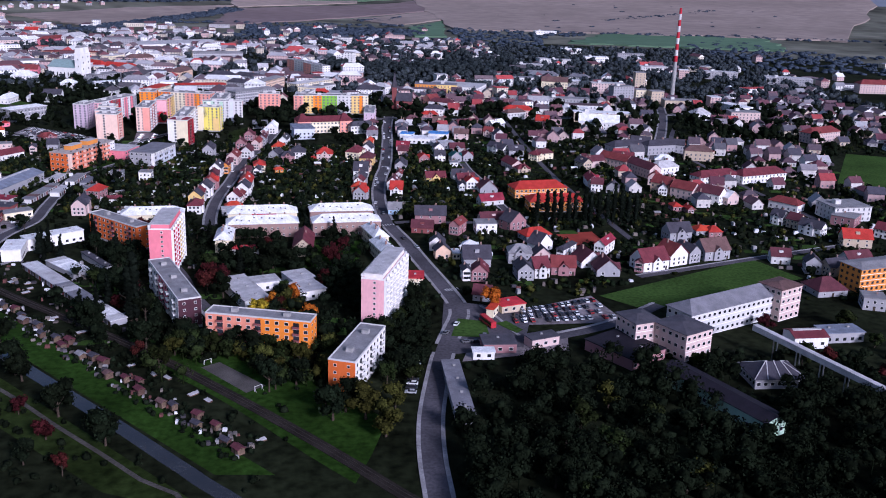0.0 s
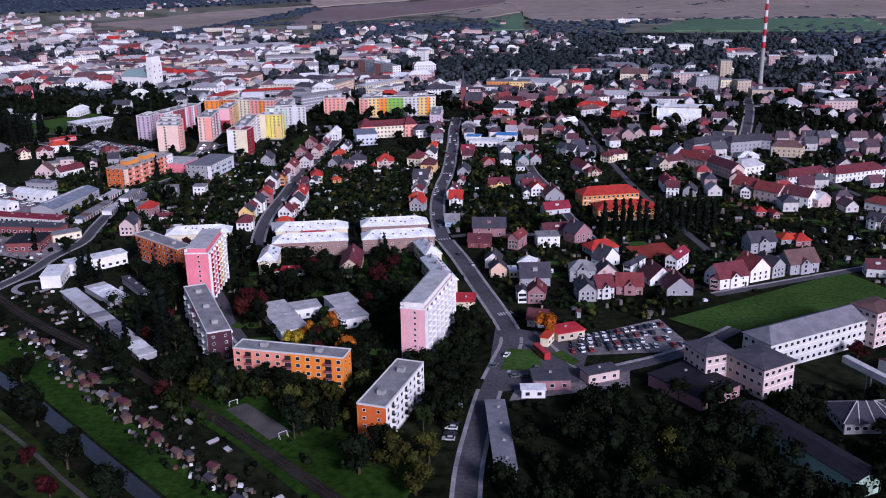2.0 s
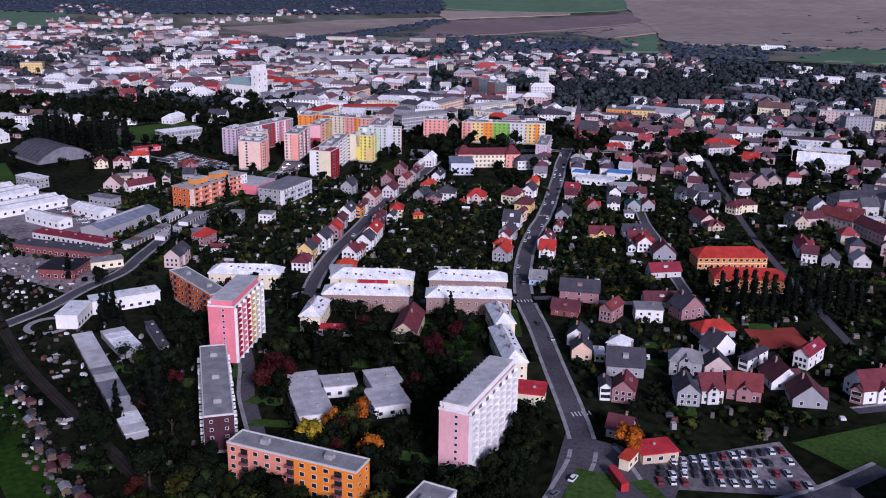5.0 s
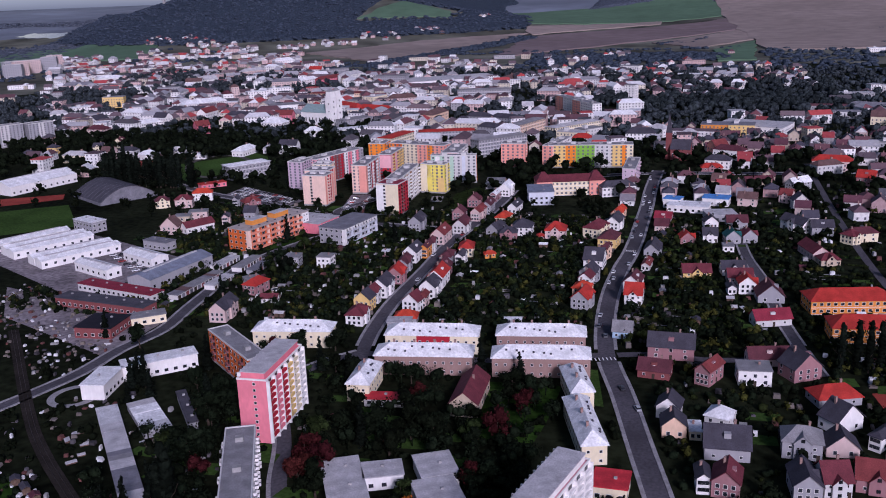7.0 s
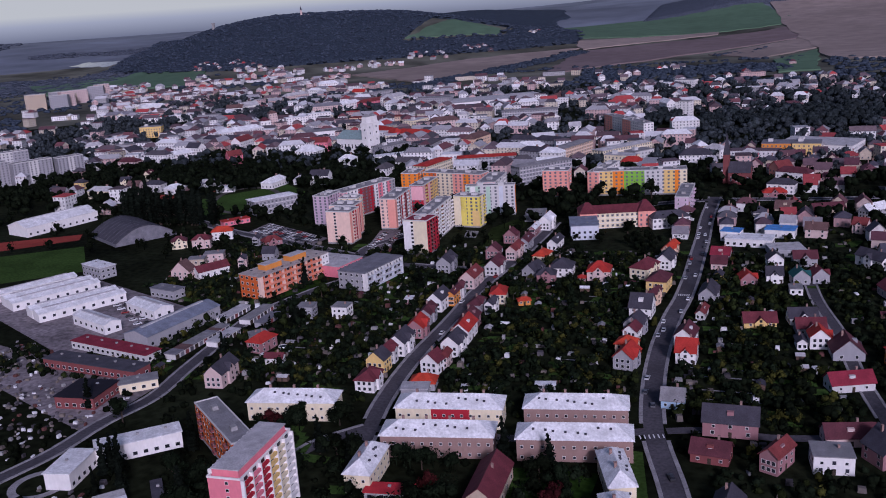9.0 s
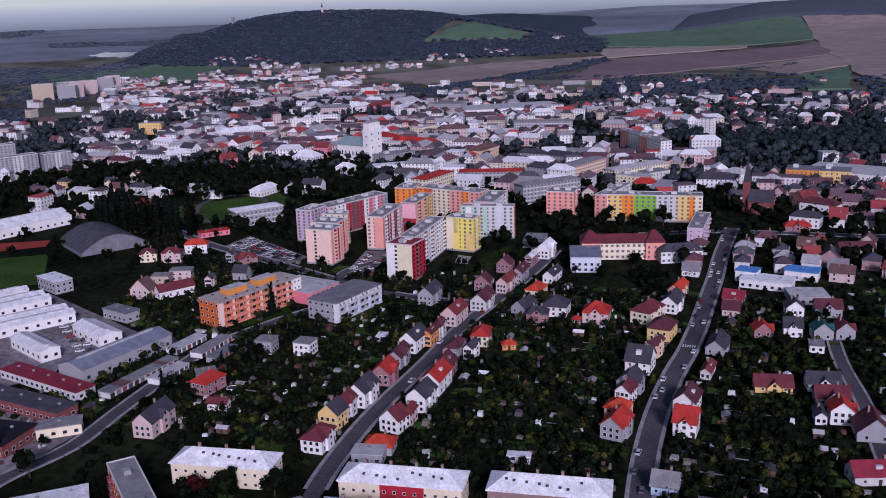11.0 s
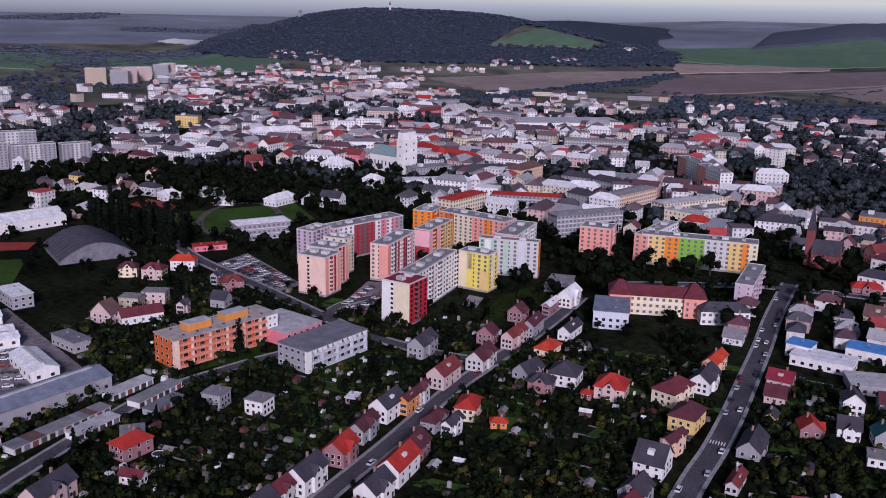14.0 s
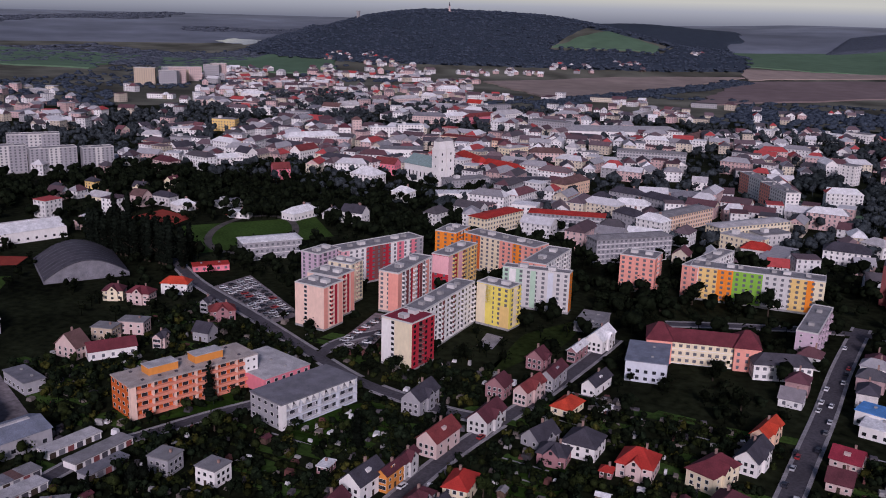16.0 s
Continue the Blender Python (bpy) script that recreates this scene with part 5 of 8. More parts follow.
for (a, b, w) in (((-27, 417), (-36, 414), 3.0), ((-3, 305), (4, 308), 3.0), ((-38, 572), (-32, 572), 3.0)):
    geo = Geo()
    a, b = Vector(a), Vector(b)
    for i in range(6):
        p = a.lerp(b, (i + .3) / 6)
        d = (b - a).normalized()
        n2 = Vector((-d.y, d.x)) * w / 2
        q = p + d * .45
        geo.poly([(*(p - n2), .2), (*(q - n2), .2), (*(q + n2), .2), (*(p + n2), .2)])
    tagged(new("zebra_crossing", geo.mesh("zebra_crossing", [marking])), "white zebra crossing stripes on asphalt", "marking", kind="structure")

# ---- large buildings ----

# panel estate by the railway
block(-79.5, 238.6, 43.0, 8.2, -11.6, 13.2, 4, [('salmon', .5), ('orange', .5)], balconies=1)
block(-40.1, 211.4, 10.1, 35.7, -16.4, 13.2, 4, [('rust', 1.0)], side='white')
tower(-31.1, 272.8, 9.7, 39.5, -13.9, 23.0, 9, 'pink', 'white')
plum_block = block(-123.1, 280.0, 9.4, 57.0, 25.7, 13.2, 4, [('plum', 1.0)], side='white')
for k, key in enumerate(('white', 'rose', 'white')):
    geo = Geo()
    geo.box(-4.78, -4.7, -28.4 + 19 * k, -9.6 + 19 * k, .8, 12.9)
    part("flank_panel", geo, [WALL[key]], plum_block, key + " flank")
for i in range(15):
    for k in range(4):
        f = face_pose(9.58, 57.0, 3, -26.2 + 3.7 * i, 1.5 + 2.8 * k)
        if i % 3 == 1:
            balcony(plum_block, f, "white")
        else:
            part("window", WIN, None, plum_block, m=f @ pose(0, 0, .8))
block(-172.4, 373.0, 41.3, 8.5, -39.9, 13.2, 4, [('rust', 1.0)], balconies=1)
tower(-138.8, 336.0, 10.5, 32.0, 2.7, 23.0, 9, 'rose', 'white')

# white-roofed terraces
terrace(-102.9, 412.9, 38.7, 11.5, 9.0, 8.0, 'cream')
terrace(-99.9, 391.2, 38.5, 11.5, 9.6, 8.0, 'brickish')
terrace(-58.5, 421.3, 36.3, 11.5, 8.9, 8.0, 'brickish')
terrace(-54.4, 398.1, 37.8, 11.5, 9.7, 8.0, 'brickish')
terrace(-116.4, 367.5, 8.5, 20.5, 5.2, 7.0, 'cream')
terrace(-37.6, 378.5, 8.0, 22.9, 19.1, 7.0, 'cream')
terrace(-30.5, 346.2, 8.1, 35.4, 18.2, 7.0, 'cream')
terrace(-163.5, 407.0, 34.0, 11.0, 10.0, 7.5, 'cream')

# kindergarten
low_building(-94.8, 292.9, 11.6, 34.3, 28.2, 4.5, 'white', 'pale_roof')
low_building(-87.2, 304.9, 12.1, 9.4, 24.0, 4.5, 'white', 'pale_roof')
low_building(-72.0, 311.3, 11.5, 14.3, 29.4, 4.5, 'white', 'pale_roof')
low_building(-67.0, 296.4, 12.8, 14.4, 30.3, 4.5, 'white', 'pale_roof')

# school by the car park
school_wing(74.0, 245.5, 12.2, 13.8, 21.6, 11.5, 3, 'blush', 'dark_roof')
school_wing(90.4, 237.1, 15.4, 16.8, 32.1, 11.5, 3, 'blush', 'dark_roof')
low_building(66.0, 233.0, 20.0, 24.7, 35.9, 4.5, 'dusky', 'black_roof')
school_wing(118.0, 268.6, 56.1, 14.0, 30.0, 11.0, 3, 'chalk', 'grey_roof')
school_wing(147.1, 279.6, 14.4, 12.0, 31.9, 15.0, 4, 'blush', 'brown_roof')

low_building(-148.0, 728.0, 13.0, 22.0, 8.0, 4.0, 'grey', 'felt')

low_building(-124.4, 432.7, 10.5, 7.0, 12.0, 4.0, 'grey', 'pale_roof')
low_building(-75.9, 447.5, 7.5, 3.2, 10.0, 2.6, 'chalk', 'white_roof')
low_building(-104.9, 358.1, 15.0, 6.0, 8.0, 3.0, 'chalk', 'red_sheet')

# low buildings near the junction
low_building(15.3, 237.6, 13.3, 10.0, 4.1, 3.8, 'dusky', 'dark_roof')
low_building(33.8, 242.5, 13.0, 6.3, 23.9, 3.8, 'blush', 'dark_roof')
low_building(8.5, 228.4, 8.4, 4.7, 1.9, 3.2, 'white', 'white_roof')
low_building(24.8, 282.2, 12.2, 9.0, 23.8, 3.4, 'beige', 'red_sheet')
low_building(-3.8, 194.9, 6.3, 44.5, 3.8, 3.6, 'grey', 'grey_roof')
low_building(-18.1, 314.3, 10.4, 10.9, -0.8, 4.5, 'cream', 'red_sheet')
low_building(16.6, 274.5, 3.2, 8.0, -22.7, 4.0, 'cream', 'orange_tile')

# garages and sheds west of the estate
garage_row(-171.9, 292.8, 95.3, 7.2, -49.0, 'grey', 'pale_roof')
garage_row(-184.1, 326.3, 26.7, 9.3, 136.2, 'grey', 'pale_roof')
low_building(-173.2, 334.3, 3.1, 29.1, 39.4, 3.2, 'grey', 'dark_roof')
low_building(-217.0, 346.0, 17.5, 9.2, 100.9, 6.0, 'white', 'white_roof')
low_building(-205.5, 367.6, 29.3, 8.8, 42.1, 6.0, 'white', 'white_roof')

# works yard
shed(-397.8, 528.5, 46.0, 9.0, 63.0, 4.6, 'white', 'white_roof')
shed(-383.6, 523.2, 49.0, 9.4, 61.5, 4.6, 'white', 'white_roof')
shed(-374.8, 518.3, 49.0, 9.4, 61.5, 4.6, 'white', 'white_roof')
shed(-353.6, 508.6, 47.0, 9.4, 60.0, 4.6, 'white', 'white_roof')
shed(-344.6, 503.6, 47.0, 9.4, 60.0, 4.6, 'white', 'white_roof')
shed(-315.7, 481.1, 31.2, 9.1, -22.0, 5.0, 'white', 'white_roof')
shed(-300.8, 504.7, 27.5, 11.2, -23.2, 5.0, 'white', 'white_roof')
shed(-270.5, 482.6, 49.0, 15.5, 80.0, 6.2, 'grey', 'bluegrey_roof')
low_building(-380.5, 563.6, 21.2, 10.3, -21.5, 7.0, 'grey', 'white_roof')
low_building(-309.3, 532.4, 18.5, 8.3, -12.9, 5.0, 'grey', 'grey_roof')
low_building(-275.5, 430.8, 53.9, 10.0, -6.4, 4.5, 'maroon', 'dark_roof')
low_building(-281.4, 451.6, 51.3, 9.0, -12.0, 3.8, 'chalk', 'maroon_felt')
low_building(-243.2, 417.6, 15.6, 8.0, 38.6, 4.0, 'cream', 'felt')
low_building(-256.8, 402.5, 17.8, 18.0, 5.5, 5.0, 'maroon', 'black_roof')
sports_hall(-425.0, 655.0, 48.0, 44.0, 149.0, 6.0)
shed(-511.7, 674.5, 59.9, 25.0, 73.6, 7.0, 'white', 'white_roof')

# schools by the housing estate
gallery_school(-250.2, 560.5, 53.2, 16.0, 73.1, 13.0, 'orange')
low_building(-237.0, 591.2, 22.8, 28.0, 77.9, 6.5, 'rose', 'pale_roof')
gallery_school(-204.8, 575.7, 37.0, 18.0, 78.3, 10.0, 'paleblue')

# housing estate
panel_block(-197.9, 638.1, 15.9, 16.6, -4.5, 21.2, 8, [('cream', 1.0)], side='crimson', roof='maroon_felt', blank=True, strips=((0, 0, .42, 'white', 0, 1),))
panel_block(-201.7, 671.8, 10.1, 53.7, 2.8, 21.2, 8, [('white', 1.0)], side='white')
panel_block(-187.5, 703.9, 18.4, 10.6, -5.3, 21.2, 8, [('lemon', 1.0)], side='lemon', strips=((0, 0, .28, 'cream', 0, 1), (0, .28, .5, 'lemon', .0, 1), (0, .72, 1, 'yellow', 0, .55), (0, .28, .45, 'white', .55, 1)))
panel_block(-182.5, 737.8, 34.7, 7.0, 11.0, 21.2, 8, [('mint', .3), ('chalk', .7)], side='orange', strips=((0, .42, .5, 'mint', 0, 1), (0, .68, .76, 'paleblue', 0, 1), (0, .1, .2, 'white', 0, 1)))
panel_block(-258.9, 656.1, 16.9, 15.2, -0.5, 21.4, 9, [('peach', 1.0)], side='peach', blank=True, strips=((1, .02, .2, 'coral', 0, 1), (1, .78, .96, 'coral', 0, 1)))
panel_block(-264.6, 673.3, 17.5, 15.3, 1.9, 21.4, 9, [('peach', 1.0)], side='peach', blank=True, strips=((1, .02, .2, 'coral', 0, 1), (1, .78, .96, 'coral', 0, 1)))
panel_block(-270.4, 693.7, 13.8, 11.1, 3.3, 21.4, 9, [('cream', 1.0)], side='cream', blank=True)
panel_block(-294.0, 704.3, 11.9, 18.2, -4.2, 21.2, 9, [('lilac', 1.0)], side='lilac')
panel_block(-280.6, 738.2, 56.4, 13.2, 71.1, 20.5, 8, [('pink', .08), ('white', .2), ('crimson', .1), ('maroon', .1), ('crimson', .1), ('white', .08), ('rose', .09), ('white', .08), ('rose', .08), ('grey', .09)])
panel_block(-242.3, 707.6, 10.9, 38.1, 4.3, 21.2, 8, [('peach', 1.0)], side='white', blank=True, strips=((1, 0, .1, 'coral', 0, 1), (1, .22, .3, 'maroon', 0, 1), (1, .42, .52, 'peach', 0, 1), (1, .62, .7, 'maroon', 0, 1), (1, .8, .9, 'coral', 0, 1), (0, .5, 1, 'coral', 0, 1)))
panel_block(-236.6, 748.7, 10.2, 33.4, 0.9, 21.2, 8, [('crimson', 1.0)], side='yellow', strips=((0, 0, 1, 'pink', .5, 1), (1, 0, .14, 'pink', 0, 1), (1, .2, .3, 'crimson', 0, 1), (1, .34, .48, 'pink', 0, 1), (1, .5, .58, 'maroon', 0, 1)))
panel_block(-260.4, 788.7, 13.5, 20.0, 4.1, 21.2, 8, [('orange', 1.0)], side='orange')
panel_block(-224.7, 787.1, 50.2, 14.0, -10.5, 21.0, 8, [('orange', .1), ('rust', .14), ('cream', .28), ('coral', .18), ('orange', .12), ('coral', .18)])
panel_block(-189.4, 766.1, 13.3, 38.3, 2.4, 21.0, 8, [('coral', 1.0)], side='white')
panel_block(-149.3, 803.5, 19.4, 16.0, 2.9, 20.0, 7, [('coral', 1.0)], side='coral')
panel_block(-88.6, 811.1, 67.6, 13.0, 7.5, 18.5, 6, [('coral', .07), ('yellow', .14), ('orange', .12), ('lime', .22), ('chalk', .2), ('yellow', .12), ('orange', .05), ('cream', .08)])
panel_block(-117.4, 824.5, 9.0, 48.4, -9.8, 18.0, 6, [('coral', 1.0)], side='white')
block(-51.4, 761.9, 9.3, 45.4, -0.2, 13.0, 4, [('lilac', 1.0)], side='lilac')
school_wing(-90.6, 712.0, 47.1, 14.0, 16.9, 10.0, 3, 'cream', 'maroon_roof')
town_block(-108.4, 706.6, 11.0, 17.5, 16.9, 10.6, 'coral', 'maroon_roof', 'h')
town_block(-72.9, 717.4, 11.0, 17.5, 16.9, 10.6, 'coral', 'maroon_roof', 'h')
low_building(-106.5, 685.0, 17.0, 25.0, 14.0, 9.0, 'paleblue', 'bluegrey_roof')
school_wing(-57.2, 712.1, 24.1, 12.0, 23.3, 7.0, 2, 'white', 'dark_roof')

# orange-walled school
school_wing(68.0, 495.2, 36.7, 14.0, 13.4, 6.4, 2, 'ochre', 'red_tile')
school_wing(74.1, 460.5, 35.3, 14.0, 6.2, 6.4, 2, 'ochre', 'red_tile')

# town centre landmarks
school_wing(-649.9, 1036.4, 53.5, 16.0, 58.0, 10.0, 3, 'cream', 'brick_tile')
school_wing(-469.3, 1210.1, 72.6, 16.0, 5.1, 11.0, 3, 'peachw', 'brick_tile')
school_wing(-601.3, 1094.0, 57.1, 16.0, 58.3, 13.0, 4, 'white', 'white_roof')
low_building(-486.0, 1089.1, 41.7, 22.0, 30.4, 12.0, 'white', 'felt')
school_wing(-591.2, 952.9, 31.1, 12.0, 63.6, 9.0, 3, 'white', 'white_roof')
low_building(-451.2, 1372.0, 48.3, 20.0, -0.0, 16.0, 'grey', 'felt')
low_building(-375.1, 1410.2, 139.5, 60.0, 33.5, 9.0, 'white', 'pale_roof')
school_wing(-273.4, 1214.2, 66.7, 14.0, 14.9, 15.0, 5, 'grey', 'felt')
school_wing(-277.2, 880.7, 42.6, 14.0, 78.2, 12.0, 4, 'cream', 'red_tile')
school_wing(-236.9, 910.1, 51.9, 14.0, 17.1, 12.0, 4, 'grey', 'red_tile')
school_wing(-174.8, 859.7, 52.1, 13.0, 48.7, 15.0, 5, 'grey', 'felt')
school_wing(-172.8, 966.7, 58.3, 14.0, 71.5, 12.0, 4, 'peachw', 'felt')
school_wing(-124.1, 958.4, 62.4, 14.0, 55.1, 12.0, 4, 'cream', 'pale_roof')
school_wing(-358.0, 738.0, 35.5, 15.0, 54.6, 11.0, 3, 'grey', 'white_roof')
low_building(-366.0, 696.0, 20.0, 8.0, 50.0, 3.4, 'rose', 'red_tile')
school_wing(-321.2, 1013.5, 48.8, 14.0, 50.3, 11.0, 3, 'grey', 'dark_roof')
low_building(-348.4, 955.7, 34.6, 14.0, 37.8, 6.0, 'white', 'white_roof')
block(-151.2, 1115.0, 46.8, 11.0, -54.2, 18.0, 6, [('coral', .4), ('white', .6)], far=True)
block(-126.4, 1075.4, 46.2, 11.0, -54.4, 18.0, 6, [('coral', .4), ('white', .6)], far=True)

# shops beside the main street
low_building(-6.8, 672.4, 25.9, 14.0, -7.6, 4.5, 'white', 'white_roof')
low_building(10.3, 692.8, 16.8, 12.0, -8.4, 5.0, 'white', 'blue_sheet')
low_building(-17.2, 681.9, 10.8, 10.0, -12.2, 6.0, 'white', 'blue_sheet')
low_building(12.7, 653.8, 18.1, 16.0, 13.8, 4.0, 'grey', 'pale_roof')
garage_row(-252.3, 507.4, 20.6, 6.0, 85.6, 'white', 'pale_roof')
garage_row(-239.3, 508.4, 23.7, 6.0, 89.4, 'white', 'felt')
garage_row(-229.4, 501.8, 16.5, 5.0, 88.8, 'grey', 'grey_roof')
garage_row(-247.9, 468.9, 41.2, 6.0, 86.0, 'chalk', 'brown_roof')
garage_row(-238.1, 475.3, 19.4, 6.0, 87.8, 'white', 'pale_roof')
brick_church(-18.7, 849.4, 15.9, 11.0, -6.8, 9.0)

# community hall behind the terraces
barn(-74.8, 365.7, 10.1, 24.7, 3.1, 5.0)

# works at the eastern edge
shed(90.0, 188.0, 50.0, 10.5, -62.5, 6.0, 'mint', 'black_roof')
shed(145.5, 245.5, 15.0, 10.0, 6.0, 5.0, 'white', 'maroon_roof')
low_building(163.0, 252.0, 18.0, 9.0, 8.0, 4.5, 'grey', 'bluegrey_roof')
school_wing(213.0, 322.0, 32.3, 14.0, 18.5, 12.0, 4, 'ochre', 'felt')
pavilion(117.0, 209.5, 19.0, 14.0, 4.0)

# town centre
town_block(-758.2, 1137.1, 27.5, 14.0, 20.2, 14.0, 'yellow', 'felt', 'f')
town_block(-820.2, 1293.8, 34.9, 12.0, 44.3, 9.0, 'white', 'white_roof', 'f')
town_block(-764.4, 1281.2, 32.5, 13.0, 21.0, 10.0, 'grey', 'felt', 'f')
town_block(-768.5, 1359.4, 25.4, 12.0, 11.2, 10.0, 'white', 'brown_roof', 'g')
town_block(-757.2, 1379.2, 30.3, 14.0, 72.8, 11.0, 'white', 'pale_roof', 'g')
town_block(-970.2, 1435.5, 41.3, 14.0, 6.4, 8.0, 'white', 'white_roof', 'h')
town_block(-942.5, 1311.8, 46.1, 14.0, 26.1, 10.0, 'blush', 'grey_roof', 'h')
town_block(-760.1, 1080.2, 38.9, 14.0, 56.2, 9.0, 'white', 'white_roof', 'f')
town_block(-758.1, 1024.0, 20.6, 12.0, 41.5, 8.0, 'white', 'pale_roof', 'h')
town_block(-713.7, 1028.6, 31.3, 13.0, 9.2, 8.0, 'grey', 'felt', 'f')
town_block(-668.4, 974.9, 20.0, 12.0, 87.1, 9.0, 'white', 'slate', 'g')
town_block(-619.8, 909.8, 22.2, 12.0, -3.6, 9.0, 'blush', 'plum_tile', 'h')
town_block(-579.9, 969.9, 17.2, 12.0, -10.3, 13.0, 'white', 'slate', 'g')
town_block(-515.4, 940.5, 14.6, 12.0, 50.0, 9.0, 'rose', 'brick_tile', 'g')
town_block(-601.0, 1042.8, 34.5, 12.0, -21.5, 11.0, 'grey', 'slate', 'h')
town_block(-575.8, 1036.7, 21.2, 12.0, -3.2, 11.0, 'blush', 'slate', 'g')
town_block(-558.0, 1027.8, 27.9, 12.0, 89.7, 11.0, 'white', 'brick_tile', 'g')
town_block(-506.2, 1012.1, 33.9, 12.0, -1.6, 10.0, 'grey', 'slate', 'h')
town_block(-598.1, 1149.7, 12.9, 12.0, 42.1, 17.0, 'white', 'plum_tile', 'h')
town_block(-604.6, 1182.0, 10.2, 10.0, 42.9, 22.0, 'blush', 'brown_roof', 'h')
town_block(-576.1, 1190.8, 28.5, 13.0, 42.1, 15.0, 'white', 'white_roof', 'f')
town_block(-563.2, 1229.0, 30.1, 13.0, 42.3, 15.0, 'white', 'white_roof', 'f')
town_block(-442.5, 967.0, 24.0, 18.0, -3.1, 9.0, 'white', 'white_roof', 'h')
town_block(-455.1, 1016.5, 20.9, 12.0, 4.0, 10.0, 'rose', 'brick_tile', 'g')
town_block(-379.9, 924.4, 14.9, 12.0, 1.0, 8.0, 'white', 'white_roof', 'h')
town_block(-367.8, 841.4, 16.8, 11.0, 4.6, 8.0, 'white', 'slate', 'g')
town_block(-388.3, 842.8, 12.4, 10.0, 19.9, 4.0, 'chalk', 'pale_roof', 'h')
town_block(-407.9, 830.9, 25.2, 12.0, 84.1, 5.0, 'white', 'white_roof', 'h')
town_block(-442.2, 806.3, 15.5, 9.0, 23.4, 4.0, 'white', 'white_roof', 'f')
town_block(-490.1, 799.5, 14.7, 10.0, 69.3, 5.0, 'white', 'white_roof', 'h')
town_block(-474.0, 829.0, 19.2, 10.0, 69.1, 4.0, 'chalk', 'grey_roof', 'f')
town_block(-548.4, 776.9, 23.6, 11.0, 0.4, 7.0, 'cream', 'pale_roof', 'h')
town_block(-525.8, 793.1, 11.6, 10.0, 5.5, 8.0, 'blush', 'brown_roof', 'g')
town_block(-514.1, 805.4, 17.1, 10.0, 0.4, 7.0, 'chalk', 'slate', 'h')
town_block(-754.9, 1526.9, 46.7, 14.0, 66.7, 10.0, 'blush', 'pale_roof', 'h')
town_block(-739.2, 1569.8, 22.5, 12.0, -5.0, 13.0, 'white', 'white_roof', 'h')
town_block(-779.6, 1700.6, 38.8, 16.0, 47.5, 12.0, 'white', 'white_roof', 'h')
town_block(-644.6, 1543.9, 22.3, 12.0, 1.0, 10.0, 'white', 'red_tile', 'g')
town_block(-602.4, 1520.3, 51.8, 14.0, 61.3, 12.0, 'grey', 'felt', 'f')
town_block(-613.3, 1357.7, 42.1, 14.0, 26.7, 10.0, 'blush', 'grey_roof', 'h')
town_block(-594.7, 1389.9, 41.1, 13.0, 70.1, 9.0, 'white', 'white_roof', 'h')
town_block(-565.9, 1412.9, 53.2, 13.0, 71.0, 9.0, 'rose', 'brick_tile', 'h')
town_block(-537.0, 1428.8, 47.2, 15.0, 75.9, 13.0, 'white', 'pale_roof', 'h')
town_block(-458.2, 1438.9, 26.0, 14.0, 29.9, 11.0, 'grey', 'felt', 'f')
town_block(-398.9, 1161.9, 28.5, 13.0, 71.7, 13.0, 'cream', 'pale_roof', 'f')
town_block(-370.1, 1178.5, 35.5, 14.0, 28.3, 9.0, 'blush', 'brown_roof', 'h')
town_block(-358.1, 1217.6, 12.3, 12.0, 1.8, 11.0, 'white', 'pale_roof', 'h')
town_block(-331.4, 1191.4, 20.0, 13.0, 7.5, 12.0, 'white', 'felt', 'f')
town_block(-405.5, 1086.4, 53.3, 13.0, -38.8, 11.0, 'rose', 'red_tile', 'h')
town_block(-366.5, 1070.0, 46.0, 13.0, -18.4, 10.0, 'blush', 'red_tile', 'h')
town_block(-365.1, 999.5, 38.5, 16.0, 61.9, 9.0, 'grey', 'felt', 'f')
town_block(-284.2, 1031.4, 37.8, 14.0, 79.4, 11.0, 'peachw', 'brown_roof', 'h')
town_block(-241.9, 990.9, 13.4, 12.0, -1.9, 10.0, 'cream', 'slate', 'h')
town_block(-233.3, 1025.5, 25.6, 12.0, -7.2, 9.0, 'grey', 'slate', 'h')
town_block(-202.4, 1017.0, 33.1, 12.0, -26.7, 9.0, 'grey', 'slate', 'h')
town_block(-215.5, 984.2, 26.8, 12.0, 10.6, 9.0, 'white', 'white_roof', 'h')
town_block(-181.1, 928.2, 19.5, 13.0, -14.6, 12.0, 'white', 'white_roof', 'h')
town_block(-201.3, 936.9, 20.8, 12.0, -22.6, 12.0, 'grey', 'slate', 'h')
town_block(-194.8, 1046.8, 27.5, 12.0, 56.3, 7.0, 'blush', 'grey_roof', 'h')
town_block(-198.1, 1111.6, 12.6, 10.0, 14.1, 9.0, 'white', 'pale_roof', 'g')
town_block(-284.7, 1418.7, 71.2, 12.0, 82.6, 7.0, 'blush', 'brown_roof', 'g')
town_block(-271.8, 916.6, 17.7, 14.0, 11.7, 13.0, 'white', 'white_roof', 'f')
town_block(-119.3, 924.2, 27.5, 13.0, -16.3, 10.0, 'cream', 'pale_roof', 'f')
town_block(-107.4, 945.8, 23.4, 13.0, 52.3, 10.0, 'chalk', 'felt', 'f')
town_block(-108.3, 909.8, 17.4, 12.0, 2.6, 7.0, 'chalk', 'red_tile', 'h')
town_block(-57.9, 929.9, 27.3, 14.0, 5.7, 9.0, 'white', 'slate', 'h')
town_block(7.0, 981.4, 24.1, 20.0, -3.8, 10.0, 'ochre', 'grey_roof', 'f')
town_block(31.5, 980.2, 23.4, 20.0, -3.8, 10.0, 'yellow', 'grey_roof', 'f')
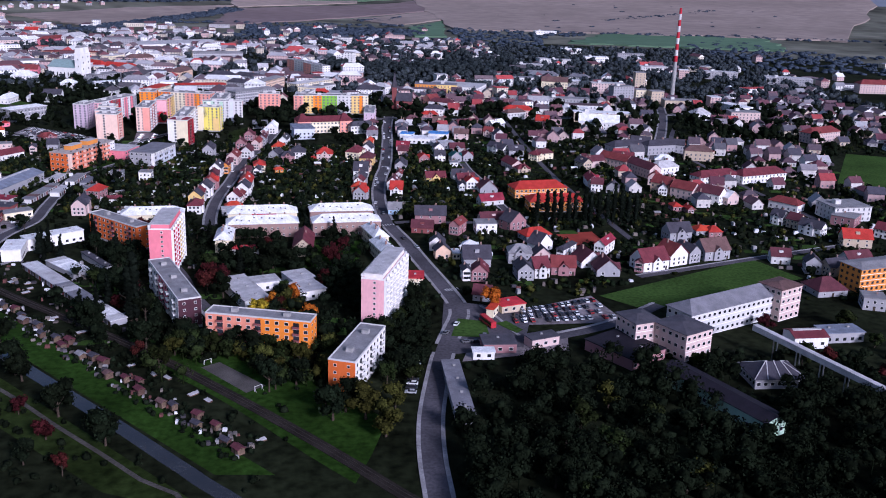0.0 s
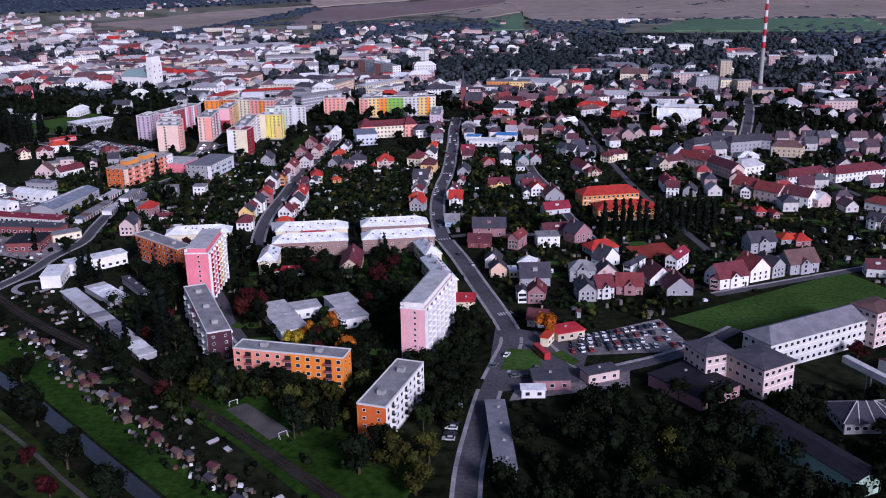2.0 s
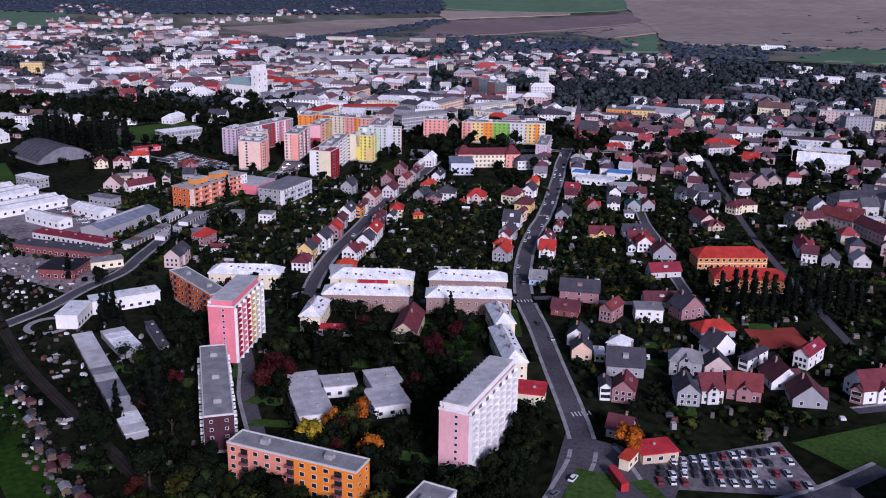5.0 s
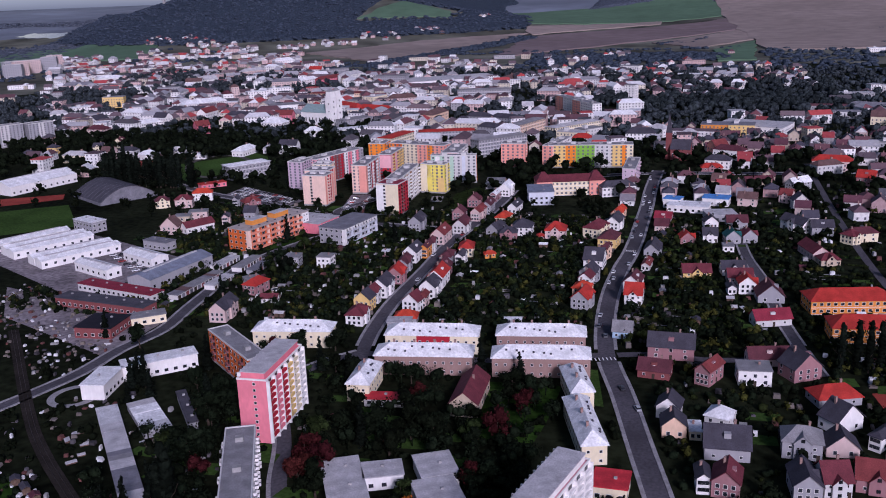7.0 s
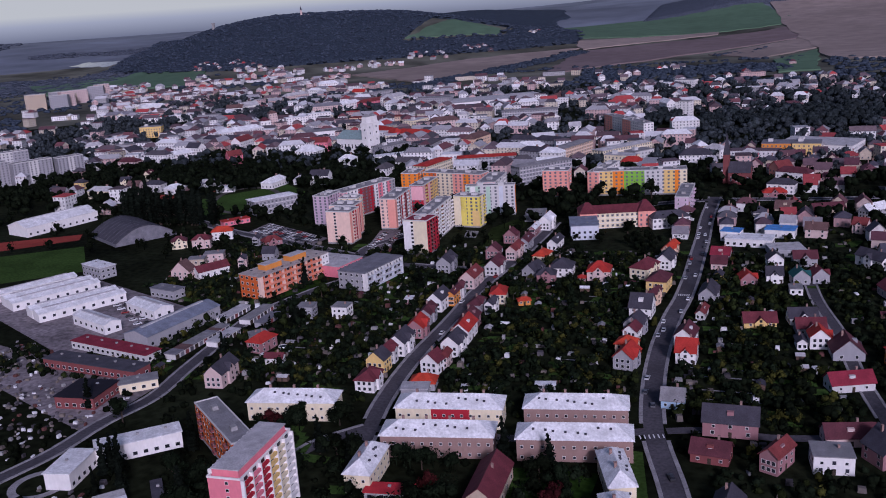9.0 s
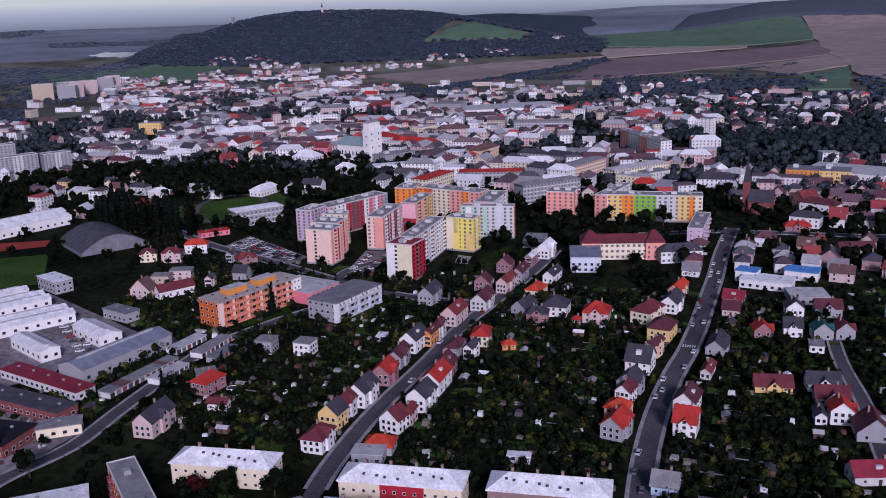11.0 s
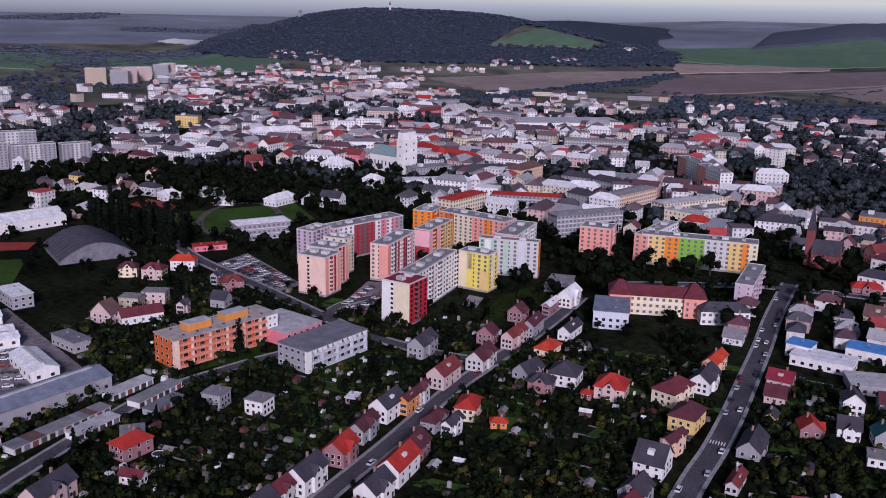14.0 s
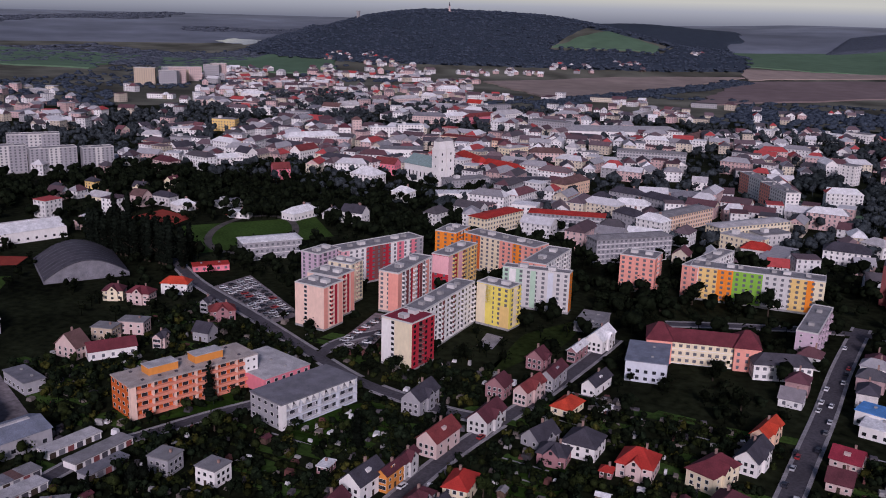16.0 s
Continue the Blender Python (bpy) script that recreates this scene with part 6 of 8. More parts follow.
town_block(-43.4, 963.6, 16.6, 12.0, -29.6, 8.0, 'white', 'pale_roof', 'h')
town_block(-15.1, 938.1, 13.1, 12.0, -14.5, 8.0, 'rose', 'pale_roof', 'h')
town_block(10.3, 876.7, 13.1, 11.0, 37.7, 8.0, 'coral', 'brick_tile', 'g')
town_block(11.0, 817.0, 19.0, 11.0, -12.0, 7.0, 'white', 'slate', 'h')
town_block(-227.1, 1529.4, 17.1, 14.0, -1.1, 9.0, 'white', 'white_roof', 'f')
town_block(-151.8, 1544.4, 25.7, 14.0, -31.1, 9.0, 'white', 'white_roof', 'f')
town_block(-120.9, 1561.8, 30.1, 14.0, -21.6, 11.0, 'white', 'felt', 'f')
town_block(-117.5, 1266.9, 23.0, 11.0, -61.3, 13.0, 'white', 'white_roof', 'g')
town_block(-92.8, 1234.2, 13.1, 12.0, -18.4, 18.0, 'white', 'felt', 'f')
town_block(-73.8, 1564.0, 12.0, 12.0, -11.2, 9.0, 'white', 'white_roof', 'h')
town_block(164.7, 762.3, 37.3, 16.0, -11.8, 7.0, 'white', 'white_roof', 'g')
town_block(227.0, 941.3, 24.9, 13.0, 12.8, 18.0, 'grey', 'felt', 'f')
town_block(251.0, 948.0, 11.9, 12.0, -5.5, 14.0, 'cream', 'felt', 'f')
town_block(265.4, 938.3, 15.4, 12.0, 12.6, 14.0, 'beige', 'felt', 'f')
town_block(169.2, 1050.7, 32.0, 13.0, -11.6, 8.0, 'cream', 'brown_roof', 'g')
town_block(162.5, 1125.8, 45.9, 16.0, -19.8, 7.0, 'beige', 'grey_roof', 'h')
town_block(43.7, 996.0, 62.6, 40.0, -18.7, 8.0, 'white', 'pale_roof', 'f')
town_block(156.3, 852.2, 30.4, 13.0, -24.5, 6.0, 'white', 'white_roof', 'f')
town_block(142.7, 590.3, 25.2, 10.0, -49.9, 7.0, 'blush', 'brick_tile', 'g')
town_block(157.7, 565.7, 29.4, 10.0, -68.9, 7.0, 'blush', 'plum_tile', 'g')
town_block(173.1, 567.2, 20.0, 12.0, 26.6, 7.0, 'white', 'pale_roof', 'h')
town_block(160.7, 642.9, 30.0, 12.0, 28.1, 8.0, 'grey', 'slate', 'h')
town_block(190.3, 647.7, 26.0, 12.0, 18.6, 8.0, 'grey', 'slate', 'h')
town_block(217.7, 626.7, 21.6, 12.0, -12.5, 8.0, 'beige', 'brown_roof', 'h')
town_block(284.1, 832.8, 18.9, 18.0, 11.6, 6.0, 'white', 'pale_roof', 'h')
town_block(94.2, 817.6, 28.7, 12.0, -5.7, 8.0, 'blush', 'red_tile', 'h')
town_block(158.4, 511.6, 14.5, 11.0, -45.9, 7.0, 'peachw', 'brick_tile', 'g')
town_block(168.9, 496.9, 16.5, 11.0, -45.7, 7.0, 'blush', 'brick_tile', 'g')
town_block(183.5, 486.1, 16.1, 11.0, -44.1, 7.0, 'white', 'plum_tile', 'g')
town_block(208.0, 1096.0, 26.4, 12.0, -33.5, 9.0, 'white', 'grey_roof', 'h')

# ---- landmarks ----
def church(x, y, yaw):
    claim(x, y, 34, 16, yaw, 2)
    t = thing("church", pose(x, y, 0, 0, 0, yaw), "white church with a tall twin-topped tower and green-grey roof", "church")
    geo = Geo()
    geo.box(-28, 8, -8, 8, 0, 15)
    part("nave", geo, [WALL["white"]], t)
    geo = Geo()
    hip_shell(geo, 37, 16, 15.1, 8, 4, .5)
    part("roof", geo, [mat("copper_roof", (.22, .30, .30), .6, vary=.2)], t, "green-grey copper roof", m=pose(-10.4, 0, 0))
    for b in (-5, 5):
        geo = Geo()
        geo.box(8, 16, b - 4.4, b + 4.4, 0, 31)
        geo.box(7.7, 16.3, b - 4.7, b + 4.7, 31, 31.8)
        geo.box(8.6, 15.4, b - 3.8, b + 3.8, 31.8, 38, inset=.4)
        tw = part("tower", geo, [WALL["white"]], t)
        geo = Geo()
        geo.box(8.8, 15.2, b - 3.6, b + 3.6, 38, 41, inset=2.6)
        part("cap", geo, [ROOF["felt"]], tw)
    geo = Geo()
    geo.box(9, 14, -1, 1, 0, 24)
    part("gable_wall", geo, [WALL["white"]], t)
    for i in range(7):
        part("window", WIN_WIDE, None, t, m=pose(-26 + i * 4.7, -8, 5) @ Matrix.Diagonal((.6, 1, 3, 1)))
    for b in (-5, 5):
        for z in (6, 13, 20, 26):
            part("window", WIN_SMALL, None, t, m=pose(16, b, z, 0, 0, 90) @ Matrix.Diagonal((1.6, 1, 2.2, 1)))
    for z in (8, 16, 24):
        part("window", WIN_SMALL, None, t, m=pose(12.5, -9.4, z) @ Matrix.Diagonal((1.4, 1, 1.8, 1)))
    return t


church(-400, 1004, -16)


def tall_chimney(x, y, h):
    t = thing("factory_chimney", pose(x, y, 0), "tall factory chimney with red and white bands", "chimney")
    n, step = 14, h / 16
    for k in range(16):
        r0, r1 = 2.7 - 1.3 * k / 16, 2.7 - 1.3 * (k + 1) / 16
        geo = Geo()
        ring = [(math.cos(2 * math.pi * i / n), math.sin(2 * math.pi * i / n)) for i in range(n)]
        geo.prism([(a * r0, b * r0, k * step) for a, b in ring], [(a * r1, b * r1, (k + 1) * step) for a, b in ring])
        part("band", geo, [concrete if k < 7 else (WALL["crimson"] if k % 2 else WALL["chalk"])], t)
    return t


tall_chimney(288, 950, 105)


def hill_towers():
    x, y = HILL[0] + 10, HILL[1] - 60
    t = thing("pilgrimage_church", pose(x, y, height(x, y) - 2, 0, 0, 30), "far pale church with two spires on the wooded hill", "church")
    geo = Geo()
    geo.box(-10, 12, -6, 6, 0, 9)
    part("nave", geo, [WALL["blush"]], t)
    for s in (-6, 6):
        geo = Geo()
        geo.box(-15, -10, s - 2.5, s + 2.5, 0, 22)
        part("tower", geo, [WALL["blush"]], t)
        geo = Geo()
        geo.box(-15.2, -9.8, s - 2.7, s + 2.7, 22, 33, inset=2.4)
        part("spire", geo, [ROOF["slate"]], t)
    x, y = HILL[0] - 245, HILL[1] - 150
    t = thing("lookout_tower", pose(x, y, height(x, y)), "far dark stone lookout tower on the hill", "tower")
    geo = Geo()
    geo.box(-3.2, 3.2, -3.2, 3.2, 0, 22)
    part("shaft", geo, [concrete], t)
    geo = Geo()
    geo.box(-4.2, 4.2, -4.2, 4.2, 22, 25)
    part("gallery", geo, [concrete], t)


hill_towers()

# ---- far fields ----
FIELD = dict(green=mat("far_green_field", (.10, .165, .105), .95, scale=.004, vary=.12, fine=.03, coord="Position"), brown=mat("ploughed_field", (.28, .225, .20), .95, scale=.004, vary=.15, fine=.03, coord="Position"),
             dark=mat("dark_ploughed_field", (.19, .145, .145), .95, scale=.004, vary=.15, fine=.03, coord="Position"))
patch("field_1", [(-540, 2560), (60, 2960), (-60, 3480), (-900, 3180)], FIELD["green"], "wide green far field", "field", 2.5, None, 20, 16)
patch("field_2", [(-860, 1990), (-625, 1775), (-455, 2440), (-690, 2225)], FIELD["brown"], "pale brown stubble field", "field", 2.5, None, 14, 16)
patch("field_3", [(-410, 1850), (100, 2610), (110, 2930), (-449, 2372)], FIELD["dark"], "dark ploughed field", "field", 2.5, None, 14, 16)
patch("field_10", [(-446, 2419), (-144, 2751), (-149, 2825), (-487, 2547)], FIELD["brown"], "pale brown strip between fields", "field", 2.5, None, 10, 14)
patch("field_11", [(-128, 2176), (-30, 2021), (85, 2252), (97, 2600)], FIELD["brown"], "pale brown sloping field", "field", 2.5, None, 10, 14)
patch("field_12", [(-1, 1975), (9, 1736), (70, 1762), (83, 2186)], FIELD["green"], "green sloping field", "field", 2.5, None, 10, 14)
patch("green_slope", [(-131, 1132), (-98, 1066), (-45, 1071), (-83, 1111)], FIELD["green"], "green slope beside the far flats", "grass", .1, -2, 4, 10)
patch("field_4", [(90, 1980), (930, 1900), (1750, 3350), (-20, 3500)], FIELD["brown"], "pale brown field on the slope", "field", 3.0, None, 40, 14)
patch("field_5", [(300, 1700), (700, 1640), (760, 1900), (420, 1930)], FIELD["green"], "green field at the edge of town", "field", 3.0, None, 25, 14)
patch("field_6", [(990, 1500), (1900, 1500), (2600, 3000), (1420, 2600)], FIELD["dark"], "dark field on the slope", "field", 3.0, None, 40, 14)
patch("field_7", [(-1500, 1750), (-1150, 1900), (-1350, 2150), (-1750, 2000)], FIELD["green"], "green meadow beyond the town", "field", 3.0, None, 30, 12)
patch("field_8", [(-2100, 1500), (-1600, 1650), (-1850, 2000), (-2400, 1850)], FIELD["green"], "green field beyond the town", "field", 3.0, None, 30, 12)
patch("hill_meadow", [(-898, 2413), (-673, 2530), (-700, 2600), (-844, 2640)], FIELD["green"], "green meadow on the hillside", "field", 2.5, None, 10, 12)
patch("far_lake", [(-2046, 2497), (-1800, 2390), (-1863, 2534), (-2053, 2594)], mat("far_water", (.10, .11, .13), .08), "pale far lake", "lake", 2.0, None, 30, 12)


def conveyor(x0, y0, x1, y1, z0, z1):
    d = Vector((x1 - x0, y1 - y0))
    yaw = math.degrees(math.atan2(d.y, d.x))
    t = thing("conveyor_bridge", pose(x0, y0, 0, 0, 0, yaw), "long pale inclined conveyor bridge on legs", "conveyor")
    L = d.length
    geo = Geo()
    geo.prism([(0, -1.3, z0), (L, -1.3, z1), (L, 1.3, z1), (0, 1.3, z0)], [(0, -1.3, z0 + 2.4), (L, -1.3, z1 + 2.4), (L, 1.3, z1 + 2.4), (0, 1.3, z0 + 2.4)])
    part("gallery", geo, [ROOF["pale_roof"]], t)
    for k in range(1, 6):
        s = k / 6
        geo = Geo()
        for b in (-1.1, 1.1):
            geo.box(L * s - .2, L * s + .2, b - .2, b + .2, 0, z0 + (z1 - z0) * s)
        part("trestle", geo, [steel], t)


conveyor(120.5, 239, 152, 180, 9, 6)


# ---- houses seen singly ----
for spec in ((-146, 437, 11, 9, 5.5, 'maroon_roof', 'white', 'h', 94),
             (-149, 454, 9, 8, 6.0, 'slate', 'yellow', 'g', 89),
             (-149, 464, 9, 6, 6.0, 'maroon_roof', 'chalk', 'g', 90),
             (-148, 477, 14, 7, 6.0, 'slate', 'white', 'g', 92),
             (-148, 498, 11, 7, 5.5, 'red_tile', 'white', 'g', 96),
             (-150, 517, 14, 6, 5.5, 'plum_tile', 'grey', 'g', 96),
             (-151, 536, 7, 14, 6.5, 'slate', 'white', 'g', -1),
             (-146, 544, 10, 4, 6.5, 'plum_tile', 'ochre', 'g', 90),
             (-146, 554, 4, 10, 6.5, 'plum_tile', 'white', 'g', 5),
             (-146, 575, 16, 8, 6.0, 'brick_tile', 'blush', 'g', 89),
             (-140, 600, 16, 7, 5.5, 'plum_tile', 'white', 'g', 91),
             (-137, 631, 16, 6, 6.0, 'brick_tile', 'blush', 'g', 87),
             (-135, 650, 16, 6, 6.0, 'plum_tile', 'grey', 'g', 92),
             (-138, 684, 5, 14, 5.0, 'white_roof', 'white', 'g', -1),
             (-134, 702, 8, 16, 6.0, 'white_roof', 'white', 'g', -1),):
    put_house(*spec)
for spec in ((-169, 601, 16, 8, 6.0, 'slate', 'white', 'g', 93),
             (-124, 441, 10, 8, 4.0, 'orange_tile', 'grey', 'h', 10),
             (-126, 458, 8, 9, 5.0, 'maroon_roof', 'white', 'g', 82),
             (-123, 464, 8, 5, 5.0, 'brick_tile', 'blush', 'g', 93),
             (-124, 479, 8, 13, 7.0, 'slate', 'white', 'g', -0),
             (-125, 497, 16, 7, 6.0, 'red_tile', 'white', 'g', 92),
             (-131, 536, 6, 12, 4.5, 'plum_tile', 'grey', 'h', -0),
             (-123, 534, 10, 5, 5.0, 'slate', 'white', 'g', 89),
             (-124, 551, 9, 11, 5.0, 'red_tile', 'cream', 'h', 10),
             (-110, 547, 6, 5, 2.4, 'orange_tile', 'ochre', 'h', 23),
             (-118, 599, 8, 12, 4.0, 'slate', 'grey', 'g', -14),
             (-102, 600, 11, 13, 5.0, 'slate', 'white', 'h', 2),
             (-120, 629, 8, 12, 4.0, 'orange_tile', 'cream', 'h', -5),
             (-118, 655, 15, 6, 4.5, 'slate', 'white', 'g', 86),
             (-81, 596, 12, 12, 5.0, 'red_tile', 'white', 'h', 4),):
    put_house(*spec)
for spec in ((-89, 588, 5, 5, 2.4, 'red_tile', 'white', 'h', 7),
             (-58, 603, 10, 16, 6.0, 'maroon_roof', 'cream', 'h', -18),
             (-48, 581, 10, 14, 6.0, 'plum_tile', 'yellow', 'h', -7),
             (-48, 557, 12, 4, 6.0, 'plum_tile', 'peachw', 'g', 74),
             (-51, 540, 10, 12, 5.5, 'slate', 'white', 'g', -4),
             (-51, 517, 10, 7, 5.0, 'slate', 'grey', 'g', 80),
             (-51, 507, 9, 6, 5.0, 'maroon_roof', 'white', 'g', 80),
             (-51, 491, 7, 9, 5.0, 'orange_tile', 'peachw', 'h', -7),
             (-49, 478, 8, 11, 5.0, 'red_tile', 'white', 'g', -9),
             (-49, 644, 16, 6, 5.0, 'orange_tile', 'peachw', 'g', 81),
             (-49, 622, 15, 8, 5.0, 'slate', 'white', 'g', 84),
             (-21, 640, 10, 9, 4.0, 'maroon_felt', 'blush', 'g', -7),
             (-21, 622, 8, 7, 3.5, 'plum_tile', 'white', 'g', -1),
             (-20, 600, 6, 5, 4.0, 'slate', 'yellow', 'g', 84),
             (-23, 572, 16, 8, 3.5, 'slate', 'grey', 'g', 87),):
    put_house(*spec)
for spec in ((-24, 542, 12, 5, 4.0, 'brick_tile', 'white', 'g', 85),
             (-28, 506, 11, 8, 5.0, 'plum_tile', 'white', 'g', 84),
             (-26, 487, 9, 10, 5.0, 'red_tile', 'white', 'g', -2),
             (-6, 596, 9, 8, 4.0, 'red_tile', 'rose', 'g', 105),
             (7, 624, 9, 9, 6.0, 'slate', 'white', 'g', 101),
             (7, 601, 8, 8, 4.5, 'slate', 'white', 'g', 5),
             (19, 600, 9, 8, 4.5, 'teal_tile', 'grey', 'g', 104),
             (28, 603, 9, 9, 4.5, 'maroon_roof', 'grey', 'g', 106),
             (22, 633, 13, 8, 4.5, 'plum_tile', 'grey', 'g', 9),
             (30, 693, 8, 11, 5.0, 'brown_roof', 'blush', 'g', 82),
             (13, 743, 12, 10, 6.0, 'brown_roof', 'beige', 'g', -7),
             (1, 534, 14, 7, 2.6, 'maroon_roof', 'yellow', 'g', 11),
             (19, 541, 13, 9, 3.0, 'slate', 'white', 'g', 12),
             (22, 528, 11, 8, 3.0, 'maroon_roof', 'grey', 'g', 10),
             (17, 583, 6, 7, 3.0, 'felt', 'white', 'f', 4),):
    put_house(*spec)
for spec in ((-213, 468, 9, 12, 5.0, 'red_tile', 'white', 'h', -8),
             (-198, 453, 7, 5, 4.0, 'maroon_roof', 'white', 'g', 9),
             (-211, 431, 16, 8, 6.0, 'slate', 'white', 'g', 96),
             (-213, 513, 9, 9, 6.0, 'felt', 'grey', 'f', 8),
             (-195, 516, 8, 7, 6.0, 'felt', 'white', 'f', 2),
             (-6, 425, 18, 10, 5.0, 'slate', 'rose', 'g', 0),
             (-11, 404, 12, 8, 4.0, 'plum_tile', 'maroon', 'g', -7),
             (9, 403, 12, 6, 6.0, 'brick_tile', 'rose', 'g', 65),
             (25, 406, 11, 10, 6.0, 'felt', 'white', 'f', 6),
             (31, 425, 15, 9, 4.0, 'plum_tile', 'white', 'g', 13),
             (42, 414, 10, 12, 5.0, 'slate', 'white', 'g', 123),
             (34, 470, 17, 9, 4.0, 'maroon_felt', 'white', 'g', 21),
             (35, 503, 13, 12, 3.5, 'plum_tile', 'grey', 'g', 97),
             (25, 512, 8, 7, 5.0, 'red_tile', 'white', 'g', 97),
             (-2, 357, 8, 9, 4.5, 'slate', 'peachw', 'g', 96),):
    put_house(*spec)
for spec in ((-4, 371, 7, 7, 4.5, 'slate', 'white', 'g', 84),
             (5, 357, 5, 7, 3.0, 'white_roof', 'cream', 'f', 6),
             (13, 369, 7, 8, 4.0, 'white_roof', 'white', 'h', -18),
             (15, 347, 14, 11, 4.5, 'slate', 'grey', 'g', 3),
             (8, 323, 8, 5, 5.0, 'slate', 'white', 'g', 96),
             (15, 323, 7, 10, 5.0, 'maroon_roof', 'rose', 'g', -5),
             (14, 295, 8, 9, 4.0, 'plum_tile', 'grey', 'g', -14),
             (38, 352, 11, 10, 6.0, 'felt', 'grey', 'h', -1),
             (50, 355, 9, 10, 4.0, 'slate', 'white', 'g', 96),
             (37, 327, 8, 11, 5.0, 'slate', 'grey', 'g', 6),
             (45, 330, 8, 10, 5.0, 'maroon_roof', 'white', 'g', 15),
             (58, 335, 11, 10, 4.5, 'brick_tile', 'white', 'g', -4),
             (52, 394, 15, 10, 4.0, 'red_tile', 'grey', 'h', 22),
             (52, 373, 9, 11, 4.5, 'slate', 'white', 'g', 131),
             (65, 364, 16, 5, 5.0, 'slate', 'white', 'h', 55),):
    put_house(*spec)
for spec in ((87, 371, 16, 6, 6.0, 'maroon_felt', 'white', 'g', 58),
             (73, 349, 12, 12, 4.0, 'plum_tile', 'white', 'g', 106),
             (80, 335, 11, 11, 4.0, 'plum_tile', 'grey', 'g', 93),
             (100, 342, 11, 5, 5.5, 'plum_tile', 'rose', 'g', 64),
             (105, 345, 15, 12, 5.5, 'maroon_roof', 'white', 'g', 23),
             (119, 354, 13, 13, 6.0, 'brick_tile', 'white', 'g', 117),
             (129, 359, 7, 13, 6.0, 'slate', 'grey', 'g', 28),
             (144, 365, 17, 12, 5.5, 'brown_roof', 'grey', 'g', 18),
             (134, 396, 14, 10, 7.0, 'slate', 'grey', 'g', 13),
             (152, 409, 7, 8, 3.5, 'orange_tile', 'grey', 'h', 6),
             (159, 407, 9, 8, 3.5, 'red_tile', 'white', 'h', 6),
             (153, 464, 6, 7, 4.0, 'red_tile', 'rose', 'h', 6),
             (160, 458, 7, 5, 4.0, 'red_tile', 'rose', 'g', 96),
             (156, 505, 8, 6, 5.0, 'slate', 'white', 'g', 74),
             (158, 535, 9, 8, 6.0, 'brick_tile', 'blush', 'g', 68),):
    put_house(*spec)
for spec in ((56, 633, 18, 9, 5.0, 'slate', 'white', 'g', -50),
             (69, 625, 12, 9, 5.0, 'slate', 'grey', 'g', 7),
             (83, 609, 7, 9, 5.0, 'maroon_roof', 'cream', 'h', -40),
             (89, 615, 15, 9, 5.0, 'plum_tile', 'cream', 'h', 21),
             (67, 566, 10, 9, 4.0, 'maroon_roof', 'white', 'h', 15),
             (55, 706, 9, 9, 5.0, 'brick_tile', 'blush', 'g', -21),
             (65, 746, 9, 20, 5.0, 'white_roof', 'grey', 'g', 137),
             (112, 767, 12, 10, 6.0, 'red_tile', 'rose', 'g', -19),
             (6, 805, 16, 9, 4.0, 'red_tile', 'rose', 'h', 7),
             (116, 583, 12, 8, 5.0, 'slate', 'white', 'g', -66),
             (124, 590, 9, 18, 5.0, 'plum_tile', 'white', 'g', 113),
             (150, 599, 17, 10, 6.0, 'maroon_roof', 'grey', 'g', -22),
             (163, 597, 11, 8, 5.0, 'white_roof', 'white', 'f', 7),
             (182, 597, 14, 10, 7.0, 'white_roof', 'grey', 'h', -14),
             (181, 668, 16, 10, 6.0, 'slate', 'grey', 'g', -14),):
    put_house(*spec)
for spec in ((226, 633, 12, 10, 8.0, 'brick_tile', 'beige', 'f', -42),
             (111, 527, 7, 20, 5.0, 'maroon_felt', 'white', 'g', -1),
             (112, 513, 8, 9, 5.0, 'plum_tile', 'white', 'g', -11),
             (122, 508, 8, 8, 4.5, 'slate', 'grey', 'g', 70),
             (253, 438, 14, 16, 8.0, 'felt', 'white', 'f', -40),
             (237, 392, 16, 10, 5.0, 'red_tile', 'white', 'g', -9),
             (210, 436, 9, 9, 5.0, 'slate', 'white', 'g', -50),
             (217, 428, 9, 9, 5.0, 'plum_tile', 'white', 'g', -54),
             (221, 413, 14, 9, 5.0, 'slate', 'white', 'g', -51),
             (179, 358, 10, 9, 4.5, 'plum_tile', 'white', 'g', -8),
             (190, 342, 8, 7, 6.0, 'slate', 'grey', 'g', 78),
             (200, 339, 13, 9, 5.0, 'slate', 'white', 'g', 19),
             (218, 353, 15, 9, 5.0, 'plum_tile', 'white', 'g', 18),
             (183, 311, 15, 14, 4.0, 'plum_tile', 'grey', 'h', 11),
             (197, 291, 10, 10, 6.0, 'felt', 'white', 'f', -15),):
    put_house(*spec)
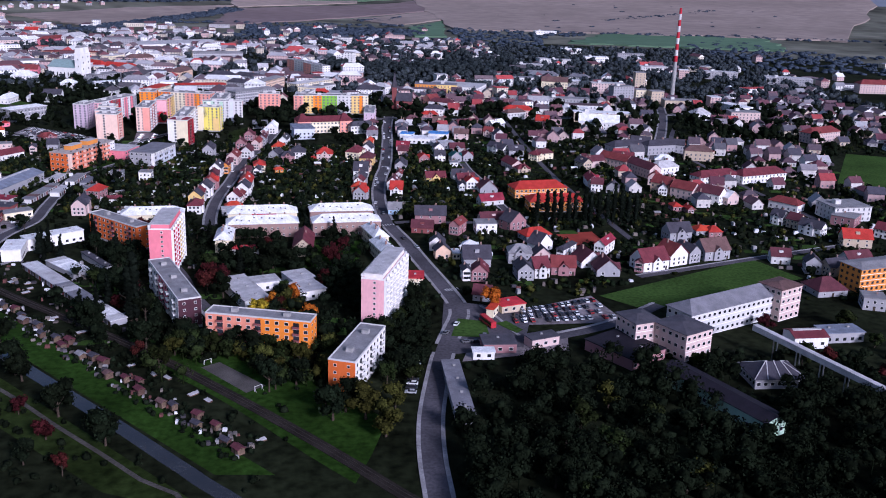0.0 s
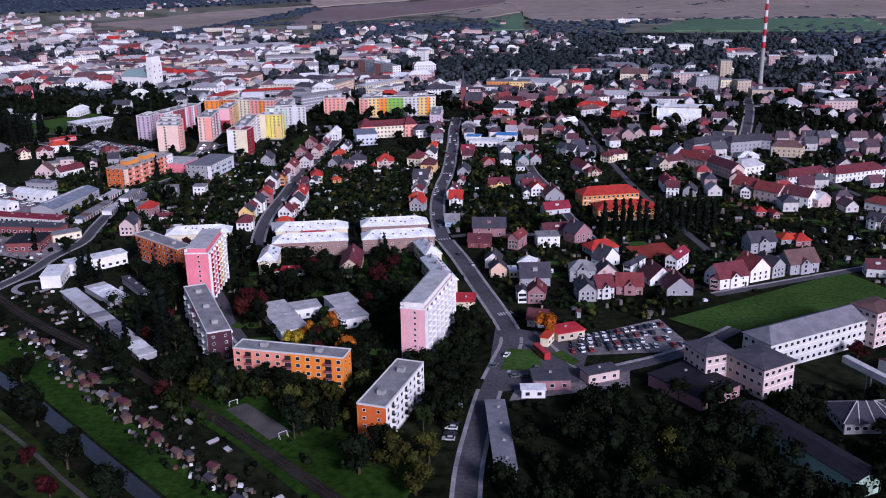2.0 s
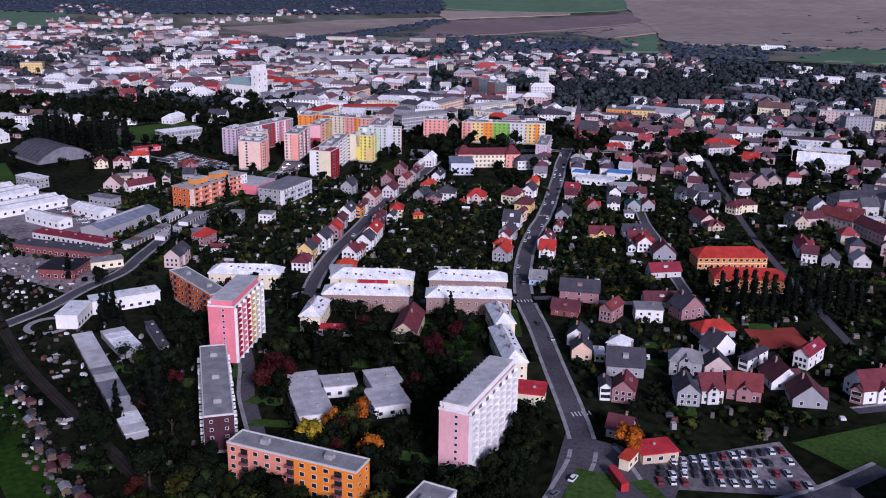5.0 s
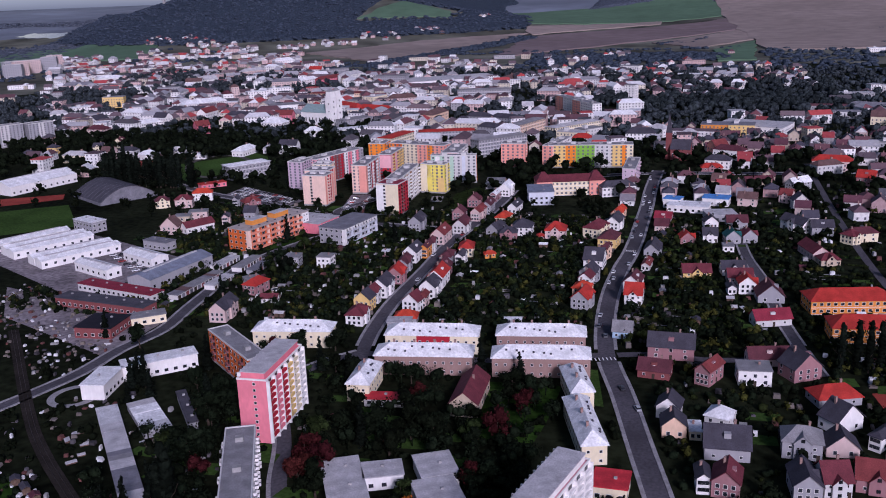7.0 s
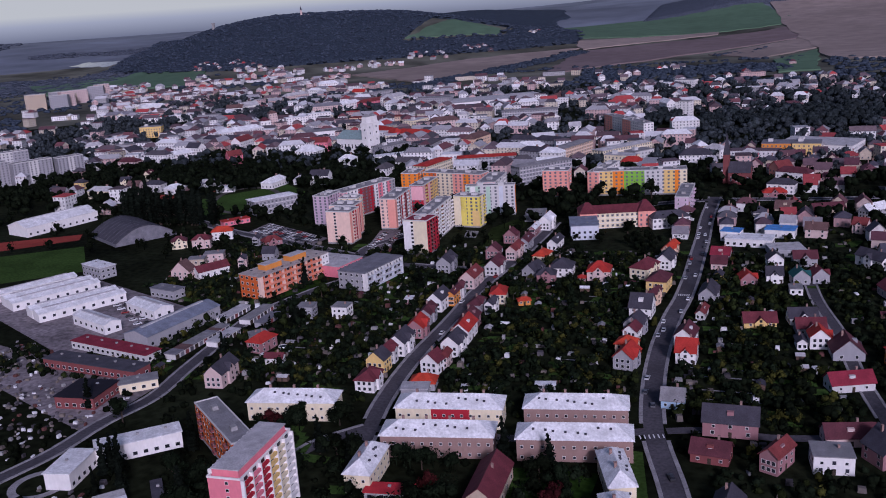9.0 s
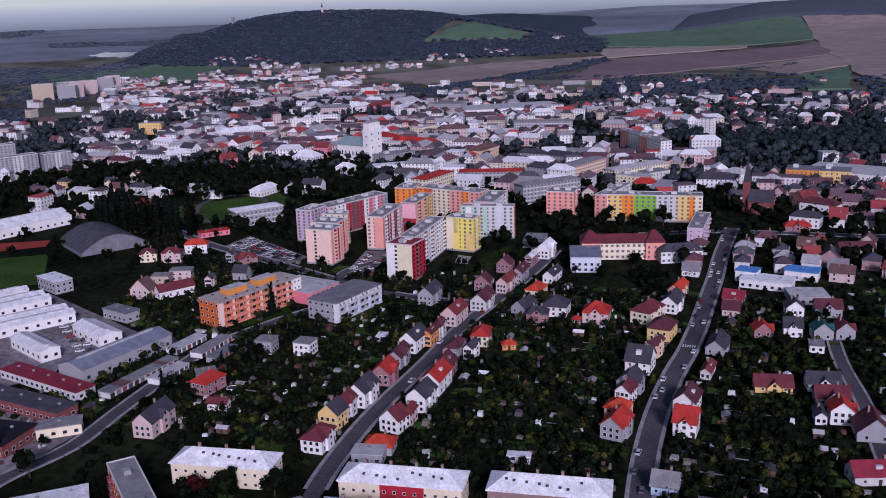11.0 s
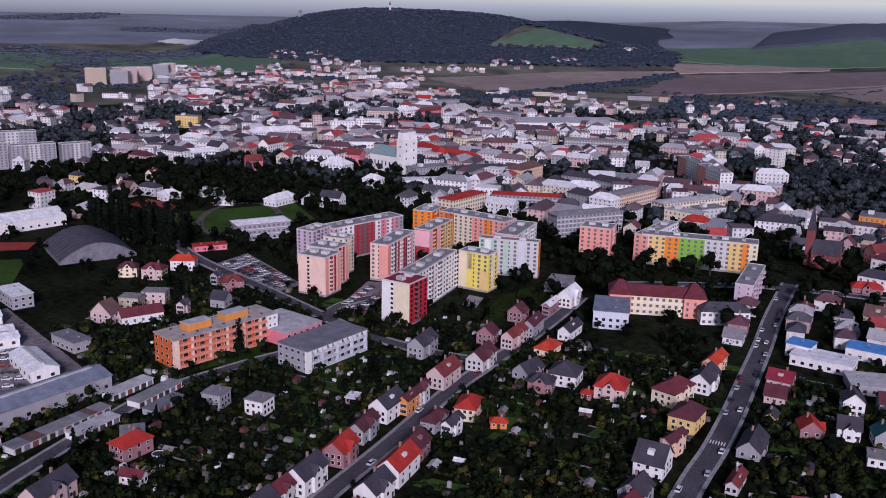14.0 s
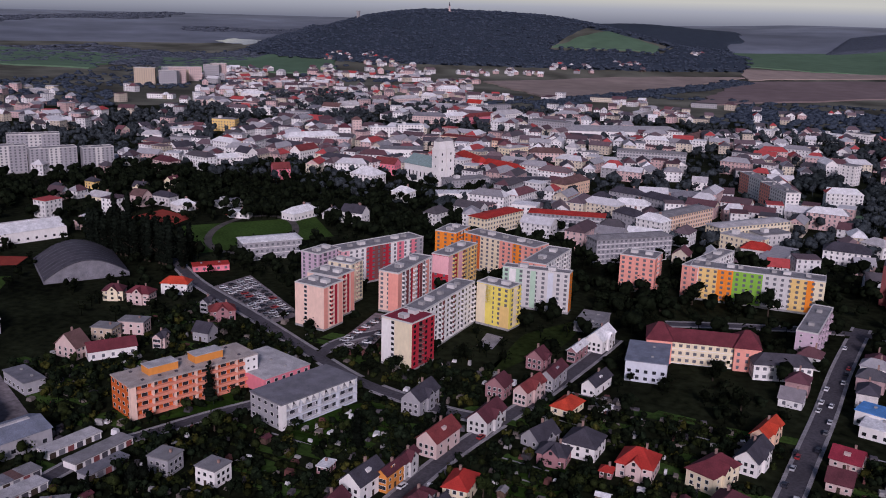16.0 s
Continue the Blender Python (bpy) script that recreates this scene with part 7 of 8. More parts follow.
for spec in ((263, 410, 7, 9, 5.0, 'maroon_roof', 'white', 'g', -47),
             (-321, 565, 9, 11, 5.0, 'brown_roof', 'white', 'g', 94),
             (-326, 587, 10, 8, 6.0, 'felt', 'white', 'f', 20),
             (-322, 600, 13, 9, 6.5, 'felt', 'blush', 'f', 23),
             (-368, 629, 10, 9, 5.0, 'plum_tile', 'cream', 'h', 34),
             (-352, 632, 11, 9, 6.0, 'maroon_roof', 'blush', 'h', 19),
             (-350, 654, 14, 9, 6.0, 'orange_tile', 'white', 'h', 26),
             (-302, 636, 11, 9, 5.0, 'brick_tile', 'rose', 'h', 47),
             (-316, 641, 8, 5, 5.0, 'slate', 'white', 'g', 104),
             (-298, 593, 8, 5, 5.0, 'slate', 'white', 'g', 108),
             (-289, 611, 9, 9, 4.5, 'slate', 'grey', 'g', 9),
             (-218, 474, 8, 9, 5.0, 'felt', 'chalk', 'f', 44),
             (-27, 443, 7, 8, 4.0, 'felt', 'skyblue', 'g', 0),
             (-169, 541, 4, 6, 2.4, 'white_roof', 'white', 'f', 9),
             (18, 510, 7, 5, 3.0, 'slate', 'white', 'g', 97),):
    put_house(*spec)
town_block(192, 489, 20, 10, -64, 5.0, 'blush', 'white_roof', 'g')
town_block(205, 545, 36, 12, 24, 6.0, 'white', 'maroon_roof', 'h')
town_block(61, 580, 20, 9, -72, 4.0, 'blush', 'maroon_roof', 'g')
town_block(38, 747, 20, 9, 21, 5.0, 'beige', 'plum_tile', 'g')
town_block(89, 806, 22, 10, 30, 7.0, 'chalk', 'brown_roof', 'h')
town_block(20, 856, 25, 11, -23, 8.0, 'white', 'plum_tile', 'h')
town_block(205, 657, 20, 10, -16, 7.0, 'grey', 'slate', 'g')
town_block(229, 472, 20, 10, -48, 5.0, 'white', 'brick_tile', 'h')
town_block(241, 554, 42, 13, 23, 6.0, 'white', 'maroon_roof', 'h')
town_block(-308, 574, 20, 8, 60, 4.0, 'white', 'maroon_roof', 'g')
for spec in ((-379, 858, 11, 9, 6, 'slate', 'white', 'h'),
             (-420, 858, 10, 8, 3, 'felt', 'white', 'f'),
             (-392, 847, 8, 7, 3, 'slate', 'white', 'g'),
             (-450, 815, 9, 7, 3, 'felt', 'white', 'f'),
             (-489, 810, 10, 7, 3, 'felt', 'white', 'f'),
             (-607, 785, 10, 9, 6, 'slate', 'white', 'h'),
             (-604, 816, 10, 9, 6, 'slate', 'yellow', 'h'),
             (-558, 823, 10, 9, 6, 'slate', 'cream', 'g'),
             (-556, 854, 10, 9, 6, 'plum_tile', 'cream', 'g')):
    put_house(*spec)


for spec in ((-120, 597, 9, 8, 5.0, 'slate', 'grey', 'g', 95), (-108, 588, 10, 9, 4.5, 'slate', 'dusky', 'h', 8), (-101, 596, 9, 8, 4.5, 'plum_tile', 'grey', 'g', 5), (-94, 604, 9, 7, 4.5, 'slate', 'grey', 'g', 92),
             (-117, 646, 9, 8, 5.0, 'slate', 'white', 'g', 90), (-117, 660, 9, 8, 5.0, 'plum_tile', 'cream', 'g', 92), (-149, 628, 8, 8, 5.2, 'plum_tile', 'dusky', 'g', 92), (-148, 664, 8, 8, 5.2, 'plum_tile', 'dusky', 'g', 90), (-127, 512, 10, 9, 5.0, 'plum_tile', 'dusky', 'g', 94),
             (-124, 560, 9, 8, 4.5, 'plum_tile', 'grey', 'g', 92), (-112, 655, 8, 7, 4.5, 'slate', 'grey', 'h', 2), (-118, 622, 9, 8, 4.5, 'plum_tile', 'blush', 'g', 90)):
    if free(spec[0], spec[1], 3.6):
        put_house(*spec)


# works and schools round the far chimney
for x, y, L, W, yaw, H, wall, roofing in (
        (165, 1124, 42, 14, 4, 9, 'chalk', 'white_roof'), (160, 1231, 40, 16, 2, 9, 'grey', 'pale_roof'), (270, 1505, 34, 16, 6, 8, 'white', 'white_roof'), (176, 804, 56, 15, -4, 9, 'beige', 'white_roof'),
        (155, 892, 50, 14, -3, 10, 'grey', 'felt'), (227, 1014, 40, 14, 0, 12, 'blush', 'pale_roof'), (274, 1048, 13, 13, 0, 22, 'beige', 'felt'), (286, 1025, 14, 13, 0, 20, 'grey', 'felt'),
        (426, 1193, 44, 20, -6, 10, 'grey', 'pale_roof'), (505, 1149, 60, 26, -14, 9, 'grey', 'pale_roof'), (288, 914, 40, 16, 0, 8, 'beige', 'felt'), (318, 879, 36, 14, -4, 9, 'blush', 'brown_roof'),
        (327, 827, 30, 16, 0, 10, 'blush', 'felt'), (219, 1318, 36, 14, 4, 8, 'chalk', 'pale_roof'), (287, 1376, 38, 15, 2, 8, 'white', 'white_roof'), (356, 1436, 44, 15, 0, 9, 'grey', 'felt'),
        (342, 1239, 40, 16, 0, 10, 'chalk', 'pale_roof'), (286, 1905, 46, 18, 8, 7, 'white', 'white_roof'), (217, 656, 60, 12, -6, 10, 'grey', 'slate'), (230, 544, 58, 12, 14, 9, 'beige', 'slate'),
        (362, 724, 40, 14, 30, 9, 'blush', 'brick_tile'), (591, 1082, 44, 16, 0, 12, 'blush', 'brick_tile'), (258, 453, 26, 20, 10, 9, 'chalk', 'felt')):
    if free(x, y, 5):
        town_block(x, y, L, W, yaw, H, wall, roofing, "f" if roofing not in ("slate", "brick_tile") else "h")


# ---- rows of houses ----
def street_row(line, offset, start, end, gap, bright=.3):
    s, todo = 0.0, start
    for a, b in zip(line, line[1:]):
        d = b - a
        while todo <= s + d.length and todo < end:
            u = d.normalized()
            p = a + u * (todo - s)
            any_house(p.x - u.y * offset, p.y + u.x * offset, math.degrees(math.atan2(u.y, u.x)) - 90, bright, 5.2)
            todo += gap * random.uniform(.9, 1.3)
        s += d.length


for off in (-13, 13):
    street_row(main_line, off, 590, 660, 14, .4)
for y in range(440, 1000, 19):
    for x in range(-15, 470, 15):
        px, py = x + random.uniform(-4, 4) + 3 * math.sin(y * .05), y + random.uniform(-4, 4)
        surveyed = px < 60 and py < 700 or px < 135 and py < 560 or 60 < px < 175 and py < 470
        if random.random() < .9 and not surveyed and noise.noise((px * .018, py * .018, 3.4)) < .12:
            any_house(px, py, random.choice((0, 0, 8, -8)), .28, 6)
print("houses", HOUSES[0])


# ---- the far town ----
def town_house_shape(L, W, H, rise, inset):
    t = new("town_house")
    geo = Geo()
    plain_house(geo, Matrix(), L, W, H, rise, inset)
    for name, slots, mats in (("wall", (0, 2), [TOWN_WALL, far_glass]), ("roof", (1,), [TOWN_ROOF])):
        g2 = Geo()
        for f, s in zip(geo.f, geo.m):
            if s in slots:
                g2.poly([geo.v[i] for i in f], slots.index(s))
        part(name, g2, mats, t)
    return t


KINDS = ((12, 10, 6, 4.2, 0), (16, 11, 9, 4, 4), (22, 12, 9, 4, 0), (28, 13, 12, 4, 5), (40, 14, 7, 0, None), (14, 12, 12, 0, None), (11, 9, 6, 3.5, 3.5))
TOWN = [town_house_shape(*k) for k in KINDS]
PLACED = set()


def town_house(k, x, y, yaw):
    m = pose(x, y, height(x, y), 0, 0, yaw)
    if k in PLACED:
        ob = copy_thing(TOWN[k], m)
    else:
        ob = TOWN[k]
        ob.matrix_basis = m
        PLACED.add(k)
    return tagged(ob, "plastered town building, far off among trees", "town building", "far town buildings")


rng = random.Random(5)
spots = []
tries = 0
while len(spots) < 800 and tries < 26000:
    tries += 1
    if rng.random() < .5:
        x, y = -420 + rng.gauss(0, 210), 1150 + rng.gauss(0, 170)
    else:
        a, r = radians(rng.uniform(48, 152)), rng.uniform(600, 1700)
        x, y = r * math.cos(a), 200 + r * math.sin(a)
    if y < 700 or (-480 < x < -40 and y < 870) or (x < -460 and y < 880 and rng.random() < .8) or (x > -130 and y < 830) or (x > 60 and y > 1500) or (-480 < x < -180 and y < 800) or -650 < x < -325 and 815 < y < 1000 - max(0, -x - 450) * .5 or math.hypot(x + 408, y - 1015) < 34 or (x > -150 and y > 1150 and rng.random() < .6):
        continue
    core = math.hypot(x + 400, y - 1150) < 360
    if noise.noise((x * .011, y * .011, 7.3)) > (.2 if core else .04):
        continue
    k = rng.choice((1, 2, 3, 2, 3, 4, 5, 1)) if core else rng.choice((0, 0, 6, 6, 0, 1, 2, 4, 5))
    if not free(x, y, 6 if core else 8) or (-160 < x < 120 and 1060 < y < 1300 and noise.noise((x * .016, y * .013, 5.5)) > -.1):
        continue
    yaw = rng.choice((0, 90, 20, 110)) + rng.uniform(-6, 6)
    claim(x, y, KINDS[k][0], KINDS[k][1], yaw, 1.2)
    spots.append((math.hypot(x, y - 315), k, x, y, yaw))
spots.sort()
for _, k, x, y, yaw in spots[:40]:
    town_house(k, x, y, yaw)
for k in set(range(len(KINDS))) - PLACED:
    for ob in (*TOWN[k].children_recursive, TOWN[k]):
        bpy.data.objects.remove(ob)
geo = Geo()
for _, k, x, y, yaw in spots[40:]:
    plain_house(geo, pose(x, y, height(x, y), 0, 0, yaw), *KINDS[k])
for x, y, n, spread in ((-1290, 2104, 9, 26), (-1225, 2108, 9, 26), (-1150, 2068, 7, 24), (-1068, 2050, 8, 30), (-925, 2084, 7, 22), (-880, 2150, 7, 24), (-835, 2165, 7, 22), (-832, 2260, 5, 18), (-772, 2277, 5, 20), (-715, 2360, 6, 22), (-668, 2372, 3, 12), (-606, 2580, 4, 16)):
    for _ in range(n):
        px, py = rng.gauss(x, spread), rng.gauss(y, spread)
        plain_house(geo, pose(px, py, height(px, py) + .5, 0, 0, rng.uniform(0, 180)), *KINDS[rng.choice((0, 6, 6))])
for i in range(190):
    x, y = rng.uniform(-270, 130), rng.uniform(1330, 1620)
    if free(x, y, 5) and noise.noise((x * .02, y * .02, 6.6)) < .12:
        claim(x, y, 12, 10, 0, 1)
        plain_house(geo, pose(x, y, height(x, y), 0, 0, rng.choice((20, 110)) + rng.uniform(-12, 12)), *KINDS[rng.choice((0, 6, 6, 0, 1))])
quad = [Vector(q) for q in [(-971, 1287), (-626, 1529), (-951, 2108), (-1461, 1857)]]
for i in range(420):
    s, t = rng.random(), rng.random() ** .8
    p = quad[0].lerp(quad[1], s).lerp(quad[3].lerp(quad[2], s), t)
    if noise.noise((p.x * .009, p.y * .009, 2.2)) < .15 and free(p.x, p.y, 6):
        plain_house(geo, pose(p.x, p.y, height(p.x, p.y), 0, 0, rng.uniform(0, 180)), *KINDS[rng.choice((0, 6, 0, 6, 1, 2, 4))])
tagged(new("far_town", geo.mesh("far_town", [by_island(TOWN_WALL), by_island(TOWN_ROOF), far_glass])), "far town roofs and pale house fronts to the hill", "town", kind="stuff")
FAR_HOUSES.sort(key=lambda h: math.hypot(h[0], h[1] - 315))
COTTAGES = {}


def cottage(x, y, L, W, H, yaw, form):
    """A small house among the farther gardens."""
    key = (L, W, H, form)
    if key not in COTTAGES:
        geo = Geo()
        plain_house(geo, Matrix(), L, W, H, W * (.48 if form == "g" else .36), 0 if form == "g" else W * .42)
        COTTAGES[key] = []
        for name, slots, mats in (("wall", (0, 2), [HOUSE_WALL, far_glass]), ("roof", (1,), [HOUSE_ROOF])):
            g2 = Geo()
            for f, k in zip(geo.f, geo.m):
                if k in slots:
                    g2.poly([geo.v[i] for i in f], slots.index(k))
            COTTAGES[key].append((name, g2.mesh("cottage_" + name, mats)))
        g2 = Geo()
        g2.box(L * .18 - .35, L * .18 + .35, -.3, .4, H + W * .2, H + W * .48 + 1.0)
        COTTAGES[key].append(("chimney", g2.mesh("cottage_chimney", [WALL["brickish"]])))
    t = thing("garden_house", pose(x, y, height(x, y), 0, 0, yaw), "small plastered house with a pitched tiled roof among gardens", "house", "garden houses")
    for name, data in COTTAGES[key]:
        part(name, data, None, t)


for spec in FAR_HOUSES[:240]:
    cottage(*spec)
geo = Geo()
for x, y, L, W, H, yaw, form in FAR_HOUSES[240:]:
    plain_house(geo, pose(x, y, height(x, y), 0, 0, yaw), L, W, H, W * (.48 if form == "g" else .36), 0 if form == "g" else W * .42)
tagged(new("far_houses", geo.mesh("far_houses", [by_island(HOUSE_WALL), by_island(HOUSE_ROOF), far_glass])), "small houses with dark and red roofs among far gardens", "houses", kind="stuff")
print("garden houses", len(FAR_HOUSES))
# far housing estates
for x, y, L, W, yaw, H in ((-712, 812, 40, 12, 62, 24), (-684, 842, 38, 12, 62, 22), (-664, 872, 26, 12, 62, 21), (-735, 862, 44, 12, 55, 27)):
    block(x, y, L, W, yaw, H, 9, [("grey", .4), ("chalk", .25), ("grey", .35)], far=True, group="far housing estate", label="grey nine-storey panel block beyond the trees")
for i in range(9):
    block(-1345 + rng.uniform(0, 130), 1480 + 22 * i + rng.uniform(-10, 10), rng.uniform(22, 36), 13, rng.uniform(20, 70), rng.uniform(20, 30), 8, [(("beige", "grey", "blush")[i % 3], 1.0)], far=True,
          group="far housing estate", label="far beige panel block of flats")

# ---- trees and gardens ----
def scatter(n, x0, x1, y0, y1, r, seed, test=None):
    rg = random.Random(seed)
    res = []
    for _ in range(n * 4):
        if len(res) >= n:
            break
        x, y = rg.uniform(x0, x1), rg.uniform(y0, y1)
        if free(x, y, r) and (test is None or test(x, y)):
            res.append((x, y))
    return res


# estate trees, the near wood, the park and street trees
for x, y in scatter(36, -170, -50, 225, 400, 2.5, 11):
    plant(x, y, "broad", random.choice(("dark", "dark", "mid", "russet")), random.uniform(.7, 1.0))
for x, y in scatter(18, -115, -50, 205, 232, 2, 12):
    plant(x, y, "broad", random.choice(("dark", "mid", "olive")), random.uniform(.8, 1.0))
for x, y in scatter(22, -36, -14, 190, 300, 1.5, 13):
    plant(x, y, "broad", random.choice(("dark", "dark", "mid")), random.uniform(.8, 1.05))
for x, y in scatter(44, -4, 130, 60, 222, 1.5, 14, lambda x, y: y < 222 - max(0, x - 60) * .35):
    plant(x, y, "broad", random.choice(("dark", "dark", "dark", "mid", "olive")), random.uniform(.9, 1.25))
for x, y in scatter(14, 60, 190, 195, 265, 2, 15):
    plant(x, y, "broad", random.choice(("dark", "mid", "russet")), random.uniform(.7, 1.0))
for i in range(14):
    plant(57.4 + 60.4 * i / 13 + random.uniform(-.8, .8), 420.9 + 6.8 * i / 13, "poplar", "conifer", 1.15, 1.5)
for i in range(38):
    plant(-458 + 80 * i / 37 + random.uniform(-2, 2), 694 + random.choice((-6, 0, 6)), "poplar", "conifer", 1.5, 1.6)
for x, y in ((-472, 722), (-466, 716), (-462, 724)):
    plant(x, y, "poplar", "conifer", 1.5, 1.7)
for x, y, leaf in ((-84, 262, "yellow"), (-80, 276, "orange"), (-71, 277, "orange"), (-63, 258, "orange"), (-108, 305, "russet"), (-112, 296, "russet"), (16, 279, "orange"), (-52, 205, "olive"), (-30, 172, "olive"), (-26, 182, "olive")):
    plant(x, y, "broad", leaf, 1.0)
for x, y in ((-186, 372), (-192, 340), (-202, 352), (-152, 265), (-150, 275), (-158, 262), (-76, 388), (-60, 385), (-125, 372), (-140, 380), (-225, 455), (-250, 395), (-150, 585), (-170, 560)):
    plant(x, y, "conifer", "conifer", 1.0, 1.1)
for x, y in scatter(12, -215, -60, 130, 260, 2, 21):
    plant(x, y, "broad", random.choice(("dark", "dark", "russet")), random.uniform(.6, .9))
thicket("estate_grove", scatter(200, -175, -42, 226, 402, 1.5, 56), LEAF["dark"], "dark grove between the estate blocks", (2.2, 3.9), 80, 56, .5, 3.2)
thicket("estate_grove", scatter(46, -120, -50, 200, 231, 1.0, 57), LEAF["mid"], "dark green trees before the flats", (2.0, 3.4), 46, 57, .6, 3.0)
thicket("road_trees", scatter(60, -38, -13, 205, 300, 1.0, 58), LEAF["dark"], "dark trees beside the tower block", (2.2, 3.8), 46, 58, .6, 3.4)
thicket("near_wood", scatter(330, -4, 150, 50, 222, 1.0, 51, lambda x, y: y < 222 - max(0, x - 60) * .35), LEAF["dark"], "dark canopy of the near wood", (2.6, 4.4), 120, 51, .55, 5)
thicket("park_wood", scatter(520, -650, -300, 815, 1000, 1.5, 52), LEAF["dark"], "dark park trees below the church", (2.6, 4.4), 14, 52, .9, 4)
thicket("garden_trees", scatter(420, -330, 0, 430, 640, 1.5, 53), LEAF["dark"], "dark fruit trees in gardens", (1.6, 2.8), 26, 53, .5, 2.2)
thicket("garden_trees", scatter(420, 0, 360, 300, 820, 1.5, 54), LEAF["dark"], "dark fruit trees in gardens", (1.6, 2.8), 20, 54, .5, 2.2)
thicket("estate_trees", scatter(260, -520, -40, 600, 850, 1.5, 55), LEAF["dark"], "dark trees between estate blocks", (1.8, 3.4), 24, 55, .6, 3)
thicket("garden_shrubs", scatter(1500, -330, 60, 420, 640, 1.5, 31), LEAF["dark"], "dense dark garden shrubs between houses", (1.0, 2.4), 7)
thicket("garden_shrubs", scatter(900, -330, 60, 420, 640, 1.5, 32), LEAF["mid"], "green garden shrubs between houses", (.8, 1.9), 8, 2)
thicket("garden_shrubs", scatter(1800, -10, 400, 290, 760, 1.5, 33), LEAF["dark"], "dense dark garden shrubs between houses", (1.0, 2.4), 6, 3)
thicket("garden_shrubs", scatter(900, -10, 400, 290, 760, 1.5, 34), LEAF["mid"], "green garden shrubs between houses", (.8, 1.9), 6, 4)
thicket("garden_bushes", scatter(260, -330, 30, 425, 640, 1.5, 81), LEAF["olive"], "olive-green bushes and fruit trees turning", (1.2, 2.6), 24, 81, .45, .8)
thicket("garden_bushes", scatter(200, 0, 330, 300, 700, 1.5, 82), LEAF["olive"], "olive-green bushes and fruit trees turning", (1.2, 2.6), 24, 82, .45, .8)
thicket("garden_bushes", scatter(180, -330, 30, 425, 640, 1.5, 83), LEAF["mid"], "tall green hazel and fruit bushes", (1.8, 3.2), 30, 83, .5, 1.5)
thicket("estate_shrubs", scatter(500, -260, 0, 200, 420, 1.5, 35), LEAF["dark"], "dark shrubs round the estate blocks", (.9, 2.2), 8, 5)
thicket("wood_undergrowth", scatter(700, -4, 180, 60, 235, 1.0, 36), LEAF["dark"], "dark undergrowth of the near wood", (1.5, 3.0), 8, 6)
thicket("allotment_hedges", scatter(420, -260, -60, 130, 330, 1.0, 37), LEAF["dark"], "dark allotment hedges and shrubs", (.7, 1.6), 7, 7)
town_spots = scatter(4600, -950, 520, 700, 1560, .5, 38, lambda x, y: math.hypot(x + 400, y - 1150) > 330 or math.sin(x * 12.9 + y * 7.3) > -.2)
low_spots = scatter(1300, -950, 500, 640, 1500, 2, 39)
# crowns beyond y 900 take the town leaf, paled with painted haze
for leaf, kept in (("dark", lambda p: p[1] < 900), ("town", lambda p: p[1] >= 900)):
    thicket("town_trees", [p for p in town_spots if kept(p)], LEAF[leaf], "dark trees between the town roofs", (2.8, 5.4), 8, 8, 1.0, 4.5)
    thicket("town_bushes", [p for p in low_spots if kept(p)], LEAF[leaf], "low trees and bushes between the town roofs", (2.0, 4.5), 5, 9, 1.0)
rg = random.Random(77)


def on_hill(x, y):
    c, q = math.cos(HILL_TURN), math.sin(HILL_TURN)
    u, w = (x - HILL[0]) * c + (y - HILL[1]) * q, (y - HILL[1]) * c - (x - HILL[0]) * q
    if math.hypot(x + 1107, y - 3585) < 400 + 60 * noise.noise((x * .005, y * .005, 2.7)):
        return True
    if height(x, y) < 16 or not (abs(u) < 560 or u > 0) or u > 1050 or w > 900 or w < -760:
        return False
    glade = -900 < x < -680 and 2400 + (x + 900) * .5 < y < 2640
    return not glade and y > 2030 + (x + 877) * 1.09 and x < -470 - max(0, y - 2595) * .3


def on_ridge(x, y):
    return abs(math.hypot(x, y - 300) - 3280 + 60 * noise.noise((x * .004, y * .004, 8.1))) < 230 and height(x, y) > 24


# far woods in the leaf colours that have haze painted in
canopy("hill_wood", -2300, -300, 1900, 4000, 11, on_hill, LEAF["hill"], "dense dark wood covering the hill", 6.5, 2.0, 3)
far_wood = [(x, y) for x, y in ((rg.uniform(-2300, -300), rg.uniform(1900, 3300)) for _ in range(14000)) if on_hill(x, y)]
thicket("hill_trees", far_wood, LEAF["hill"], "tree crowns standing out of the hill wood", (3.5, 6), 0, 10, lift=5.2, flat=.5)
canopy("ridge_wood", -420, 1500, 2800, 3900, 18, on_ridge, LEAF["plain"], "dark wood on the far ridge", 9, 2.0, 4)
edge = []
for _ in range(8000):
    a, r = radians(rg.uniform(40, 152)), rg.uniform(1150, 1950) if rg.random() < .8 else rg.uniform(1950, 2700)
    x, y = r * math.cos(a), 250 + r * math.sin(a)
    if noise.noise((x * .004, y * .004, 1.7)) > -.05 and free(x, y, 4) and not (x > 60 and r > 1700 and rg.random() < .85) and (r > 1400 or x > -250) and not (-985 < x < -440 and 1780 < y) and not (-460 < x < 110 and y > 1850 + max(0, x + 400) * 1.2):
        edge.append((x, y))
bands = []
for _ in range(9000):
    x, y = rg.uniform(-3100, -1500), rg.uniform(1450, 3400)
    if noise.noise((x * .0028, y * .0022, 4.1)) > (.22 if math.hypot(x, y - 300) > 2950 else -.22) and not (-2250 < x < -1700 and 2150 < y < 2800):
        bands.append((x, y))
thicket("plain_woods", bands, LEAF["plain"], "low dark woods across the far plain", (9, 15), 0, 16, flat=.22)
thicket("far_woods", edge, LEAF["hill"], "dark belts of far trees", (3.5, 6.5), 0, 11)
belt = []
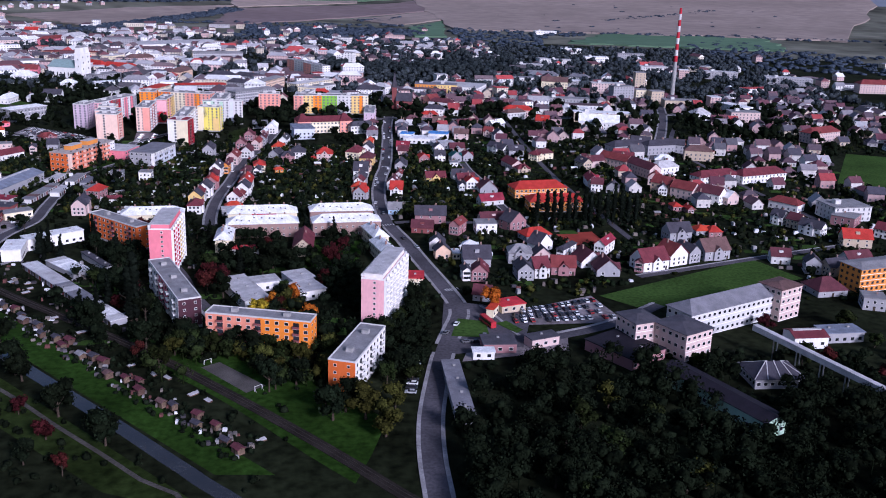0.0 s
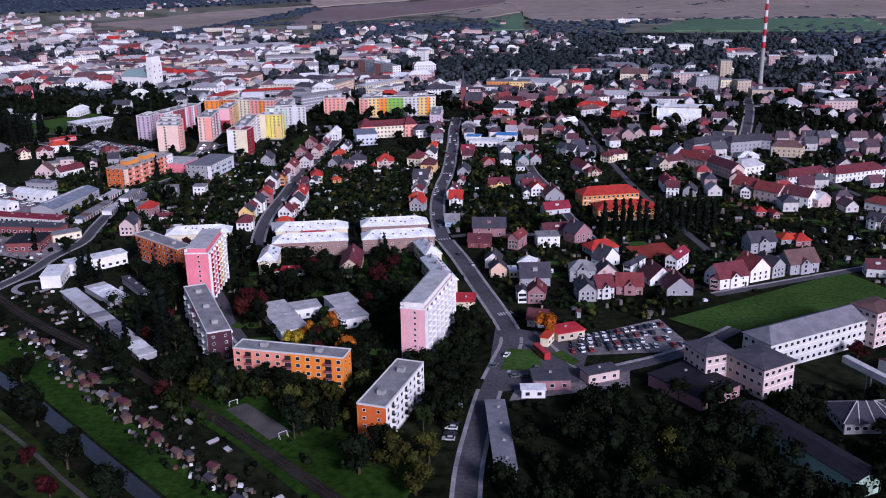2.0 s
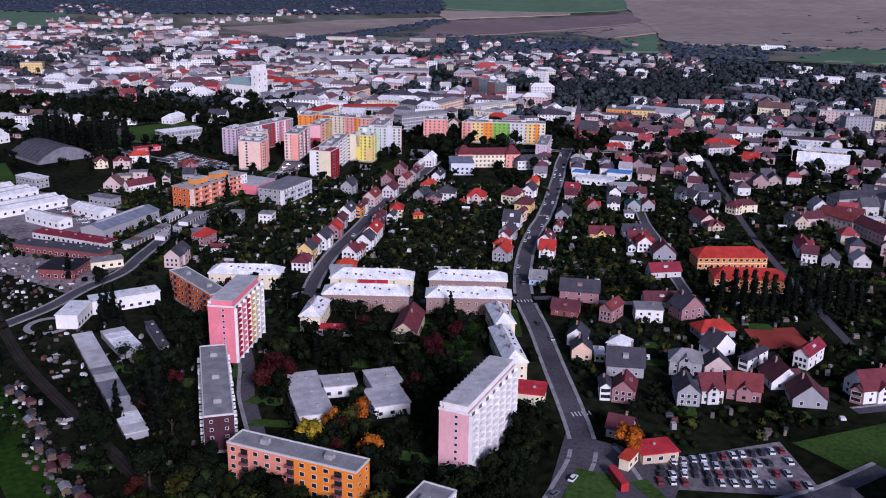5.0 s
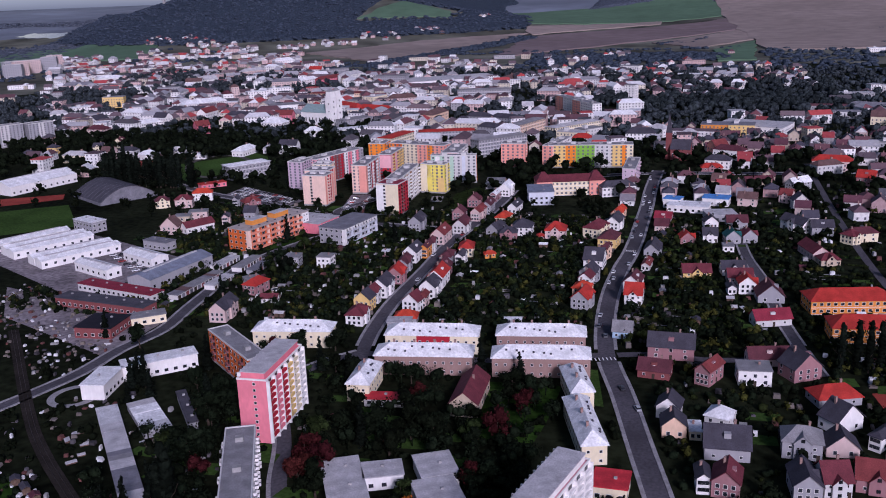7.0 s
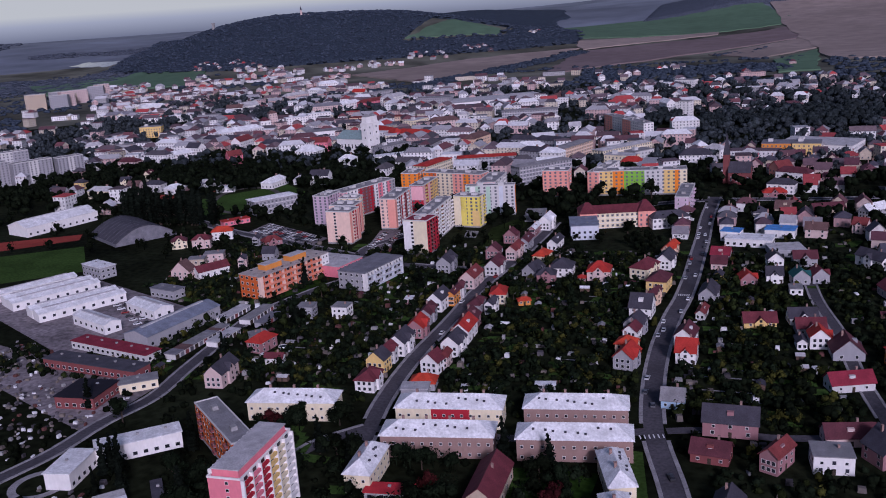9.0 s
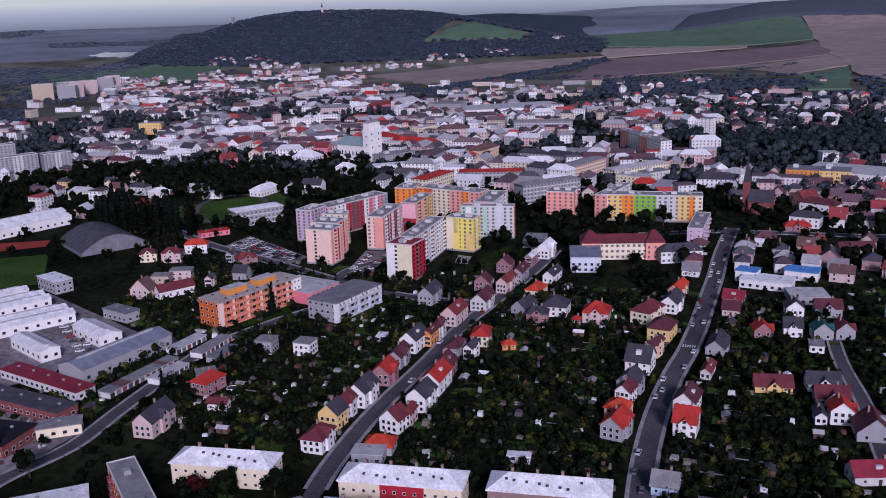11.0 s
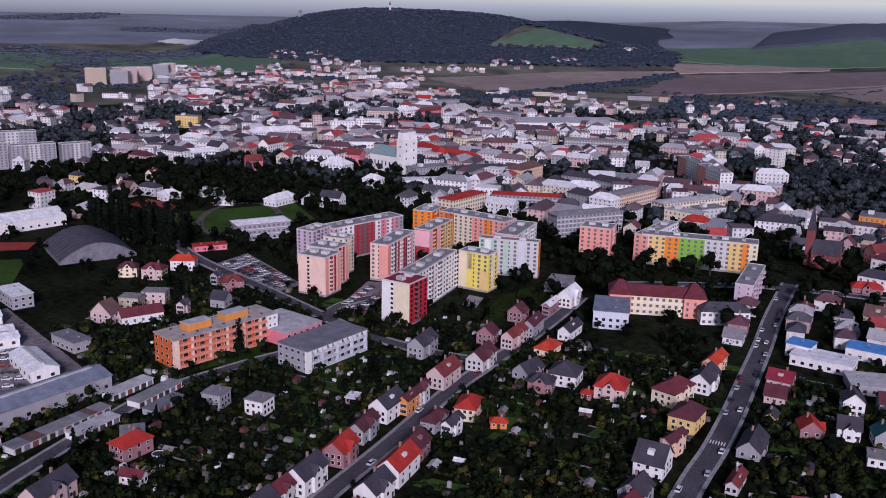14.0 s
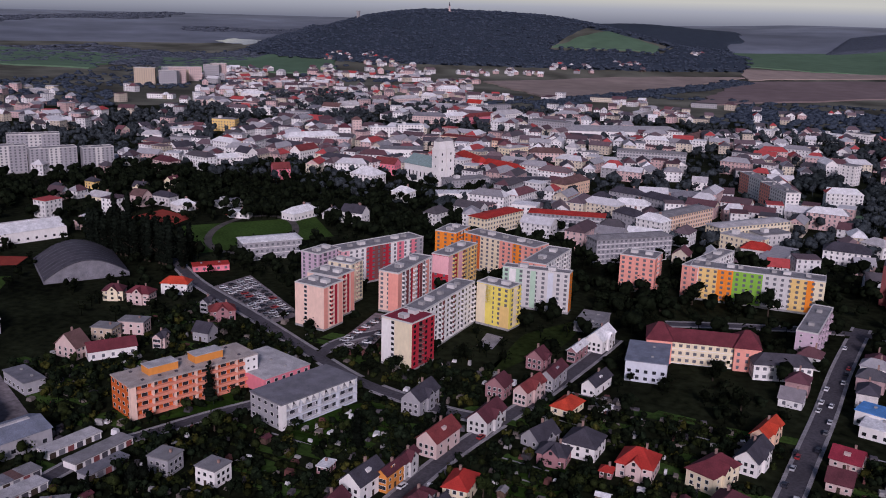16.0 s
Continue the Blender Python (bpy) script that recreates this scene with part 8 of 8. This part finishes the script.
for _ in range(900):
    t = rg.random()
    if rg.random() < .45:
        p = Vector((-615, 1690)).lerp(Vector((-452, 2370)), t) + Vector((rg.uniform(-12, 35), rg.uniform(-30, 30)))
    else:
        p = Vector((-300, 1760)).lerp(Vector((10, 1800)), t) + Vector((rg.uniform(-30, 20), rg.uniform(-70, 90) + 160 * t * (1 - t)))
    belt.append((p.x, p.y))
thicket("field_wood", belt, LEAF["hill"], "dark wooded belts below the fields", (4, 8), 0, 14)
copse = []
for _ in range(1500):
    p = (rg.uniform(-200, 150), rg.uniform(1080, 1440))
    if free(*p, 3) and p[1] > 1110 + max(0, -p[0] - 60) * .8 and noise.noise((p[0] * .016, p[1] * .013, 5.5)) > -.02:
        copse.append(p)
# same haze-paled leaf colour as the farther town trees
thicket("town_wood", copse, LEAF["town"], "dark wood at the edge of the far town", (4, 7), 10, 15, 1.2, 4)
line = []
for p, q in (((90, 1960), (760, 1950)), ((-560, 1930), (60, 2040)), ((420, 1930), (1100, 1900)), ((500, 2300), (900, 2700))):
    for i in range(70):
        t = rg.random()
        line.append((p[0] + (q[0] - p[0]) * t + rg.uniform(-18, 18), p[1] + (q[1] - p[1]) * t + rg.uniform(-18, 18)))
thicket("field_hedges", line, LEAF["hill"], "dark hedges between far fields", (3.5, 6.5), 0, 12)

# ---- garden sheds, huts and clutter ----
CLUTTER = by_island(palette("clutter_paint", [(.30, .29, .29), (.15, .13, .12), (.12, .05, .045), (.66, .65, .66), (.10, .09, .10), (.19, .16, .14), (.05, .045, .05), (.12, .10, .09)], .8))


def clutter(name, spots, label, size=(1.0, 3.0), tall=(.6, 2.2), seed=1):
    rg = random.Random(seed)
    geo = Geo()
    for x, y in spots:
        a, b, h = rg.uniform(*size) / 2, rg.uniform(*size) / 2, rg.uniform(*tall)
        yaw = rg.choice((.1, .2, 1.7)) + rg.uniform(-.2, .2)
        c, s = math.cos(yaw), math.sin(yaw)
        q = [(x + u * c - v * s, y + u * s + v * c) for u, v in ((-a, -b), (a, -b), (a, b), (-a, b))]
        top = [(x + .85 * (p[0] - x), y + .85 * (p[1] - y), h) for p in q]
        geo.prism([(*p, 0) for p in q], top)
    return tagged(new(name, geo.mesh(name, [CLUTTER])), label, "clutter", kind="stuff")


clutter("garden_clutter", scatter(640, -330, 0, 430, 650, 1.2, 61), "small pale greenhouses, frames and bins in gardens", (.8, 3.2), (.7, 2.2), 61)
clutter("garden_clutter", scatter(640, 0, 330, 300, 760, 1.2, 62), "small pale greenhouses, frames and bins in gardens", (.8, 3.2), (.7, 2.2), 62)
clutter("scrap_heaps", scatter(330, -345, -238, 350, 475, .3, 63, lambda x, y: abs(y - 415 + (x + 290) * .62) < 42), "heaps of scrap, crates and machine parts", (.5, 2.0), (.3, 1.3), 63)
clutter("allotment_clutter", scatter(150, -235, -120, 235, 345, 1.0, 64), "frames, bins and pale sheeting in allotments", (.6, 2.4), (.4, 1.6), 64)


HUT_BOARDS = mat("weathered_hut_boards", (.13, .085, .065), .9, scale=.8, vary=.3, fine=4.0, rand=.3, bump=.1)


def cold_frame(x, y, yaw, L, W):
    """Low garden frame with a pale sloping cover."""
    t = thing("cold_frame", pose(x, y, 0, 0, 0, yaw), "low pale-covered cold frame in an allotment bed", "cold frame", "cold frames")
    geo = Geo()
    geo.box(-L / 2, L / 2, -W / 2, W / 2, 0, .4)
    part("box", geo, [HUT_BOARDS], t)
    geo = Geo()
    geo.poly(((-L / 2 - .05, -W / 2 - .05, .42), (L / 2 + .05, -W / 2 - .05, .42), (L / 2 + .05, W / 2 + .05, .75), (-L / 2 - .05, W / 2 + .05, .75)))
    geo.poly(((-L / 2 - .05, W / 2 + .05, .75), (L / 2 + .05, W / 2 + .05, .75), (L / 2 + .05, W / 2 + .05, .4), (-L / 2 - .05, W / 2 + .05, .4)))
    part("cover", geo, [ROOF["pale_roof"]], t)


def hut(x, y, yaw, L, W, roofing):
    t = thing("garden_hut", pose(x, y, 0, 0, 0, yaw), "small wooden allotment hut with a %s roof" % ("white" if roofing == "white_roof" else ROOF_WORD.get(roofing, "dark").split()[0]), "hut", "allotment huts")
    geo = Geo()
    geo.box(-L / 2, L / 2, -W / 2, W / 2, 0, 2.1)
    part("wall", geo, [HUT_BOARDS], t)
    geo = Geo()
    hip_shell(geo, L, W, 2.15, .8, 0, .3)
    part("roof", geo, [ROOF[roofing]], t)
    geo = Geo()
    geo.box(-.4, .4, -W / 2 - .06, -W / 2, 0, 1.8)
    part("door", geo, [bark], t)


rg = random.Random(41)
for k in range(24):
    t = (k + rg.random()) / 24
    bx, by = -72 + (-205 + 72) * t, 152 + (282 - 152) * t
    o = rg.uniform(-3, 4)
    hut(bx + o * .7, by + o * .7, -44 + rg.uniform(-8, 8), rg.uniform(2.6, 4.0), rg.uniform(2.0, 3.0), rg.choice(("felt", "slate", "brick_tile", "plum_tile", "slate", "plum_tile", "brown_roof")))
for k in range(34):
    t = rg.random()
    o = rg.uniform(2, 9)
    x, y = -66 - 133 * t + o * .7, 152 + 130 * t + o * .7
    if rg.random() < .4:
        x, y = rg.uniform(-205, -170), rg.uniform(288, 318)
    if free(x, y, .8):
        cold_frame(x, y, rg.choice((40, 48, -46)), rg.uniform(2.2, 4.2), rg.uniform(1.2, 1.8))
for k in range(4):
    hut(rg.uniform(-190, -120), rg.uniform(120, 190), rg.uniform(-50, -30), rg.uniform(3, 4), rg.uniform(2.4, 3), rg.choice(("felt", "slate", "plum_tile")))
for x, y in scatter(24, -320, 0, 430, 640, 3, 42):
    hut(x, y, rg.choice((5, 95)), rg.uniform(3, 4.6), rg.uniform(2.4, 3.2), rg.choice(("white_roof", "pale_roof", "felt", "plum_tile", "slate")))
for x, y in scatter(18, 0, 160, 330, 640, 3, 43):
    hut(x, y, rg.choice((5, 95)), rg.uniform(3, 4.6), rg.uniform(2.4, 3.2), rg.choice(("white_roof", "pale_roof", "felt", "plum_tile", "slate")))


def bus(x, y, yaw):
    t = thing("bus", pose(x, y, .06, 0, 0, yaw), "red city bus standing at the junction", "bus")
    geo = Geo()
    geo.box(-5.5, 5.5, -1.25, 1.25, .35, 3.0, inset=.06)
    part("body", geo, [mat("bus_red", (.45, .03, .04), .4)], t)
    geo = Geo()
    geo.box(-5.3, 5.52, -1.27, 1.27, 1.4, 2.4)
    part("glazing", geo, [car_glass], t)
    for a in (-3.4, 3.2):
        for b in (-1.15, 1.15):
            part("wheel", CAR[2], None, t, m=pose(a, b, .45) @ Matrix.Diagonal((1.5, 1.5, 1.5, 1)))


bus(13.5, 263, 112)


def goal(x, y, yaw):
    t = thing("goal", pose(x, y, .06, 0, 0, yaw), "white steel football goal on the worn court", "goal")
    for a in (-1.5, 1.5):
        geo = Geo()
        geo.box(a - .06, a + .06, -.06, .06, 0, 2)
        geo.prism([(a - .05, .05, 1.9), (a + .05, .05, 1.9), (a + .05, .05, 2), (a - .05, .05, 2)], [(a - .05, 1, 0), (a + .05, 1, 0), (a + .05, 1, .08), (a - .05, 1, .08)])
        part("post", geo, [frame_white], t)
    geo = Geo()
    geo.box(-1.5, 1.5, -.06, .06, 1.9, 2.02)
    part("crossbar", geo, [frame_white], t)


goal(-97, 219, 40)
goal(-75, 197, 220)

geo = Geo()
rg = random.Random(88)
for k, (x, y) in enumerate(scatter(150, -330, 20, 430, 650, 1, 71) + scatter(130, 0, 330, 300, 700, 1, 72) + scatter(40, -170, -50, 230, 400, 1, 73)):
    a, b, w = rg.uniform(4, 9), rg.uniform(2, 4.5), rg.uniform(-.12, .12)
    c, s = math.cos(w), math.sin(w)
    z = .02 + .0004 * k
    geo.poly([(x + u * c - v * s, y + u * s + v * c, z) for u, v in ((-a, -b), (a, -b * .8), (a * .9, b), (-a * .8, b * .9))])
tagged(new("garden_lawns", geo.mesh("garden_lawns", [lawn])), "small mown lawns in the gardens", "grass", kind="stuff")

# hedges and paths between the garden plots
hedge, paths = [], Geo()
rg = random.Random(99)
for x0, x1, y0, y1 in ((-128, -92, 440, 640), (-88, -50, 440, 640), (-210, -152, 450, 600), (-24, 30, 440, 640), (50, 96, 430, 640), (104, 200, 440, 640)):
    y = y0
    while y < y1:
        y += rg.uniform(7, 13)
        x, end = x0 + rg.uniform(0, 8), x1 - rg.uniform(0, 8)
        tilt = rg.uniform(-.04, .04)
        if rg.random() < .75:
            while x < end:
                p = (x, y + (x - x0) * tilt)
                if free(*p, .6):
                    hedge.append(p)
                x += rg.uniform(.9, 1.5)
        if rg.random() < .6:
            a, b = x0 + rg.uniform(0, 12), x0 + rg.uniform(16, 34)
            if free(a, y + 2, .6) and free(b, y + 2, .6):
                q = y + 2 + rg.uniform(0, 2)
                paths.poly([(a, q, .06), (b, q, .06), (b, q + .9, .06), (a, q + .9, .06)])
thicket("garden_hedges", hedge, LEAF["mid"], "clipped hedges between the garden plots", (.55, .85), 5, 91, .3)
tagged(new("garden_paths", paths.mesh("garden_paths", [paving])), "narrow slab paths through the gardens", "path", kind="stuff")
clutter("riverside_clutter", [(-72 - 133 * t + o, 152 + 130 * t + o) for t, o in ((rg.random(), rg.uniform(-4, 4)) for _ in range(150))], "dark fences, bins and frames round the huts", (.5, 2.0), (.4, 1.3), 65)
thicket("riverside_shrubs", [(-72 - 133 * t + o, 152 + 130 * t + o) for t, o in ((rg.random(), rg.uniform(-5, 6)) for _ in range(160))], LEAF["dark"], "dark shrubs round the allotment huts", (.6, 1.3), 8, 66)

def garden_pool(x, y, r):
    t = thing("garden_pool", pose(x, y, 0), "round above-ground garden pool with a white wall", "pool", "garden pools")
    ring = [(math.cos(k * math.pi / 10), math.sin(k * math.pi / 10)) for k in range(20)]
    geo = Geo()
    for (a, b), (c, d) in zip(ring, ring[1:] + ring[:1]):
        geo.prism([(a * r, b * r, 0), (c * r, d * r, 0), (c * (r - .15), d * (r - .15), 0), (a * (r - .15), b * (r - .15), 0)], [(a * r, b * r, 1), (c * r, d * r, 1), (c * (r - .15), d * (r - .15), 1), (a * (r - .15), b * (r - .15), 1)])
    part("wall", geo, [frame_white], t)
    geo = Geo()
    geo.poly([(a * (r - .1), b * (r - .1), .8) for a, b in ring])
    part("water", geo, [river_water], t)


for x, y, r in ((-204, 471, 2.2), (-171, 486, 1.9), (-191, 476, 1.6), (-182, 474, 1.8)):
    garden_pool(x, y, r)
clutter("yard_clutter", [(-105 + rg.uniform(-9, 9), 643 + rg.uniform(-8, 8)) for _ in range(26)], "white tarpaulins, tables and crates in a back yard", (1.0, 3.4), (.4, 1.4), 67)

# ---- dark trees on the river bank and before the flats ----
for x, y, s2 in ((-164, 208, 1.25), (-160, 203, 1.1), (-138, 176, 1.3), (-141, 181, 1.0), (-117, 157, 1.25), (-179, 232, 1.1), (-123, 231, 1.2), (-127, 236, 1.1), (-112, 236, 1.25), (-108, 232, 1.1), (-101, 228, 1.0), (-71, 196, 1.05), (-62, 202, 1.05),
                 (-90, 230, 1.0), (-83, 226, 1.1), (-47, 175, 1.2), (-43, 181, 1.1), (-50, 184, 1.0), (-147, 246, 1.3), (-152, 250, 1.15), (-139, 276, 1.1), (-143, 282, 1.1)):
    plant(x, y, "broad", "dark", s2)
plant(-135, 262, "poplar", "conifer", 2.0, 2.0)

# ---- trees singled out by the schools and flats ----
for x, y, kind, leaf, s in ((-161, 202, 'broad', 'dark', 1.10), (-140, 180, 'broad', 'dark', 1.00), (-118, 159, 'broad', 'dark', 1.20), (-94, 138, 'broad', 'dark', 1.20), (-106, 138, 'broad', 'dark', 1.00), (-47, 192, 'broad', 'dark', 1.10), (-41, 187, 'broad', 'dark', 1.00), (-69, 198, 'broad', 'dark', 0.90), (-77, 225, 'broad', 'mid', 1.10), (-111, 229, 'broad', 'mid', 1.00), (-117, 228, 'broad', 'dark', 1.10), (-131, 262, 'broad', 'dark', 1.20), (-36, 176, 'broad', 'olive', 1.30), (-29, 164, 'broad', 'olive', 1.30), (-36, 200, 'broad', 'dark', 1.10), (-35, 219, 'broad', 'dark', 1.10), (-239, 389, 'conifer', 'conifer', 1.00), (-206, 349, 'conifer', 'conifer', 1.10), (-161, 328, 'broad', 'dark', 1.20), (-227, 386, 'broad', 'dark', 1.00), (-143, 402, 'broad', 'dark', 1.10), (-125, 375, 'broad', 'dark', 1.10), (-99, 331, 'broad', 'dark', 1.20), (-87, 333, 'broad', 'dark', 1.20), (-116, 311, 'broad', 'russet', 1.10), (-58, 337, 'broad', 'russet', 1.20), (-61, 375, 'broad', 'dark', 1.20), (-95, 352, 'broad', 'dark', 1.10), (-90, 281, 'conifer', 'conifer', 1.20), (-75, 379, 'broad', 'dark', 1.00), (-90, 319, 'broad', 'dark', 1.20), (-102, 325, 'conifer', 'conifer', 1.20), (-178, 350, 'broad', 'dark', 1.10), (-78, 330, 'broad', 'dark', 1.10), (-239, 561, 'conifer', 'conifer', 1.10), (-232, 578, 'conifer', 'conifer', 0.90), (-220, 543, 'broad', 'mid', 0.90), (-211, 562, 'conifer', 'conifer', 0.80), (-204, 617, 'broad', 'dark', 0.90), (-196, 624, 'broad', 'dark', 0.80), (-256, 609, 'broad', 'dark', 0.80), (-101, 678, 'broad', 'dark', 1.00), (-95, 677, 'broad', 'dark', 1.00), (-80, 691, 'broad', 'dark', 1.00), (-52, 694, 'broad', 'dark', 1.00), (-63, 667, 'broad', 'dark', 0.90), (-78, 794, 'broad', 'dark', 1.30), (-127, 770, 'broad', 'dark', 1.30), (-116, 790, 'broad', 'dark', 1.30), (-154, 754, 'broad', 'dark', 1.10), (-210, 498, 'broad', 'conifer', 1.00), (-238, 458, 'broad', 'russet', 1.10), (-220, 488, 'conifer', 'conifer', 0.70), (-154, 578, 'broad', 'dark', 0.60), (-117, 553, 'broad', 'mid', 0.70), (-100, 245, 'broad', 'mid', 1.10), (-88, 238, 'broad', 'dark', 1.10), (-78, 239, 'broad', 'mid', 1.10), (-137, 261, 'poplar', 'conifer', 1.70), (-162, 331, 'conifer', 'conifer', 1.30), (-206, 353, 'conifer', 'conifer', 1.10), (-199, 336, 'conifer', 'conifer', 0.80), (-71, 409, 'conifer', 'conifer', 1.10), (-90, 388, 'conifer', 'conifer', 1.20), (-104, 291, 'broad', 'dark', 1.20), (-72, 271, 'broad', 'olive', 1.20)):
    if free(x, y, .2):
        plant(x, y, kind, leaf, s)

# ---- cars ----
rg = random.Random(9)
for row in range(4):
    for i in range(13):
        t, s = (i + .5) / 13, (row + .5) / 4
        a = Vector((24, 264)).lerp(Vector((73, 270)), t)
        b = Vector((26, 279)).lerp(Vector((66, 298)), t)
        p = a.lerp(b, s)
        if rg.random() < .88:
            car(p.x, p.y, 100 + rg.uniform(-4, 4))
for i in range(44):
    t, s = (i % 11 + .5) / 11, (i // 11 + .5) / 4
    a, b = Vector((-338, 671)).lerp(Vector((-280, 646)), t), Vector((-337, 697)).lerp(Vector((-277, 661)), t)
    p = a.lerp(b, s)
    car(p.x, p.y, 70 + rg.uniform(-5, 5))
for i in range(9):
    car(-20.5 + .35 * i, 196 + i * 3.6, 170 + rg.uniform(-5, 5))
for i in range(30):
    y = 430 + i * 11.5 + rg.uniform(-3, 3)
    a = min(range(len(main_line)), key=lambda k: abs(main_line[k].y - y))
    p, q = main_line[a], main_line[min(a + 1, len(main_line) - 1)]
    if rg.random() < .6:
        car(p.x + rg.choice((-2.7, 2.7)), y, 90 + rg.uniform(-3, 3))
for i in range(18):
    p = Vector((-234.9, 641.5)).lerp(Vector((-238.3, 677.7)), (i % 9 + .5) / 9) + Vector((10.4, -0.8)) * (i // 9)
    car(p.x, p.y, 20 + rg.uniform(-4, 4))
for i in range(12):
    p = Vector((-323.6, 514.9)).lerp(Vector((-292.3, 490.6)), (i % 6) / 5)
    car(p.x - 4 * (i // 6), p.y - 3 * (i // 6), 45, "cars in the works yard")
for x, y, r in ((0, 262, 70), (-5, 252, 60), (3, 243, 20), (7, 243, 15), (-22, 388, 112), (-15, 372, 112), (-34, 440, 98), (-39, 520, 90), (-32, 605, 90), (-38, 640, 90), (-33, 690, 90), (-128, 430, 95), (-137, 500, 90), (-142, 545, 90), (-137, 590, 90), (11, 250, 80), (-230, 640, 70), (-226, 655, 70), (-228, 662, 70)):
    car(x, y, r)
